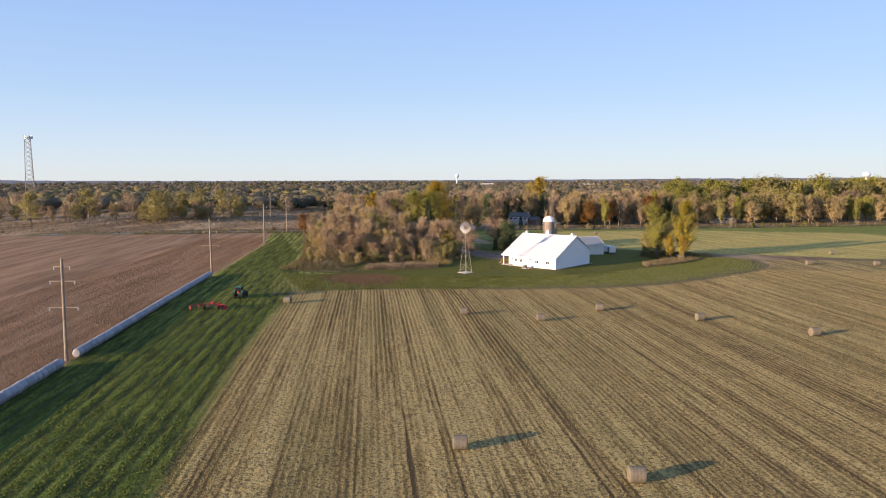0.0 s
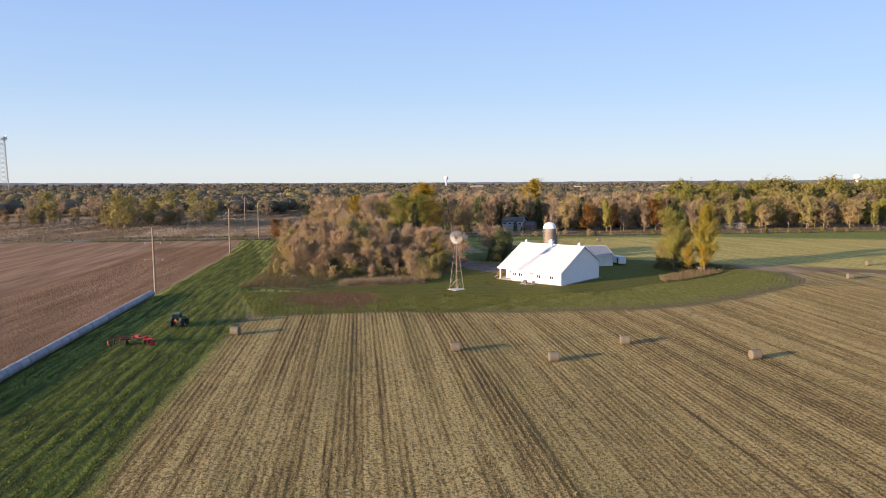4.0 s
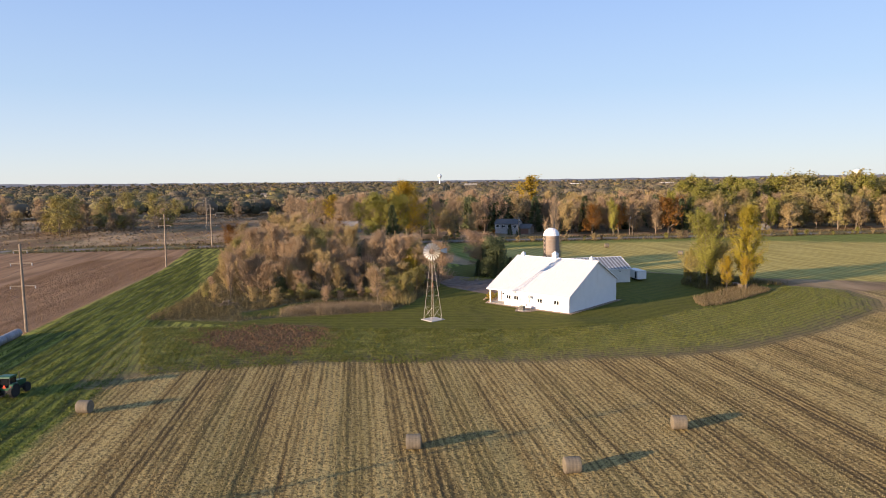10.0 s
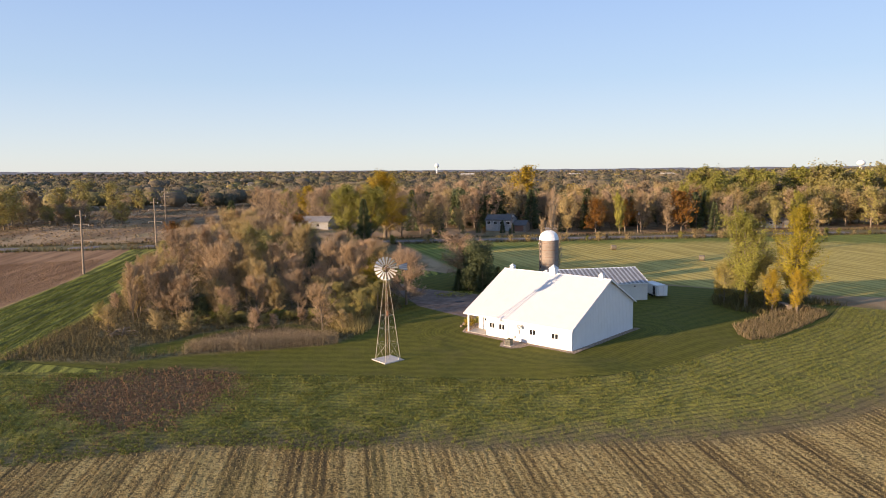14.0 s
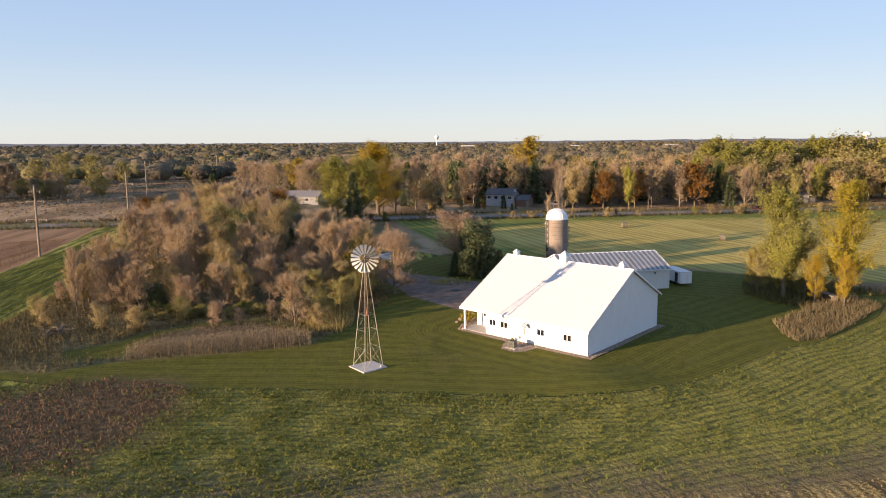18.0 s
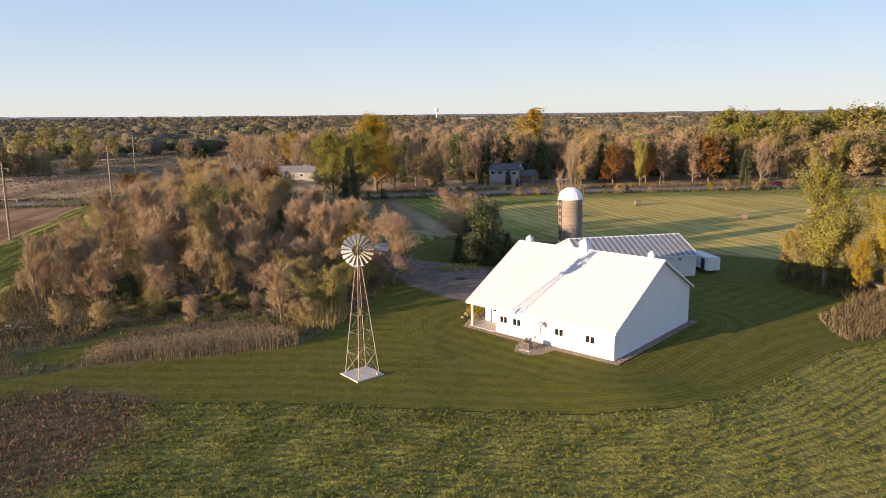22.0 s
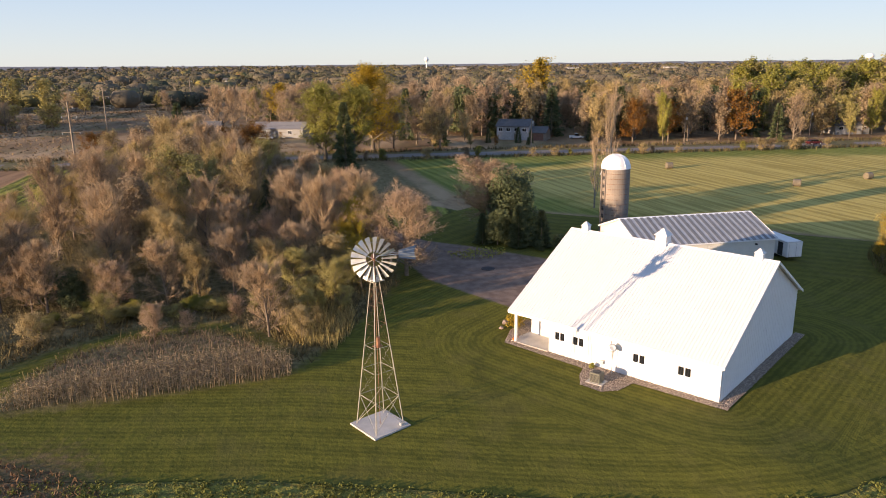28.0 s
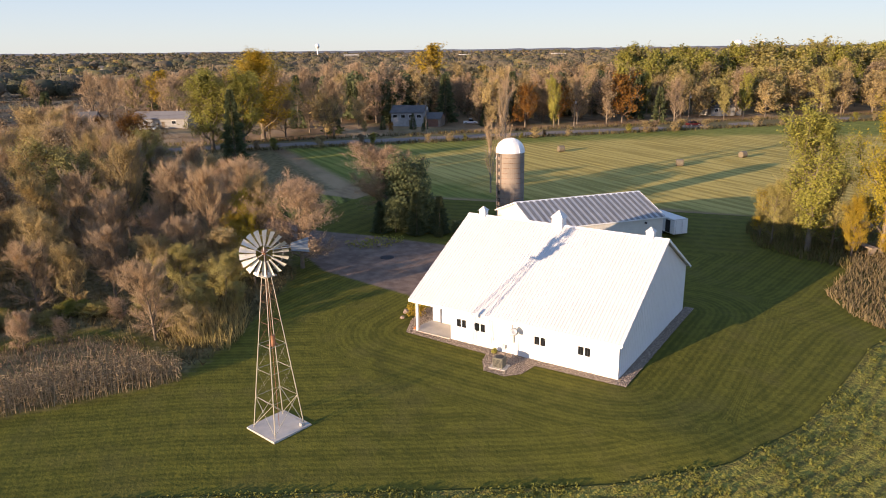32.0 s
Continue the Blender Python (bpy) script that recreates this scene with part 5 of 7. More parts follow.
LABEL = {"bare": ("bare grey-brown deciduous tree with fine twigs", "tree"), "pale": ("tall thin bare tree with pale upright branches", "tree"), "tawny": ("half-bare tree with small tawny olive leaves", "tree"), "maple": ("round maple with faded pinkish tan leaves", "tree"), "leafybare": ("nearly bare tree with a few remaining brown leaves", "tree"), "brown": ("deciduous tree with dull brown autumn leaves", "tree"),
         "round": ("broad tree with tan autumn leaves", "tree"), "broad": ("broad tree with olive-yellow autumn leaves", "tree"), "rust": ("dark tree with rust-orange autumn leaves", "tree"), "yellow": ("tall poplar with bright yellow autumn leaves", "tree"),
         "gold": ("tall golden-yellow cottonwood tree", "tree"), "olive": ("tall poplar with olive-green turning leaves", "tree"), "conifer": ("dark green conifer with dense needles", "conifer"), "cedar": ("broad rounded dark green cedar", "conifer")}


TREE_NAME = {"bare": "bare_tree", "pale": "bare_tree", "leafybare": "ash_tree", "tawny": "oak_tree", "maple": "maple_tree", "brown": "elm_tree", "round": "oak_tree", "broad": "willow_tree", "rust": "maple_tree", "yellow": "poplar_tree", "gold": "cottonwood_tree", "olive": "poplar_tree", "conifer": "pine_tree", "cedar": "cedar_tree"}


def tree(kind, seed, x, y, h, wide=1.0, turn=0.0, group=""):
    away = math.hypot(x - 10, y + 30)
    wood, crown = tree_proto(kind, seed, 1 if away < 150 or (away < 200 and kind in ("gold", "olive", "rust")) else 3 if away < 220 else 5)
    k = h / 10.0
    t = thing("shrub" if h < 5 else TREE_NAME[kind], LABEL[kind][0], LABEL[kind][1], group, at=(x, y, ground(x, y) - 0.05), rz=turn)
    for nm, me in (("trunk", wood), ("crown", crown)):
        o = part(nm, me, None, t)
        o.scale = (k * wide, k * wide, k)
    return t


def poly_points(poly, gap, seed):
    r = random.Random(seed)
    xs, ys = [p[0] for p in poly], [p[1] for p in poly]
    out = []
    y = min(ys)
    row = 0
    while y < max(ys):
        x = min(xs) + (gap / 2 if row % 2 else 0)
        while x < max(xs):
            px, py = x + r.uniform(-0.42, 0.42) * gap, y + r.uniform(-0.42, 0.42) * gap
            if inside(poly, np.array([px]), np.array([py]))[0] > 0:
                out.append((px, py))
            x += gap
        y += gap * 0.87
        row += 1
    return out


def build_woods():
    r = random.Random(11)
    core = [(-69, -36), (-60, -28), (-55, -20), (-52, -10), (-50, 0), (-50, 6), (-69, 15), (-103, 31), (-146, 40), (-156, 22), (-122, -1), (-84, -27)]
    for x, y in poly_points(core, 6.6, 5):
        if math.hypot(x + 57.8, y + 14.6) < 5.5 or math.hypot(x + 43.5, y - 8.5) < 6:
            continue
        kind = r.choices(("bare", "leafybare", "tawny", "maple", "brown", "broad", "conifer"), (24, 22, 30, 6, 9, 12, 3))[0]
        edge = inside(core, np.array([x]), np.array([y]))[0]
        h = r.uniform(8.0, 13.0) if edge > 7 else r.uniform(5.5, 9.5)
        tree(kind, r.randrange(2), x, y, h if kind != "conifer" else h * 0.6, r.uniform(0.95, 1.3), r.uniform(0, 360), "wood beside the lawn")
    # trees that stand out
    tree("leafybare", 1, -39.5, -14.9, 7.4, 1.15, 40)
    for x, y, h in ((-61.5, -25, 4.6), (-58.5, -21.5, 4.0), (-65, -27, 4.4)):
        tree("cedar", 0, x, y, h, 1.2, x * 30, "dark bushes in the wood")
    tree("tawny", 1, -57.8, -14.6, 9.0, 1.2, 10)
    tree("bare", 1, -66.2, -35.0, 9.5, 0.55, 200)
    tree("maple", 0, -42.4, 7.6, 10.2, 1.5, 80)
    for x, y, h, k in ((-50, 8, 9.5, "tawny"), (-53.5, 10, 10.5, "bare"), (-58, 12, 10, "leafybare"), (-63, 14.5, 10, "maple"), (-68, 16, 9.5, "tawny"), (-76, 19.5, 10, "bare")):
        tree(k, int(-x) % 2, x, y, h, 1.2, x * 9, "wood beside the lawn")
    tree("yellow", 1, -51, 7, 8.5, 1.2, 60)
    tree("bare", 0, -52.5, 2.5, 11.0, 1.0, 100)
    tree("rust", 0, -152, 16, 9, 1.0, 0)
    tree("rust", 1, -126, 34.5, 10.5, 1.6, 0)
    tree("rust", 0, -120.5, 38.5, 11, 1.6, 70)
    tree("gold", 0, -135.2, 87.4, 22.5, 1.8, 30)
    tree("olive", 0, -128.5, 64.5, 19, 1.7, 70)
    tree("olive", 1, -123, 69.5, 18.5, 1.6, 150)
    tree("conifer", 0, -111, 56.5, 16, 0.75, 0)
    tree("conifer", 1, -126.7, 106.8, 14, 0.8, 0)
    tree("cedar", 0, -43, 30, 11.0, 1.2, 0)
    tree("cedar", 0, -42.6, 26.4, 5.5, 1.1, 100)
    for x, y, h in ((-39.6, 27.4, 6.2), (-37.2, 29.6, 5.4), (-44.4, 25.2, 4.6)):
        tree("conifer", 0, x, y, h, 1.15, x * 20, "spruces beside the drive")
    for x, y, h in ((-34.6, 30.4, 2.2), (-32.4, 29.0, 1.8), (-36.2, 27.6, 1.6)):
        tree("cedar", 0, x, y, h, 1.6, x * 20, "low dark shrubs beside the drive")
    tree("maple", 1, -48.6, 32.2, 10.8, 1.7, 0)
    tree("pale", 2, -41.6, 56, 20.0, 0.62, 0)
    tree("pale", 1, -45, 57.5, 13.0, 0.7, 120)
    tree("pale", 1, -40.5, 57.0, 10.0, 0.8, 30)
    tree("conifer", 1, -178, 51, 13.5, 0.9, 0)
    tree("conifer", 0, -192, 58, 8, 1.0, 0)
    # shrubs along the front of the wood
    for x, y in ((-40, -12), (-41, -8), (-39.5, -5), (-43, -3), (-44, 2), (-46, 6.5), (-38, -11), (-36.5, -13), (-47, -24), (-49, -28), (-45, -20), (-52, -32), (-56, -36), (-62, -40), (-68, -40), (-43, -17), (-46, -14), (-48, 4), (-52, -25), (-78, -33)):
        if inside(PATH_STRIP, np.array([x]), np.array([y]))[0] > -0.5:
            continue
        tree(r.choice(("broad", "maple", "round", "tawny", "broad")), r.randrange(2), x + r.uniform(-1, 1), y + r.uniform(-1, 1), r.uniform(2.2, 4.2), 1.1, r.uniform(0, 360), "shrubs before the wood")
    for i in range(34):
        k = r.random()
        x, y = -58 + 12 * k + r.uniform(-2.6, 1.0), -31 + 20 * k + r.uniform(-1.5, 2.6)
        tree(r.choice(("broad", "broad", "olive")), r.randrange(2), x, y, r.uniform(0.8, 2.0), 2.2, r.uniform(0, 360), "goldenrod clumps before the wood")
    for x, y, h, k in ((-62, -27.5, 7.5, "leafybare"), (-59.5, -23, 6.5, "tawny"), (-56.5, -22.5, 5.5, "maple"), (-55, -17.5, 7.0, "leafybare"), (-52.5, -15, 6.5, "tawny"), (-51, -11.5, 7.5, "bare"), (-49, -8, 6.5, "tawny"), (-49, -4, 7.5, "leafybare"),
                       (-46.5, -6.5, 5.6, "broad"), (-46, -1.5, 6.2, "round"), (-47, 2, 6.8, "gold"), (-65.5, -31, 8, "leafybare"), (-69, -33, 7, "tawny"), (-72, -31, 8.5, "bare"), (-44.2, 3.2, 5.2, "yellow"), (-41.8, -4.5, 5.0, "broad"), (-40.6, -9.2, 4.2, "broad"), (-43, 0.6, 5.6, "broad")):
        tree(k, int(-x) % 2, x, y, h, 1.25, x * 13, "wood beside the lawn")
    # a hedgerow of bare trees in the far meadow
    for i in range(14):
        x, y = -262 + i * 6.0 + r.uniform(-3, 3), 118 + i * 5.2 + r.uniform(-4, 4)
        tree("bare", r.randrange(2), x, y, r.uniform(11, 14), 1.25, r.uniform(0, 360), "far hedgerow")
    # the pair by the brush
    tree("olive", 1, 7.5, 48, 17.5, 1.15, 10)
    tree("yellow", 0, 15.5, 51, 18.3, 1.0, 40)
    for x, y, h in ((3, 49, 6.5), (5.5, 51, 7), (10, 50.5, 7.5), (12.5, 47, 6), (16.5, 48, 6), (1, 52, 5)):
        tree("broad" if h > 6.2 else "gold", r.randrange(2), x, y, h * 1.25, 0.95, r.uniform(0, 360), "shrubs under the poplars")


build_woods()


def road_at(s, off):
    """A point s metres along the road, off metres beyond it."""
    return -120 + 0.6097 * s - 0.7926 * off, 84 + 0.7926 * s + 0.6097 * off


def build_belt():
    """The wood beyond the road, tree by tree."""
    r = random.Random(23)
    for s in np.arange(-40, 330, 8.0):
        for off in (15, 26, 37):
            ss, oo = s + r.uniform(-3.2, 3.2), off + r.uniform(-3.5, 3.5)
            if oo < 48 and 15 < ss < 62 or ss < 6 and 22 < oo < 66:
                continue
            x, y = road_at(ss, oo)
            if x < -138 and y < 80:
                continue
            far = oo > 31
            if ss > 130 and oo < 22 and r.random() < 0.5:
                continue
            kind = r.choices(("bare", "leafybare", "tawny", "maple", "round", "brown", "olive", "conifer", "rust"), (10, 12, 16, 14, 16, 14, 6, 22 if far else 5, 3))[0]
            if ss > 130:
                kind = r.choice(("olive", "broad", "brown", "tawny", "olive", "broad", "round"))
            h = r.uniform(11.5, 15.5) if not far else r.uniform(14, 18)
            tree(kind, r.randrange(2), x, y, h, r.uniform(0.95, 1.25) * (0.75 if kind in ("conifer", "olive") else 1), r.uniform(0, 360), "wood beyond the road")
    # pines and mixed trees behind
    for s in np.arange(20, 150, 6.5):
        for off in (46, 56, 66, 78):
            x, y = road_at(s + r.uniform(-3, 3), off + r.uniform(-4, 4))
            tree(r.choice(("cedar", "conifer", "cedar", "brown", "maple", "tawny")), r.randrange(2), x, y, r.uniform(13, 17), 0.9, r.uniform(0, 360), "pines behind the house")
    for i in range(170):
        x, y = road_at(r.uniform(-60, 420), r.uniform(60, 150))
        kind = r.choices(("bare", "tawny", "brown", "round", "olive", "conifer", "maple", "gold"), (18, 22, 20, 16, 12, 14, 14, 4))[0]
        if x < -160:
            kind = "bare" if kind in ("tawny", "brown", "maple", "round") else kind
        tree(kind, r.randrange(2), x, y, r.uniform(11, 17), 1.3, r.uniform(0, 360), "woods behind the road")
    tree("gold", 1, *road_at(72, 105), 24, 1.3, 10)
    tree("broad", 1, *road_at(150, 15), 11, 0.75, 10)
    # hedge and bushes along the road
    for s in np.arange(-20, 300, 5.0):
        if r.random() < 0.6:
            x, y = road_at(s + r.uniform(-2, 2), -9.5 + r.uniform(-1.5, 1.5))
            tree(r.choice(("brown", "olive", "round", "tawny")), r.randrange(2), x, y, r.uniform(1.6, 3.4), 1.7, r.uniform(0, 360), "bushes along the road")
    # tall yellowing trees behind the east end
    for i in range(58):
        x, y = road_at(142 + i * 3.9 + r.uniform(-3, 3), r.uniform(44, 92))
        tree(r.choice(("olive", "olive", "broad")), r.randrange(2), x, y, r.uniform(19.5, 25), 1.3, r.uniform(0, 360), "tall trees beyond the road")
    # round the house
    for x, y, h, k in ((-129, 121, 9, "round"), (-121, 123, 4.5, "conifer"), (-113.5, 128.5, 5, "conifer"), (-110.5, 131, 4, "conifer"), (-131, 141, 14, "conifer"), (-125, 149, 15, "round"), (-117, 152, 16, "conifer"), (-134, 130, 13, "brown"),
                       (-108, 160, 13, "round"), (-100, 160, 13, "leafybare"), (-99, 148, 8, "conifer"), (-114, 118, 3, "rust"), (-120, 113, 3.4, "broad"), (-108, 126, 2.6, "conifer")):
        tree(k, int(abs(x)) % 2, x, y, h, 0.9, x * 11, "trees round the house")
    # belt to the west
    for x, y, h, k in ((-322, -49, 19, "olive"), (-350, -8, 20, "olive"), (-266, -2, 20, "olive"), (-275, 4, 17, "olive"), (-283, 8, 19, "olive"), (-292, 12, 15, "round"), (-300, 22, 16, "brown"), (-318, 66, 19, "olive"),
                       (-330, 56, 20, "olive"), (-340, 48, 17, "olive"), (-352, 40, 15, "brown"), (-368, -52, 16, "bare"), (-380, -40, 17, "bare"), (-395, -30, 18, "leafybare"), (-300, 40, 12, "brown"), (-336, 80, 12, "bare"),
                       (-345, 92, 14, "olive"), (-360, 20, 17, "bare"), (-372, 5, 18, "bare"), (-388, -5, 17, "leafybare"), (-400, 40, 15, "bare"), (-340, -20, 12, "bare"), (-310, 5, 11, "brown")):
        tree("broad" if k == "olive" else k, int(abs(x)) % 2, x, y, h * 0.85, 1.2, x * 7, "trees in the west meadow")


build_belt()


def west_brush():
    r = random.Random(41)
    for i in range(70):
        k = r.random()
        x, y = (-262 - 150 * k + r.gauss(0, 12), 60 - 150 * k + r.gauss(0, 12)) if i % 3 else (-230 - 130 * k + r.gauss(0, 8), 190 - 60 * k + r.gauss(0, 8))
        tree(r.choice(("tawny", "bare", "broad", "brown", "leafybare")), r.randrange(2), x, y, r.uniform(5.2, 10), 1.5, r.uniform(0, 360), "brush in the west meadow")


west_brush()


_th, _ph = np.meshgrid(np.arange(9) * 2 * math.pi / 9, np.linspace(0.06, math.pi - 0.06, 6))
CORE = np.stack([np.sin(_ph) * np.cos(_th), np.sin(_ph) * np.sin(_th), np.cos(_ph)], -1).reshape(-1, 3)
CORE_F = np.array([(j * 9 + i, j * 9 + (i + 1) % 9, j * 9 + 9 + (i + 1) % 9, j * 9 + 9 + i) for j in range(5) for i in range(9)])


def far_trees():
    """Woods that thin out to the skyline: clumps of foliage in one mesh."""
    rng = np.random.default_rng(8)
    V, F, T = [], [], []
    n0 = 0
    cam0 = np.array([60.0, -90.0])
    fw, rt = np.array([-0.69, 0.72]), np.array([0.72, 0.69])
    count = 0
    while count < 4600:
        d = 330 * (4600 / 330) ** rng.random()
        a = rng.uniform(-0.78, 0.78)
        x, y = cam0 + fw * d + rt * d * a
        across = (y - road_line(x)) / 1.64
        if across < 140 and x > -175:
            continue
        if x < -175 and across < 190 and d < 560:
            continue
        if a < -0.16 and d < 950 and rng.random() < 0.62:
            continue
        w = 4 + 11 * rng.random() ** 1.5
        h = (rng.uniform(6, 9) + 0.5 * w) * (1 if d < 1500 else 0.75)
        m = int(np.clip(78000 / d, 18, 170))
        p = rng.normal(0, 1, (m, 3))
        p /= np.linalg.norm(p, axis=1, keepdims=True)
        p *= rng.uniform(0.66, 1.08, (m, 1))
        g = float(ground_np(np.float64(x), np.float64(y)))
        lump = 1 + 0.22 * np.sin(p[:, :1] * 5 + count) * np.sin(p[:, 1:2] * 4.3 - count)
        P = np.array([x, y, g + h * 0.52]) + p * lump * [w, w, h * 0.48]
        size = np.full(m, 0.7 + d / 1000) * rng.uniform(0.7, 1.3, m)
        v, f = clumps(rng, P, size, 0, p, 0.5)
        core = CORE * (1 + 0.16 * np.sin(CORE[:, :1] * 5 + count) * np.sin(CORE[:, 1:2] * 4.3 - count)) * [w * 0.66, w * 0.66, h * 0.34] + [x, y, g + h * 0.46]
        f = np.concatenate([f, CORE_F + len(v)])
        v = np.concatenate([v, core])
        m += len(CORE_F)
        V.append(v), F.append(f + n0)
        tint = np.clip(rng.beta(1.6, 1.6) + rng.normal(0, 0.05, m), 0, 1)
        T.append(tint)
        n0 += len(v)
        count += 1
    g = Graph("far_foliage")
    tint = g.attr("tint")
    isl = g.add("ShaderNodeNewGeometry").outputs["Random Per Island"]
    col = g.ramp(tint, [(0.0, (0.055, 0.065, 0.04)), (0.25, (0.095, 0.09, 0.055)), (0.5, (0.14, 0.115, 0.08)), (0.7, (0.17, 0.135, 0.09)), (0.9, (0.16, 0.145, 0.06)), (0.97, (0.27, 0.21, 0.055)), (1.0, (0.23, 0.125, 0.055))])
    col = g.mix(g.math("MULTIPLY", isl, 0.22), col, (0.09, 0.075, 0.055))
    mat = g.done(col, 0.9, 0, 0.1)
    me = raw_mesh("far_woods", np.concatenate(V), np.concatenate(F), mat)
    a = me.attributes.new("tint", "FLOAT", "FACE")
    a.data.foreach_set("value", np.concatenate(T).astype(np.float32))
    tagged(new("far_woods", me), "autumn woods thinning out to the flat skyline", "woods", kind="stuff")


far_trees()


# ---- crops, reeds and undergrowth ----
ROW, NRM = np.array([-0.767, 0.642]), np.array([0.642, 0.767])


def on_ground(P):
    return np.column_stack([P, ground_np(P[:, 0], P[:, 1])])


def scatter(rng, poly, per_m2):
    xs, ys = [p[0] for p in poly], [p[1] for p in poly]
    n = int((max(xs) - min(xs)) * (max(ys) - min(ys)) * per_m2)
    P = np.column_stack([rng.uniform(min(xs), max(xs), n), rng.uniform(min(ys), max(ys), n)])
    return P[inside(poly, P[:, 0], P[:, 1]) > 0]


def row_sites(rng, poly, gap, step, jitter, d=ROW, n=NRM):
    xs, ys = np.array([p[0] for p in poly]), np.array([p[1] for p in poly])
    u, v = xs * n[0] + ys * n[1], xs * d[0] + ys * d[1]
    U, V = np.meshgrid(np.arange(u.min(), u.max(), gap), np.arange(v.min(), v.max(), step))
    U, V = U.ravel() + rng.normal(0, jitter, U.size), V.ravel() + rng.uniform(-step, step, V.size)
    P = np.outer(U, n) + np.outer(V, d)
    return P[inside(poly, P[:, 0], P[:, 1]) > 0]


def upright(rng, P, h, w, lean=0.3, lift=0.0):
    n = len(P)
    d = rng.normal(0, lean, (n, 3))
    d[:, 2] = 1
    d /= np.linalg.norm(d, axis=1, keepdims=True)
    G = on_ground(P)
    G[:, 2] += lift - 0.02
    return blades(rng, G, d, rng.uniform(h[0], h[1], n), rng.uniform(w[0], w[1], n))


def lying(rng, P, size, z, flat=0.6, loose=None):
    G = on_ground(P)
    G[:, 2] += rng.uniform(z[0], z[1], len(P))
    if loose is not None:
        return clumps(rng, G, rng.uniform(size[0], size[1], len(P)), 0, np.tile([0.0, 0.0, 1.0], (len(P), 1)), loose)
    return clumps(rng, G, rng.uniform(size[0], size[1], len(P)), flat)


def stuff(name, pieces, mat, label, category):
    V, F, n = [], [], 0
    for v, f in pieces:
        V.append(v), F.append(f + n)
        n += len(v)
    tagged(new(name, raw_mesh(name, np.concatenate(V), np.concatenate(F), mat)), label, category, kind="stuff")


def patchy(rng, P, scale, keep, seed):
    """Thins the sites in irregular patches."""
    a = np.sin(P[:, 0] * scale + seed) + np.sin(P[:, 1] * scale * 1.3 + 2 * seed) + np.sin((P[:, 0] + P[:, 1]) * scale * 0.6 + 3 * seed)
    return P[rng.random(len(P)) < np.clip(keep + 0.22 * a, 0.05, 1)]


def build_crops():
    rng = np.random.default_rng(31)
    near = STUBBLE[:15] + [(70, 60), (120, -20), (135, -110), (118, -150), (90, -160)]
    S = row_sites(rng, near, 0.76, 0.085, 0.10)
    u = S @ NRM
    nth = np.round(u / 0.76).astype(int)
    strong = (0.30 + 0.62 * rng.random(2000) ** 0.7)[nth % 2000] + 0.12 * np.sin(u * 2 * math.pi / 9.1 + 1.3)
    S = S[rng.random(len(S)) < np.clip(strong, 0.10, 0.95)]
    stuff("stubble", [upright(rng, S, (0.07, 0.16), (0.06, 0.15), 0.6)], L_STRAW, "pale cut stubble standing in long straight rows", "stubble")
    strip = [(24, -150), (-58, -78.5), (-119, -25), (-150, 3), (-90, -30), (-60, -52), (-40, -68), (-21, -78), (-8.5, -90.5), (27, -121.5), (63, -150), (45, -172)]
    S = row_sites(rng, strip, 0.45, 0.11, 0.14)
    u = S @ NRM
    S = S[rng.random(len(S)) < np.clip(0.42 - 0.62 * np.sin((u + 0.8) * 2 * math.pi / 2.1), 0.02, 0.85)]
    T = S[rng.random(len(S)) < 0.6]
    stuff("mown_grass", [lying(rng, S, (0.14, 0.34), (0.02, 0.16), 0.2, 0.6), upright(rng, T, (0.10, 0.24), (0.05, 0.12), 0.5)], L_GRASS, "green grass cut into loose swaths beside the beans", "grass")
    beans = [(48, -178), (23, -152), (-58.7, -81), (-119, -27), (-150, -6), (-160, -30), (-95, -90), (-30, -160), (10, -200)]
    S = row_sites(rng, beans, 0.76, 0.24, 0.14, np.array([-0.73, 0.68]), np.array([0.68, 0.73]))
    stuff("bean_stalks", [upright(rng, S, (0.15, 0.38), (0.06, 0.14), 0.5)], L_BEAN, "ripe brown bean plants standing in dense rows", "crop")
    cov = [(-50, -62), (-38, -47.2), (-29.4, -39.3), (-19.4, -29.9), (-11, -23.9), (-2.6, -18.5), (5.2, -13.2), (10.3, -8.1), (13.8, 0.4), (15.1, 7.2), (16.8, 19), (20, 25), (22.5, 45), (21, 60), (32, 62), (40, 53), (43.5, 41), (40.5, 15), (35, -6), (29, -18), (24, -27), (8, -42), (-8, -54), (-20, -76), (-30, -72)]
    P = scatter(rng, cov, 15)
    keep = 1 - np.clip(0.5 + (inside(PATCH, P[:, 0], P[:, 1]) + 3 * np.sin(P[:, 0] * 0.7) * np.sin(P[:, 1] * 0.9 + P[:, 0] * 0.4)) / 7, 0, 0.96)
    keep *= np.clip((P[:, 0] + 0.35 * P[:, 1] + 74) / 10, 0, 1)
    keep *= np.clip(0.95 - 0.02 * (P[:, 0] + 0.55 * P[:, 1] + 14), 0.35, 1)
    keep *= np.where(P[:, 0] > 4, np.clip(0.1 - inside(STUBBLE, P[:, 0], P[:, 1]) / 10, 0.06, 1), 1)
    P = patchy(rng, P[rng.random(len(P)) < keep], 0.9, 0.75, 1.0)
    deep = inside(COVER, P[:, 0], P[:, 1])
    P = P[rng.random(len(P)) < np.where(deep > 3, np.clip(0.62 + 0.4 * np.sin((deep + 0.25 * np.sin(P[:, 0] * 0.9)) * 2 * math.pi / 1.1), 0.1, 1), 0.95)]
    # each plant is a low mound of leaves
    n, k = len(P), 7
    size = rng.uniform(0.6, 1.3, n)
    q = rng.normal(0, 1, (n, k, 3))
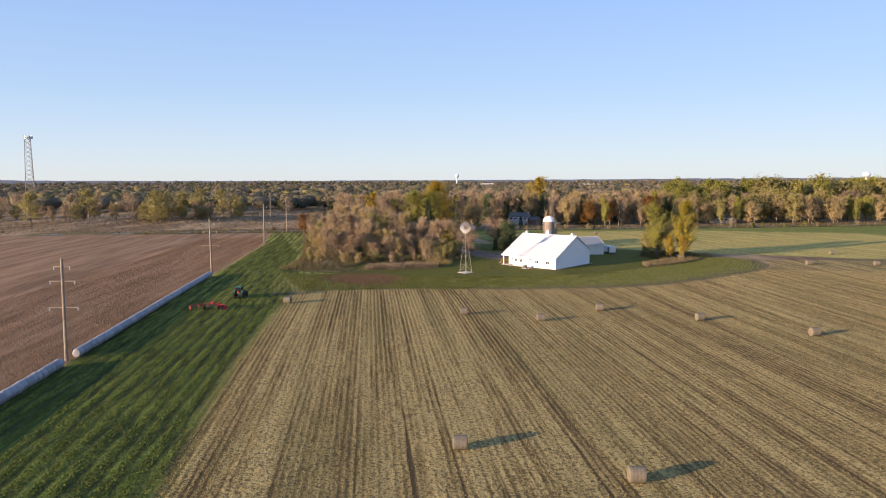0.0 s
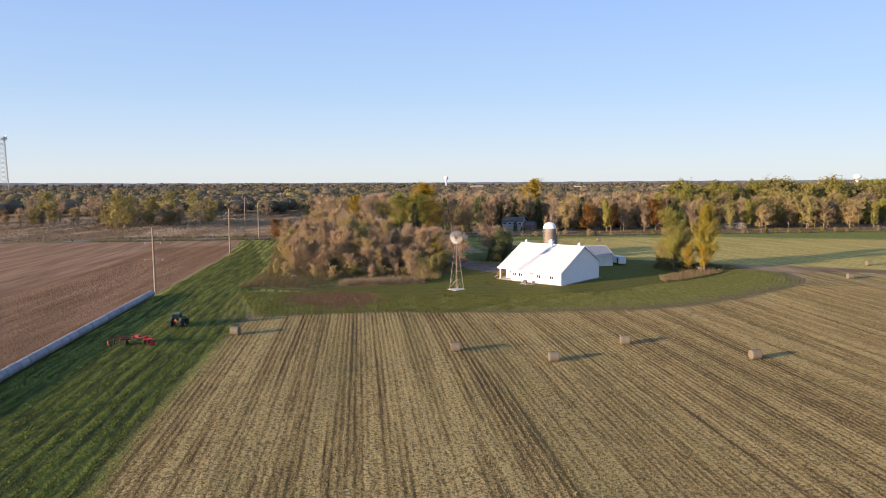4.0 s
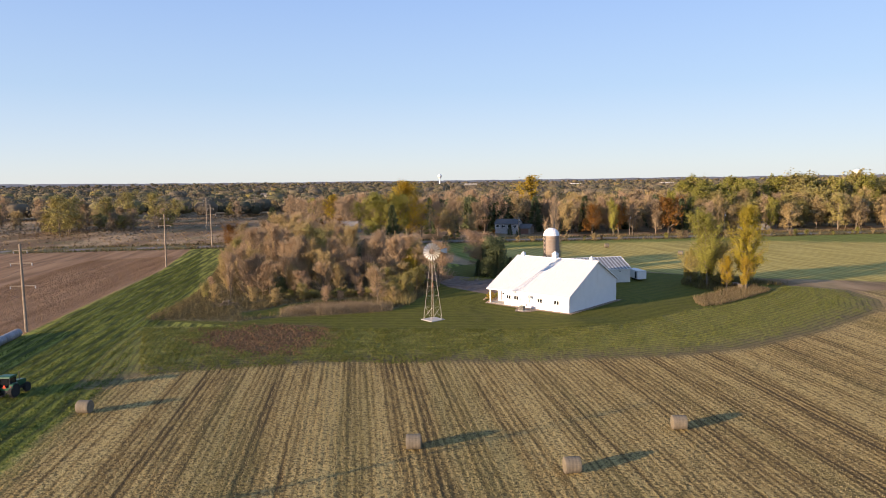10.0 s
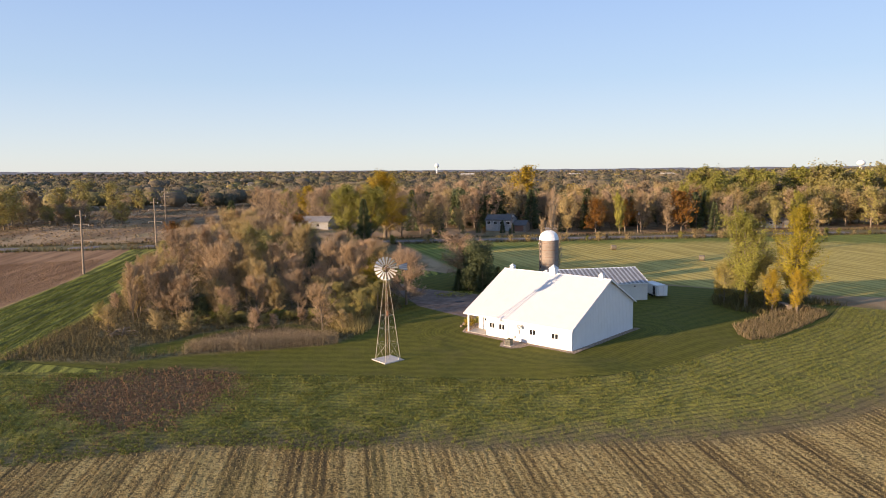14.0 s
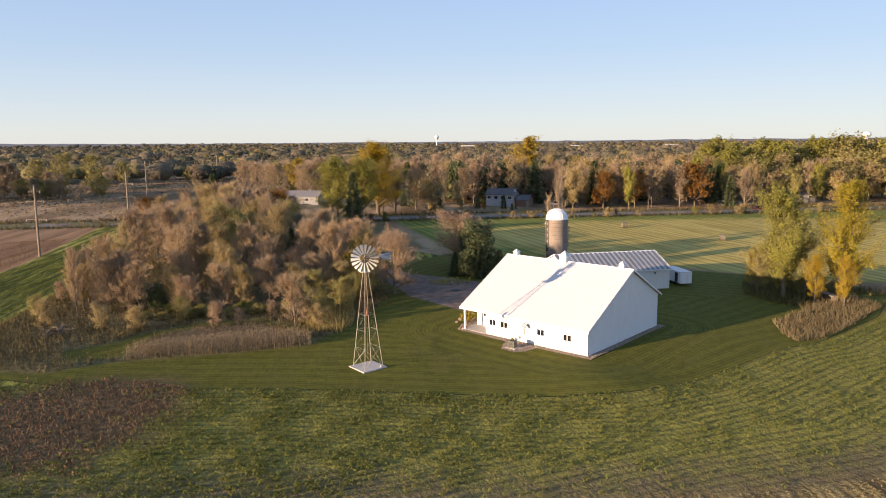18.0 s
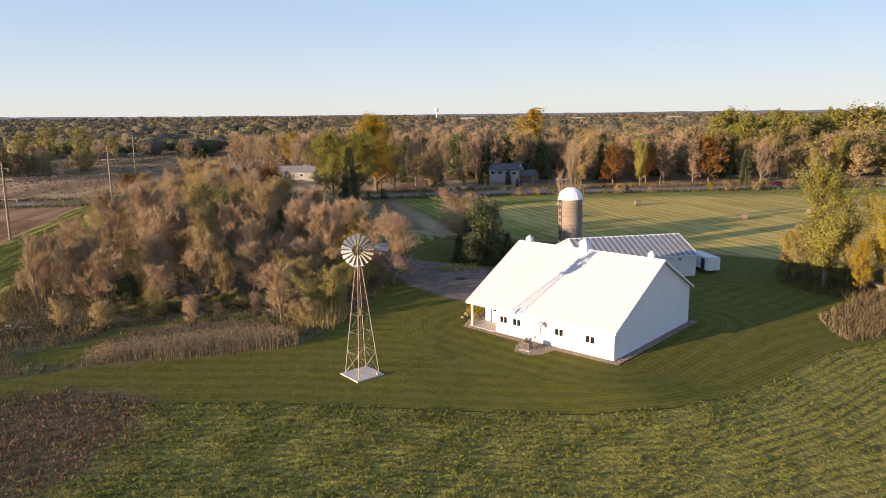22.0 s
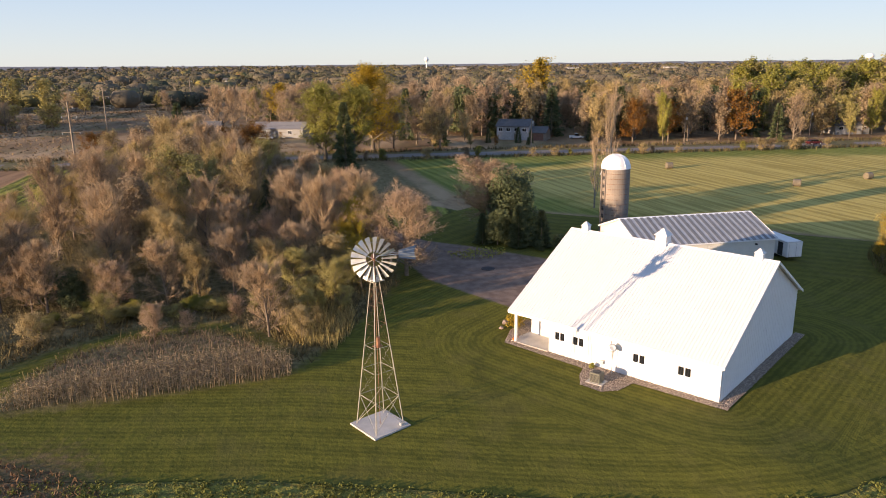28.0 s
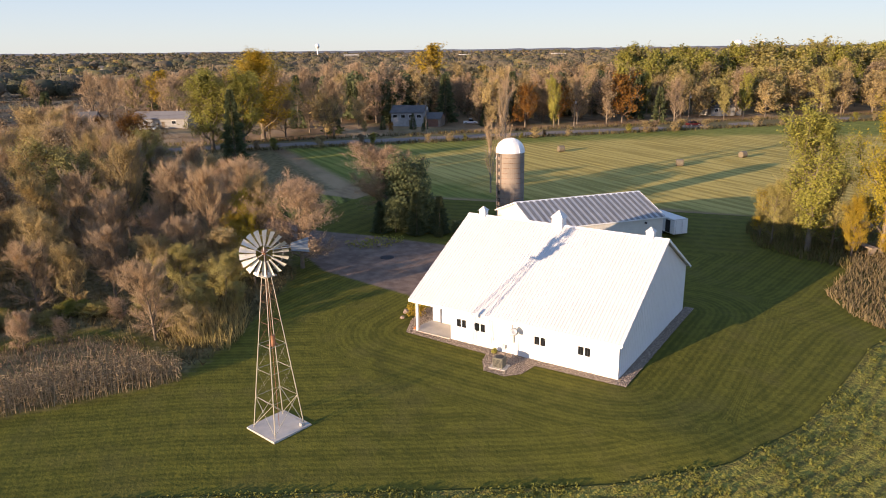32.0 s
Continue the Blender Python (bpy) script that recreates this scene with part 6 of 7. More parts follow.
    q[:, :, 2] = np.abs(q[:, :, 2]) + 0.15
    q /= np.linalg.norm(q, axis=2, keepdims=True)
    C = on_ground(P)[:, None, :] + q * size[:, None, None] * [0.19, 0.19, 0.26]
    mound = clumps(rng, C.reshape(-1, 3), rng.uniform(0.11, 0.20, n * k) * np.repeat(size, k), 0, q.reshape(-1, 3), 0.5)
    stuff("cover_crop", [mound], L_COVER, "leafy green cover crop growing beyond the lawn edge", "crop")
    P = scatter(rng, [(-47, -60), (-41, -44), (-29, -38), (-21, -37), (-13, -47), (-13, -56), (-17, -63), (-27, -66), (-38, -66)], 20)
    P = P[rng.random(len(P)) < np.clip(0.5 + (inside(PATCH, P[:, 0], P[:, 1]) + 3 * np.sin(P[:, 0] * 0.7) * np.sin(P[:, 1] * 0.9 + P[:, 0] * 0.4)) / 7, 0, 0.8)]
    stuff("dead_weeds", [upright(rng, P, (0.15, 0.4), (0.06, 0.16), 0.6)], leaves("dead_weed", [(0, (0.095, 0.055, 0.032)), (0.5, (0.16, 0.092, 0.052)), (1, (0.22, 0.14, 0.08))], 0.95, 0.1), "dead reddish brown weeds on a wet patch", "weeds")
    reeds = [(11.5, 31), (14.5, 25.5), (17.2, 23), (19.5, 27), (20.5, 38), (21, 52), (15, 57), (10, 53), (13, 44)]
    P = scatter(rng, reeds, 26)
    stuff("reed_bed", [upright(rng, P, (0.3, 0.9), (0.05, 0.12), 0.45)], L_REED, "dry tan reeds and grasses at the lawn corner", "reeds")
    rough = [(-1, 53), (2, 46), (8, 43), (13, 42), (12.5, 52), (14, 57), (22, 62), (10, 66), (-2, 60)]
    P = scatter(rng, rough, 10)
    stuff("rough_grass", [upright(rng, P, (0.5, 1.3), (0.06, 0.16), 0.35)], L_WEED, "rough brown grass under the poplars", "grass")
    rim = [(-57, -59), (-44, -47), (-43, -41), (-46, -36), (-40, -27), (-37.5, -19), (-31.2, -16), (-33.5, -10), (-37, -3), (-41.5, 6), (-46, 8), (-47, -4), (-50, -20), (-56, -34), (-70, -36), (-84, -27), (-120, 2), (-126, -2), (-84, -32), (-72, -42), (-64, -51)]
    P = patchy(rng, scatter(rng, rim, 11), 0.35, 0.75, 2.0)
    Q = patchy(rng, scatter(rng, rim, 9), 0.3, 0.4, 4.0)
    P, Q = [A[(inside(PATH_STRIP, A[:, 0], A[:, 1]) < 0) & (inside(GARDEN, A[:, 0], A[:, 1]) < 0)] for A in (P, Q)]
    stuff("weed_margin", [upright(rng, P, (0.3, 0.95), (0.05, 0.14), 0.55), lying(rng, Q, (0.06, 0.16), (0.2, 0.8), 0.0)], L_MARGIN, "tall weeds and goldenrod at the edge of the wood", "weeds")
    P = scatter(rng, [p for p in WOOD if p[0] < -36], 4.2)
    P = P[(inside(PATH_STRIP, P[:, 0], P[:, 1]) < 0) & (inside(GARDEN, P[:, 0], P[:, 1]) < 0)]
    stuff("undergrowth", [lying(rng, P, (0.10, 0.26), (0.1, 1.3), 0.0), upright(rng, P, (0.5, 1.6), (0.03, 0.08), 0.5)], L_UNDER, "tawny undergrowth beneath the bare trees", "undergrowth")
    corn = [(-42.1, -38.5), (-37.1, -30.5), (-30.6, -18.6), (-32.6, -17.6), (-35.3, -18.2), (-39.5, -25.5), (-43.6, -36)]
    d, n = np.array([0.48, 0.877]), np.array([0.877, -0.48])
    P = row_sites(rng, corn, 0.62, 0.10, 0.08, d, n)
    st = upright(rng, P, (1.4, 2.15), (0.022, 0.042), 0.10)
    lv = []
    for k in range(5):
        G = on_ground(P)
        G[:, 2] += rng.uniform(0.4, 1.8, len(P))
        dd = rng.normal(0, 1, (len(P), 3))
        dd[:, 2] = rng.uniform(-0.9, 0.5, len(P))
        dd /= np.linalg.norm(dd, axis=1, keepdims=True)
        lv.append(blades(rng, G, dd, rng.uniform(0.22, 0.5, len(P)), rng.uniform(0.03, 0.06, len(P))))
    stuff("corn_rows", [st] + lv, L_CORN, "dry standing sweet corn in short rows beside the lawn", "corn")
    P = row_sites(rng, GARDEN, 0.70, 0.16, 0.16, d, n)
    stuff("garden_stalks", [upright(rng, P, (0.35, 1.1), (0.025, 0.06), 0.5), lying(rng, P, (0.08, 0.22), (0.1, 0.6), 0.2)], leaves("dead_stalks", [(0, (0.12, 0.078, 0.05)), (0.5, (0.20, 0.135, 0.088)), (1, (0.31, 0.225, 0.155))], 0.95, 0.1), "reddish brown dead plants in a garden plot behind corn", "crop")
    P = scatter(rng, [(-40.5, -13), (-36, -14.6), (-31.8, -12.6), (-33.6, -9.4), (-38, -5), (-42, -6)], 26)
    stuff("golden_grass", [upright(rng, P, (0.7, 1.7), (0.04, 0.09), 0.3)], leaves("golden_grass", [(0, (0.16, 0.12, 0.045)), (0.5, (0.29, 0.225, 0.085)), (1, (0.42, 0.33, 0.14))], 0.9, 0.2), "tall golden dry grass at the corner of the wood", "grass")
    # rough grass tufts over the west meadow
    P = patchy(rng, scatter(rng, [(-160, 30), (-172, 14), (-262, -103), (-330, -198), (-470, -120), (-420, 120), (-300, 230), (-215, 160)], 0.4), 0.045, 0.45, 3.0)
    stuff("meadow_tufts", [upright(rng, P, (0.15, 0.5), (0.5, 1.4), 0.5)], leaves("meadow_grass", [(0, (0.09, 0.06, 0.034)), (0.5, (0.17, 0.115, 0.064)), (1, (0.25, 0.18, 0.10))], 0.95, 0.1), "rough tan and brown grass tufts in the west meadow", "grass")
    verge = []
    for off in (-8.0, 8.0):
        s = rng.uniform(-150, 330, 5200)
        o = off + rng.normal(0, 1.1, len(s))
        verge.append(upright(rng, np.column_stack([-120 + 0.6097 * s - 0.7926 * o, 84 + 0.7926 * s + 0.6097 * o]), (0.4, 1.2), (0.12, 0.3), 0.4))
    stuff("verge_weeds", verge, L_WEED, "dry weeds along the road verges", "weeds")


build_crops()


# ---- the garden corner by the porch ----
def small_bush(name, label, x, y, r, h, mat, seed, n=420):
    rng = np.random.default_rng(seed)
    p = rng.normal(0, 1, (n, 3))
    p /= np.linalg.norm(p, axis=1, keepdims=True)
    p *= rng.uniform(0.5, 1.05, (n, 1)) * (1 + 0.15 * np.sin(p[:, :1] * 5) * np.cos(p[:, 1:2] * 4))
    P = p * [r, r, h * 0.5] + [0, 0, h * 0.52]
    v, f = clumps(rng, P, rng.uniform(0.10, 0.22, n))
    t = thing(name, label, "bush", at=(x, y, ground(x, y)))
    part("leaves", raw_mesh("leaves", v, f, mat), None, t)
    stems = Shape()
    for i in range(7):
        a = i * 0.9
        stems.tube((0, 0, -0.05), (r * 0.5 * math.cos(a), r * 0.5 * math.sin(a), h * 0.6), 0.02, 0.008, 4)
    part("stems", stems, M_BARK, t)


small_bush("garden_bush", "yellow-leaved shrub in the stone bed by the porch", -21.9, 2.6, 1.0, 1.75, L_GOLD, 1, 700)
small_bush("garden_bush", "low olive shrub in the stone bed by the porch", -22.2, 5.4, 0.8, 1.0, L_OLIVE, 2)
small_bush("garden_bush", "green low shrub beside the drive", -23.2, 7.0, 0.9, 0.8, L_GRASS, 3)
small_bush("garden_bush", "small grey-green shrub against the barn wall", -11.1, -0.6, 0.28, 0.5, L_OLIVE, 4, 120)


def boulder(x, y, s, seed):
    bm = bmesh.new()
    bmesh.ops.create_icosphere(bm, subdivisions=2, radius=s)
    for v in bm.verts:
        v.co *= 0.82 + 0.3 * noise.noise(v.co * 1.6 / s + Vector((seed, 0, 0)))
        v.co.z *= 0.75
    me = bpy.data.meshes.new("boulder")
    bm.to_mesh(me)
    bm.free()
    me.materials.append(M_STONE)
    ob = new("boulder", me)
    ob.location = (x, y, ground(x, y) + s * 0.45)
    tagged(ob, "pinkish round field stone in the garden bed", "stone")


boulder(-23.4, 2.9, 0.42, 1)
boulder(-22.9, 1.6, 0.3, 2)
boulder(-40.2, 19.6, 0.4, 3)
boulder(-42.8, 18.2, 0.35, 4)


def pumpkin(x, y, z, r):
    p = thing("pumpkin", "orange pumpkin standing on the porch edge", "pumpkin", "pumpkins at the porch", at=(x, y, z))
    s = Shape()
    n, rings = 24, 8
    for j in range(rings + 1):
        a = math.pi * j / rings
        for i in range(n):
            t = 2 * math.pi * i / n
            q = r * math.sin(a) * (1 - 0.08 * (0.5 + 0.5 * math.cos(8 * t))) + 0.003
            s.v.append((q * math.cos(t), q * math.sin(t), r * 0.78 * (1 - math.cos(a))))
    for j in range(rings):
        for i in range(n):
            s.f.append((j * n + i, j * n + (i + 1) % n, (j + 1) * n + (i + 1) % n, (j + 1) * n + i))
    part("flesh", s, M_ORANGE, p, smooth=True)
    part("stalk", Shape().tube((0, 0, r * 1.5), (0.03, 0.02, r * 1.85), 0.03, 0.02, 6), M_BARK, p)


for x, y, r in ((-20.15, 0.45, 0.2), (-20.1, 0.05, 0.17), (-20.12, -0.12, 0.13)):
    pumpkin(x, y, 0.06, r)

def gravel_bed():
    """River stones laid round the barn, a little above the lawn."""
    rng = np.random.default_rng(19)
    g = Graph("gravel_soil")
    n1 = g.noise(9.0, 4)
    g.bump(n1, 0.04)
    bed = Shape()
    for ring in ([(0.9, 19.2), (1.0, -0.95), (0.02, -0.02), (0.02, 19.2)], [(1.0, -0.95), (-6.9, -1.05), (-7.0, -0.02), (0.02, -0.02)],
                 [(-6.9, -1.05), (-7.2, -3.0), (-8.2, -4.1), (-10.2, -4.0), (-11.2, -2.6), (-11.7, -1.15), (-11.7, -0.02), (-7.0, -0.02)],
                 [(-11.7, -1.15), (-20.6, -0.95), (-20.1, -0.12), (-11.7, -0.02)], [(-20.6, -0.95), (-21.8, 1.5), (-22.6, 5), (-20.5, 6.5), (-20.12, 3), (-20.1, -0.12)]):
        bed.face(*[(x, y, ground(x, y) + 0.045) for x, y in ring])
    tagged(new("gravel_bed", bed.mesh("gravel_bed", g.done(g.mix(g.step(n1, 0.3, 0.7), (0.17, 0.13, 0.10), (0.30, 0.24, 0.19)), 0.95, 0, 0.1))), "brown river-stone bed along the barn walls", "gravel", kind="structure")
    P = scatter(rng, GRAVEL, 55)
    P = P[(P[:, 0] > -0.02) | (P[:, 1] < -0.02) | (P[:, 0] < -20.15)]
    n = len(P)
    C = on_ground(P) + [0, 0, 0.06]
    s = rng.uniform(0.04, 0.10, (n, 3)) * [1, 1, 0.7]
    O = np.array([(1, 0, 0), (0, 1, 0), (-1, 0, 0), (0, -1, 0), (0, 0, 1), (0, 0, -1)], float)
    V = (C[:, None, :] + O[None] * s[:, None, :]).reshape(-1, 3)
    T = np.array([(0, 1, 4), (1, 2, 4), (2, 3, 4), (3, 0, 4), (1, 0, 5), (2, 1, 5), (3, 2, 5), (0, 3, 5)])
    F = (T[None] + 6 * np.arange(n)[:, None, None]).reshape(-1, 3)
    mat = leaves("river_stones", [(0, (0.22, 0.17, 0.13)), (0.5, (0.36, 0.285, 0.225)), (1, (0.50, 0.42, 0.35))], 0.8, 0.0)
    tagged(new("river_stones", raw_mesh("river_stones", V, F, mat)), "loose rounded river stones in the barn bed", "stones", kind="stuff")


gravel_bed()

island = [(-44.5, 17.5), (-43, 16.8), (-40.5, 17.6), (-38.8, 20), (-38.4, 23), (-40, 24.5), (-43, 22)]
rngi = np.random.default_rng(5)
stuff("island_planting", [lying(rngi, scatter(rngi, island, 16), (0.15, 0.35), (0.05, 0.6), 0.1)], L_OLIVE, "low dark planting on an island in the drive", "planting")
well = thing("drain_cover", "round dark iron cover set in the drive", "cover", at=(-36.4, 16.4, ground(-36.4, 16.4)))
part("lid", Shape().lathe([(0.05, 0.0), (0.75, 0.0), (0.78, 0.03), (0.7, 0.05), (0.05, 0.06)], 20), M_DARK, well)
part("collar", Shape().lathe([(0.80, -0.05), (0.9, -0.05), (0.9, 0.02), (0.80, 0.04)], 20), M_DARK, well)
bench = thing("timber_stack", "weathered timbers lying beyond the reeds", "timber", at=(13.6, 51, ground(13.6, 51)), rz=-45)
for i in range(3):
    part("timber", Shape().box(-1.8, -0.5 + i * 0.35, 0.9, 1.8, -0.25 + i * 0.35, 1.08), M_POLE, bench)
for e in (-1.4, 1.4):
    part("post", Shape().box(e - 0.08, -0.5, -0.1, e + 0.08, 0.5, 0.898), M_POLE, bench)


def log_pile():
    rng = random.Random(9)
    p = thing("brush_pile", "heap of grey branches and logs at the wood's edge", "brush pile", at=(-59, -40.5, ground(-59, -40.5)))
    for i in range(26):
        a, r = rng.uniform(0, 6.28), rng.uniform(0, 2.6)
        c = Vector((r * math.cos(a), r * math.sin(a) * 0.7, max(0.05, 1.3 - r * 0.45) * rng.uniform(0.1, 1)))
        d = Vector((rng.uniform(-1, 1), rng.uniform(-1, 1), rng.uniform(-0.2, 0.25))).normalized() * rng.uniform(0.8, 2.0)
        part("log", Shape().tube(c - d, c + d, rng.uniform(0.05, 0.14), rng.uniform(0.03, 0.09), 6), M_BARK if i % 3 else M_POLE, p)


log_pile()


# ---- houses, vehicles and far landmarks ----
def house(label, x, y, rz, w, d, h, rise, wall, roof, wins=3, garage=0.0):
    t = thing("house", label, "house", at=(x, y, ground(x, y)), rz=rz)
    part("wall", Shape().prism([(-d / 2, -0.5), (d / 2, -0.5), (d / 2, h), (0, h + rise - 0.1), (-d / 2, h)], lambda p, q: (-w / 2, p, q), lambda p, q: (w / 2, p, q)), wall, t)
    for sg in (-1, 1):
        e = d / 2 + 0.45
        z = h - rise * 0.45 / (d / 2)
        part("roof", Shape().prism([(sg * e, z), (0, h + rise), (0, h + rise + 0.18), (sg * e, z + 0.18)], lambda p, q: (-w / 2 - 0.35, p, q), lambda p, q: (w / 2 + 0.35, p, q)), roof, t)
    part("chimney", Shape().box(w * 0.2, 0.5, h + rise * 0.5, w * 0.2 + 0.6, 1.1, h + rise + 0.7), M_STAVE, t)
    for i in range(wins):
        a = -w / 2 + w * (i + 0.5) / wins
        fr = part("window", Shape().box(a - 0.75, -d / 2 - 0.06, h - 1.75, a + 0.75, -d / 2 - 0.002, h - 0.55), M_TRIM, t)
        part("pane", Shape().box(a - 0.65, -d / 2 - 0.075, h - 1.65, a - 0.03, -d / 2 - 0.062, h - 0.65), M_GLASS, fr)
        part("pane", Shape().box(a + 0.03, -d / 2 - 0.075, h - 1.65, a + 0.65, -d / 2 - 0.062, h - 0.65), M_GLASS, fr)
    part("door", Shape().box(0.6, -d / 2 - 0.05, 0.0, 1.6, -d / 2 - 0.002, 2.05), M_BARK, t)
    if garage:
        g0, g1 = w / 2 + 0.01, w / 2 + garage
        part("garage", Shape().prism([(-d * 0.45, -0.5), (d * 0.45, -0.5), (d * 0.45, 2.5), (0, 3.9), (-d * 0.45, 2.5)], lambda p, q: (g0, p, q), lambda p, q: (g1, p, q)), M_STAVE, t)
        for sg in (-1, 1):
            part("roof", Shape().prism([(sg * (d * 0.45 + 0.4), 2.3), (0, 4.0), (0, 4.15), (sg * (d * 0.45 + 0.4), 2.45)], lambda p, q: (g0 + 0.36, p, q), lambda p, q: (g1 + 0.3, p, q)), roof, t)
        part("garage_door", Shape().box(g0 + 0.8, -d * 0.45 - 0.06, 0.0, g1 - 0.7, -d * 0.45 - 0.002, 2.2), M_STAVE2, t)
    return t


M_STAVE2 = plain("brown_door_paint", (0.20, 0.10, 0.07), 0.6, 0, 0.15)
house("two-storey house with pale siding and brown garage across the road", -121.5, 138.0, 22, 10.5, 8.5, 4.4, 1.8, plain("grey_siding", (0.33, 0.325, 0.32), 0.7), M_ASPHALT_ROOF, 4, 5.5)
house("long low white building with a grey roof", -184.5, 91.5, 31, 18, 9.0, 3.0, 1.8, M_SIDING, plain("grey_shingles", (0.20, 0.19, 0.185), 0.9), 2)
house("small pale house with a gabled roof", -199, 72.5, 40, 9, 7.5, 3.0, 2.4, M_SIDING, M_ASPHALT_ROOF, 2)
house("pale house among trees beyond the road", -45, 226, 45, 12, 8, 3.2, 2.0, M_SIDING, M_ASPHALT_ROOF, 3)


def car(label, x, y, rz, paint, pickup=False):
    c = thing("pickup_truck" if pickup else "car", label, "truck" if pickup else "car", at=(x, y, ground(x, y)), rz=rz)
    low = [(-2.3, 0.35), (2.3, 0.35), (2.35, 0.75), (1.2, 0.98), (-2.3, 1.0)]
    body = part("body", Shape().prism(low, lambda p, q: (p, -0.88, q), lambda p, q: (p, 0.88, q)), paint, c)
    top = [(-0.6, 1.0), (1.1, 0.98), (0.55, 1.65), (-0.5, 1.68)] if pickup else [(-2.0, 1.0), (1.2, 0.98), (0.5, 1.45), (-1.4, 1.48)]
    part("cabin", Shape().prism(top, lambda p, q: (p, -0.75, q), lambda p, q: (p, 0.75, q)), M_GLASS, c)
    part("roof", Shape().box(top[3][0] + 0.05, -0.72, top[3][1] - 0.02, top[2][0] - 0.05, 0.72, top[3][1] + 0.04), paint, c)
    for e in (-1.45, 1.45):
        for sg in (-1, 1):
            m = pose(e, sg * 0.82, 0.34, 90, 0, 0)
            w = part("wheel", Shape().lathe([(0.1, -0.1), (0.3, -0.1), (0.34, -0.06), (0.34, 0.06), (0.3, 0.1), (0.1, 0.1)], 14, m), M_RUBBER, c)
            part("rim", Shape().lathe([(0.02, -0.11), (0.2, -0.105), (0.2, 0.105), (0.02, 0.11)], 10, m), M_GALV, w)
    for sg in (-1, 1):
        part("headlight", Shape().box(2.3, sg * 0.65 - 0.12, 0.62, 2.37, sg * 0.65 + 0.12, 0.74), M_TRIM, body)


car("white pickup truck parked in a driveway", -106.5, 151, 30, M_WHITE, True)
car("dark car parked in a driveway", -103, 155, 40, M_DARK)
car("white car parked before the long building", -180.5, 82, 40, M_WHITE)
car("dark blue car parked before the long building", -184, 80, 40, plain("dark_blue_paint", (0.02, 0.03, 0.07), 0.3))
car("dark red car on the road", -43.5, 184.5, 52, plain("dark_red_paint", (0.07, 0.012, 0.012), 0.3))


def suburb():
    """Scattered pale houses far to the west."""
    r = random.Random(77)
    for i in range(46):
        d, a = r.uniform(620, 1500), r.uniform(-0.62, -0.10)
        x, y = 60 - 0.69 * d + 0.72 * d * a, -90 + 0.72 * d + 0.69 * d * a
        t = thing("house", "far small house with a pale gable", "house", "far houses", at=(x, y, ground(x, y)), rz=r.uniform(0, 180))
        w, dd = r.uniform(10, 15), r.uniform(8, 10)
        part("wall", Shape().prism([(-dd / 2, 0), (dd / 2, 0), (dd / 2, 3.4), (0, 6.2), (-dd / 2, 3.4)], lambda p, q: (-w / 2, p, q), lambda p, q: (w / 2, p, q)), M_SIDING, t)
        for sg in (-1, 1):
            part("roof", Shape().prism([(sg * (dd / 2 + 0.4), 3.1), (0, 6.3), (0, 6.5), (sg * (dd / 2 + 0.4), 3.3)], lambda p, q: (-w / 2 - 0.3, p, q), lambda p, q: (w / 2 + 0.3, p, q)), M_ASPHALT_ROOF, t)
    for d, a, w in ((1500, 0.12, 26), (1700, 0.2, 20), (1900, 0.05, 34), (1600, 0.33, 22)):
        x, y = 60 - 0.69 * d + 0.72 * d * a, -90 + 0.72 * d + 0.69 * d * a
        t = thing("warehouse", "far pale flat-roofed warehouse", "warehouse", at=(x, y, ground(x, y)), rz=44)
        part("wall", Shape().box(-w / 2, -15, 0, w / 2, 15, 9), M_SIDING, t)
        part("roof", Shape().box(-w / 2 - 0.5, -15.5, 9.01, w / 2 + 0.5, 15.5, 9.7), M_TRIM, t)


suburb()


def water_tower(label, x, y, h, r, flat=1.0):
    t = thing("water_tower", label, "water tower", "far water towers", at=(x, y, ground(x, y)))
    part("stem", Shape().lathe([(r * 0.55, 0), (r * 0.26, h * 0.12), (r * 0.22, h - r * 1.6), (r * 0.45, h - r * 0.9)], 20), M_DOME, t)
    part("tank", Shape().lathe([(r * math.cos(a) + 0.05, h + flat * r * math.sin(a)) for a in np.linspace(-1.4, 1.5, 14)], 28), M_DOME, t, smooth=True)


water_tower("far white ball-shaped water tower", -1792, 1872, 33, 8.0)
water_tower("far broad white water tower", -488, 2342, 27, 12.0, 0.7)
water_tower("far small white water tower", -560, 3136, 30, 8.0, 0.8)


M_DARKGALV = plain("dull_steel", (0.20, 0.20, 0.21), 0.6, 0.2, 0.1)


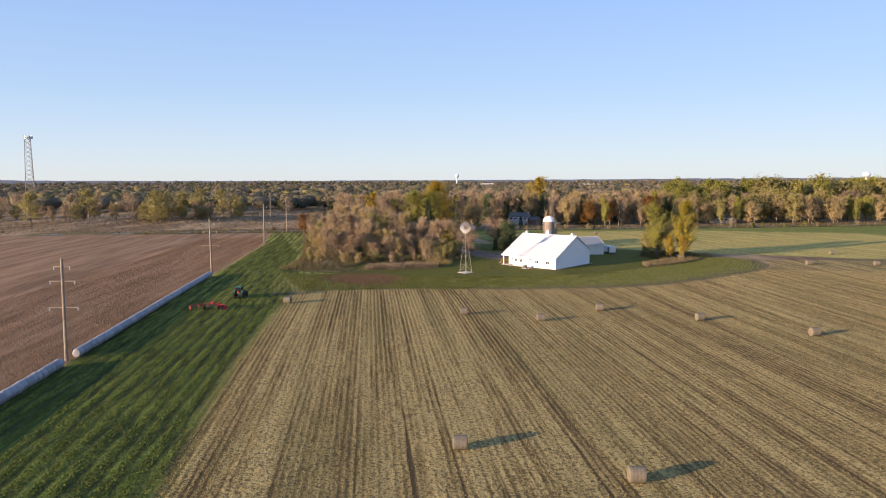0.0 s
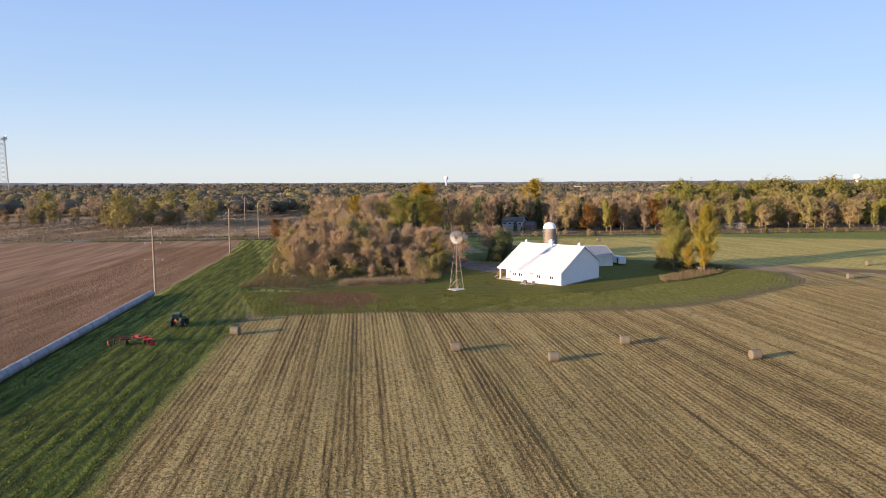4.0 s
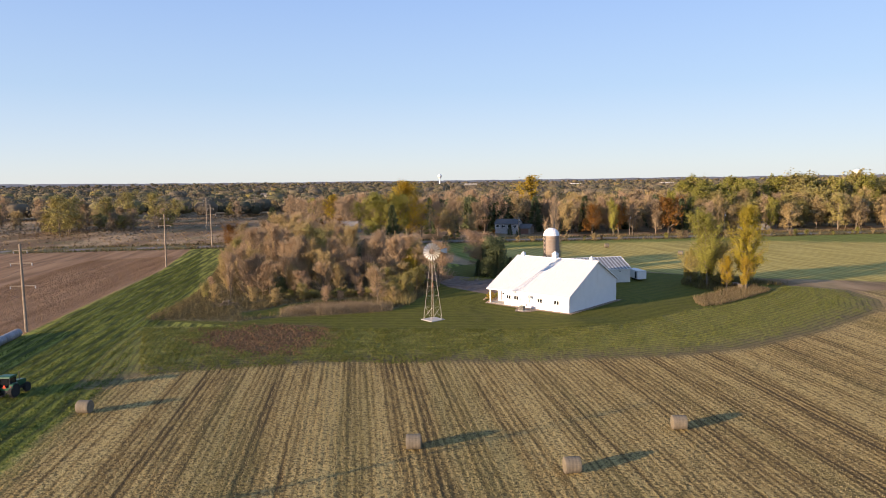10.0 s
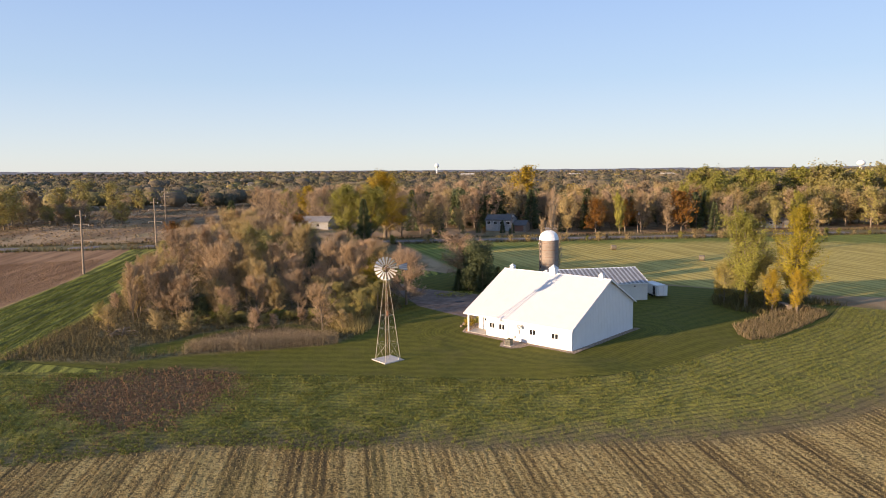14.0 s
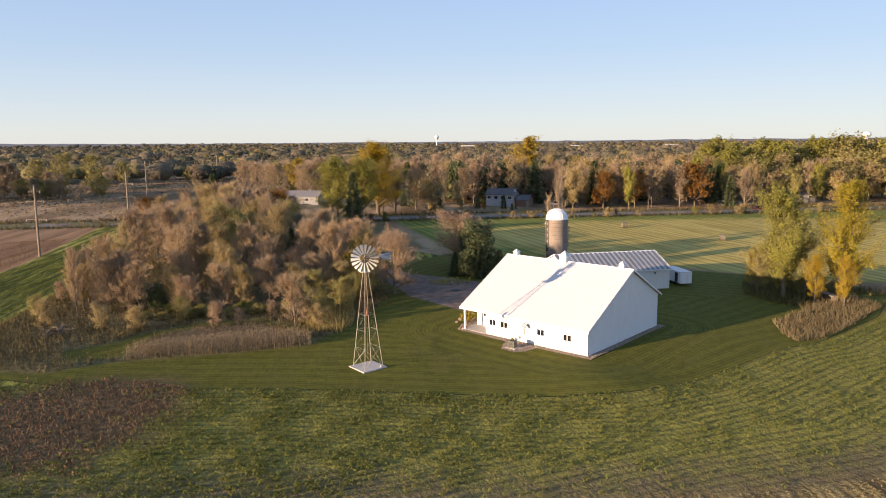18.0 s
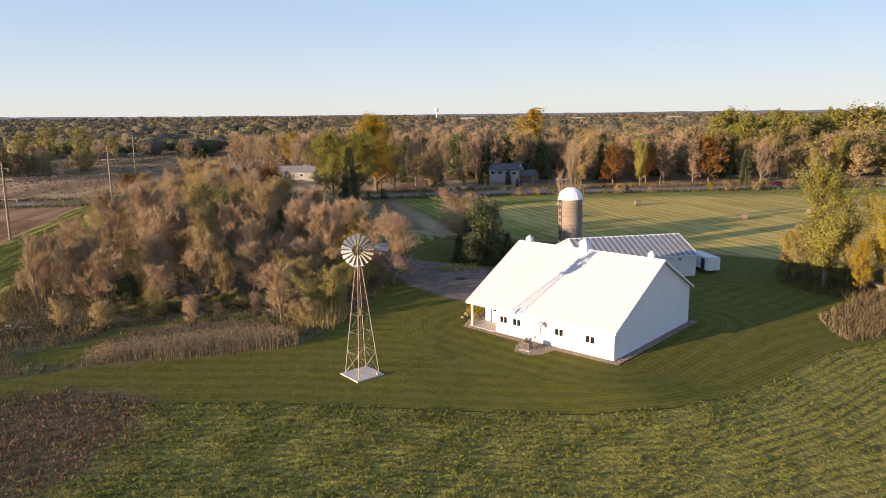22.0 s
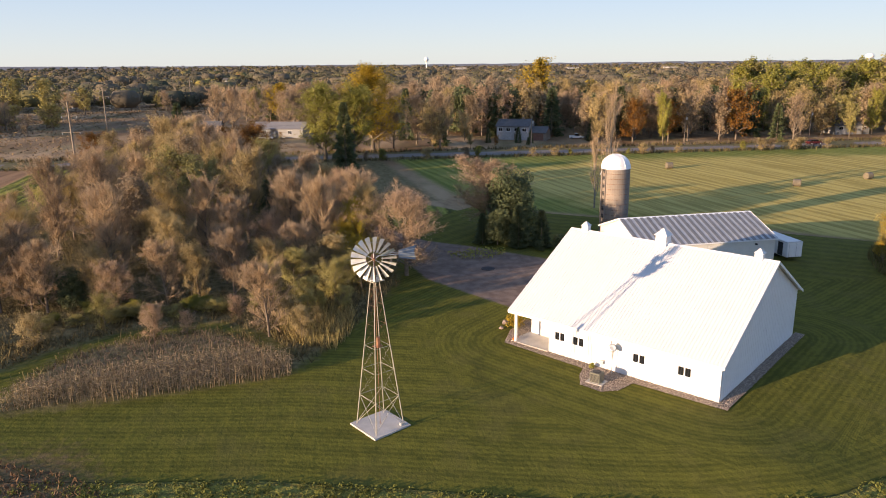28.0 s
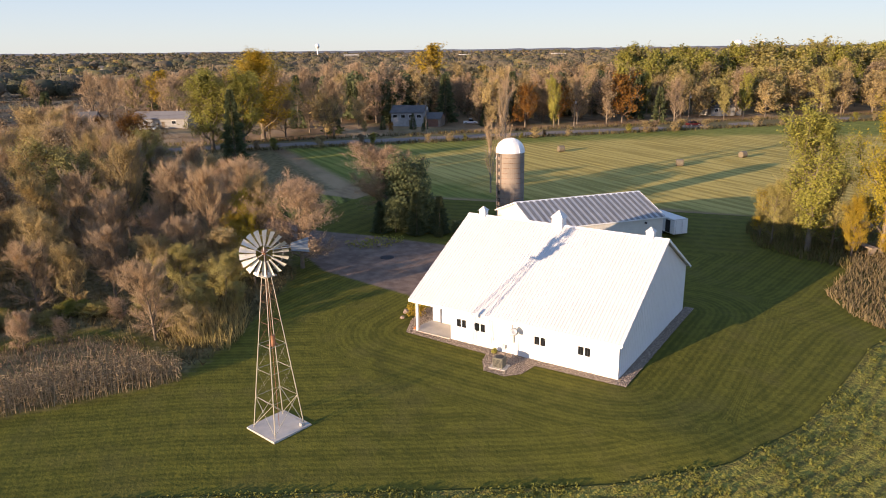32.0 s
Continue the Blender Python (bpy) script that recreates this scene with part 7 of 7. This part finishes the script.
def lattice_tower():
    x, y = -1223.5, 208.7
    t = thing("lattice_tower", "tall grey lattice radio tower with antennas on top", "radio tower", at=(x, y, ground(x, y)))
    H, b0, b1 = 99, 9.0, 5.5
    feet = [(math.cos(a), math.sin(a)) for a in (0.3, 2.39, 4.49)]

    def at(k, z):
        r = b0 + (b1 - b0) * z / H
        return Vector((feet[k][0] * r, feet[k][1] * r, z))

    for k in range(3):
        part("leg", Shape().tube(at(k, 0), at(k, H), 0.65, 0.55, 6), M_DARKGALV, t)
    n = 13
    for i in range(n):
        z0, z1 = H * i / n, H * (i + 1) / n
        for k in range(3):
            part("brace", Shape().tube(at(k, z0), at((k + 1) % 3, z1), 0.4, n=4).tube(at((k + 1) % 3, z0), at(k, z1), 0.3, n=4), M_DARKGALV, t)
    for i in range(12):
        a = i * math.pi / 6
        part("antenna", Shape().box(-0.5, -0.3, H - 5, 0.5, 0.3, H + 1, pose(6.4 * math.cos(a), 6.4 * math.sin(a), 0, 0, 0, math.degrees(a))), M_GALV, t)
    part("ring", Shape().lathe([(6.0, H - 3.2), (6.4, H - 3.2), (6.4, H - 2.6), (6.0, H - 2.6)], 20), M_GALV, t)


lattice_tower()


def skyline():
    """Low wooded rises that close the view, higher to the east."""
    rng = np.random.default_rng(3)
    mat = plain("far_rise", (0.19, 0.18, 0.175), 0.95, 0, 0.2, 0.004, 0.03)
    V, F = [], []
    n = 260
    for i in range(n):
        a = math.radians(-95 + 190 * i / (n - 1))
        fwd, lat = math.cos(a), math.sin(a)
        dx, dy = -0.69 * fwd + 0.72 * lat, 0.72 * fwd + 0.69 * lat
        top = 11.0 + min(26.0, 5.0 * math.exp(-math.degrees(a) / 20)) + rng.uniform(-2.2, 2.2)
        for d, z in ((4000, -5), (4250, top * 0.8), (4450, top)):
            V.append((40 + dx * d, -60 + dy * d, z))
    for i in range(n - 1):
        for j in range(2):
            F.append((3 * i + j, 3 * i + 3 + j, 3 * i + 4 + j, 3 * i + 1 + j))
    tagged(new("backdrop", raw_mesh("backdrop", V, F, mat, True)), "low far wooded rises on the skyline", "hills", kind="structure")


skyline()
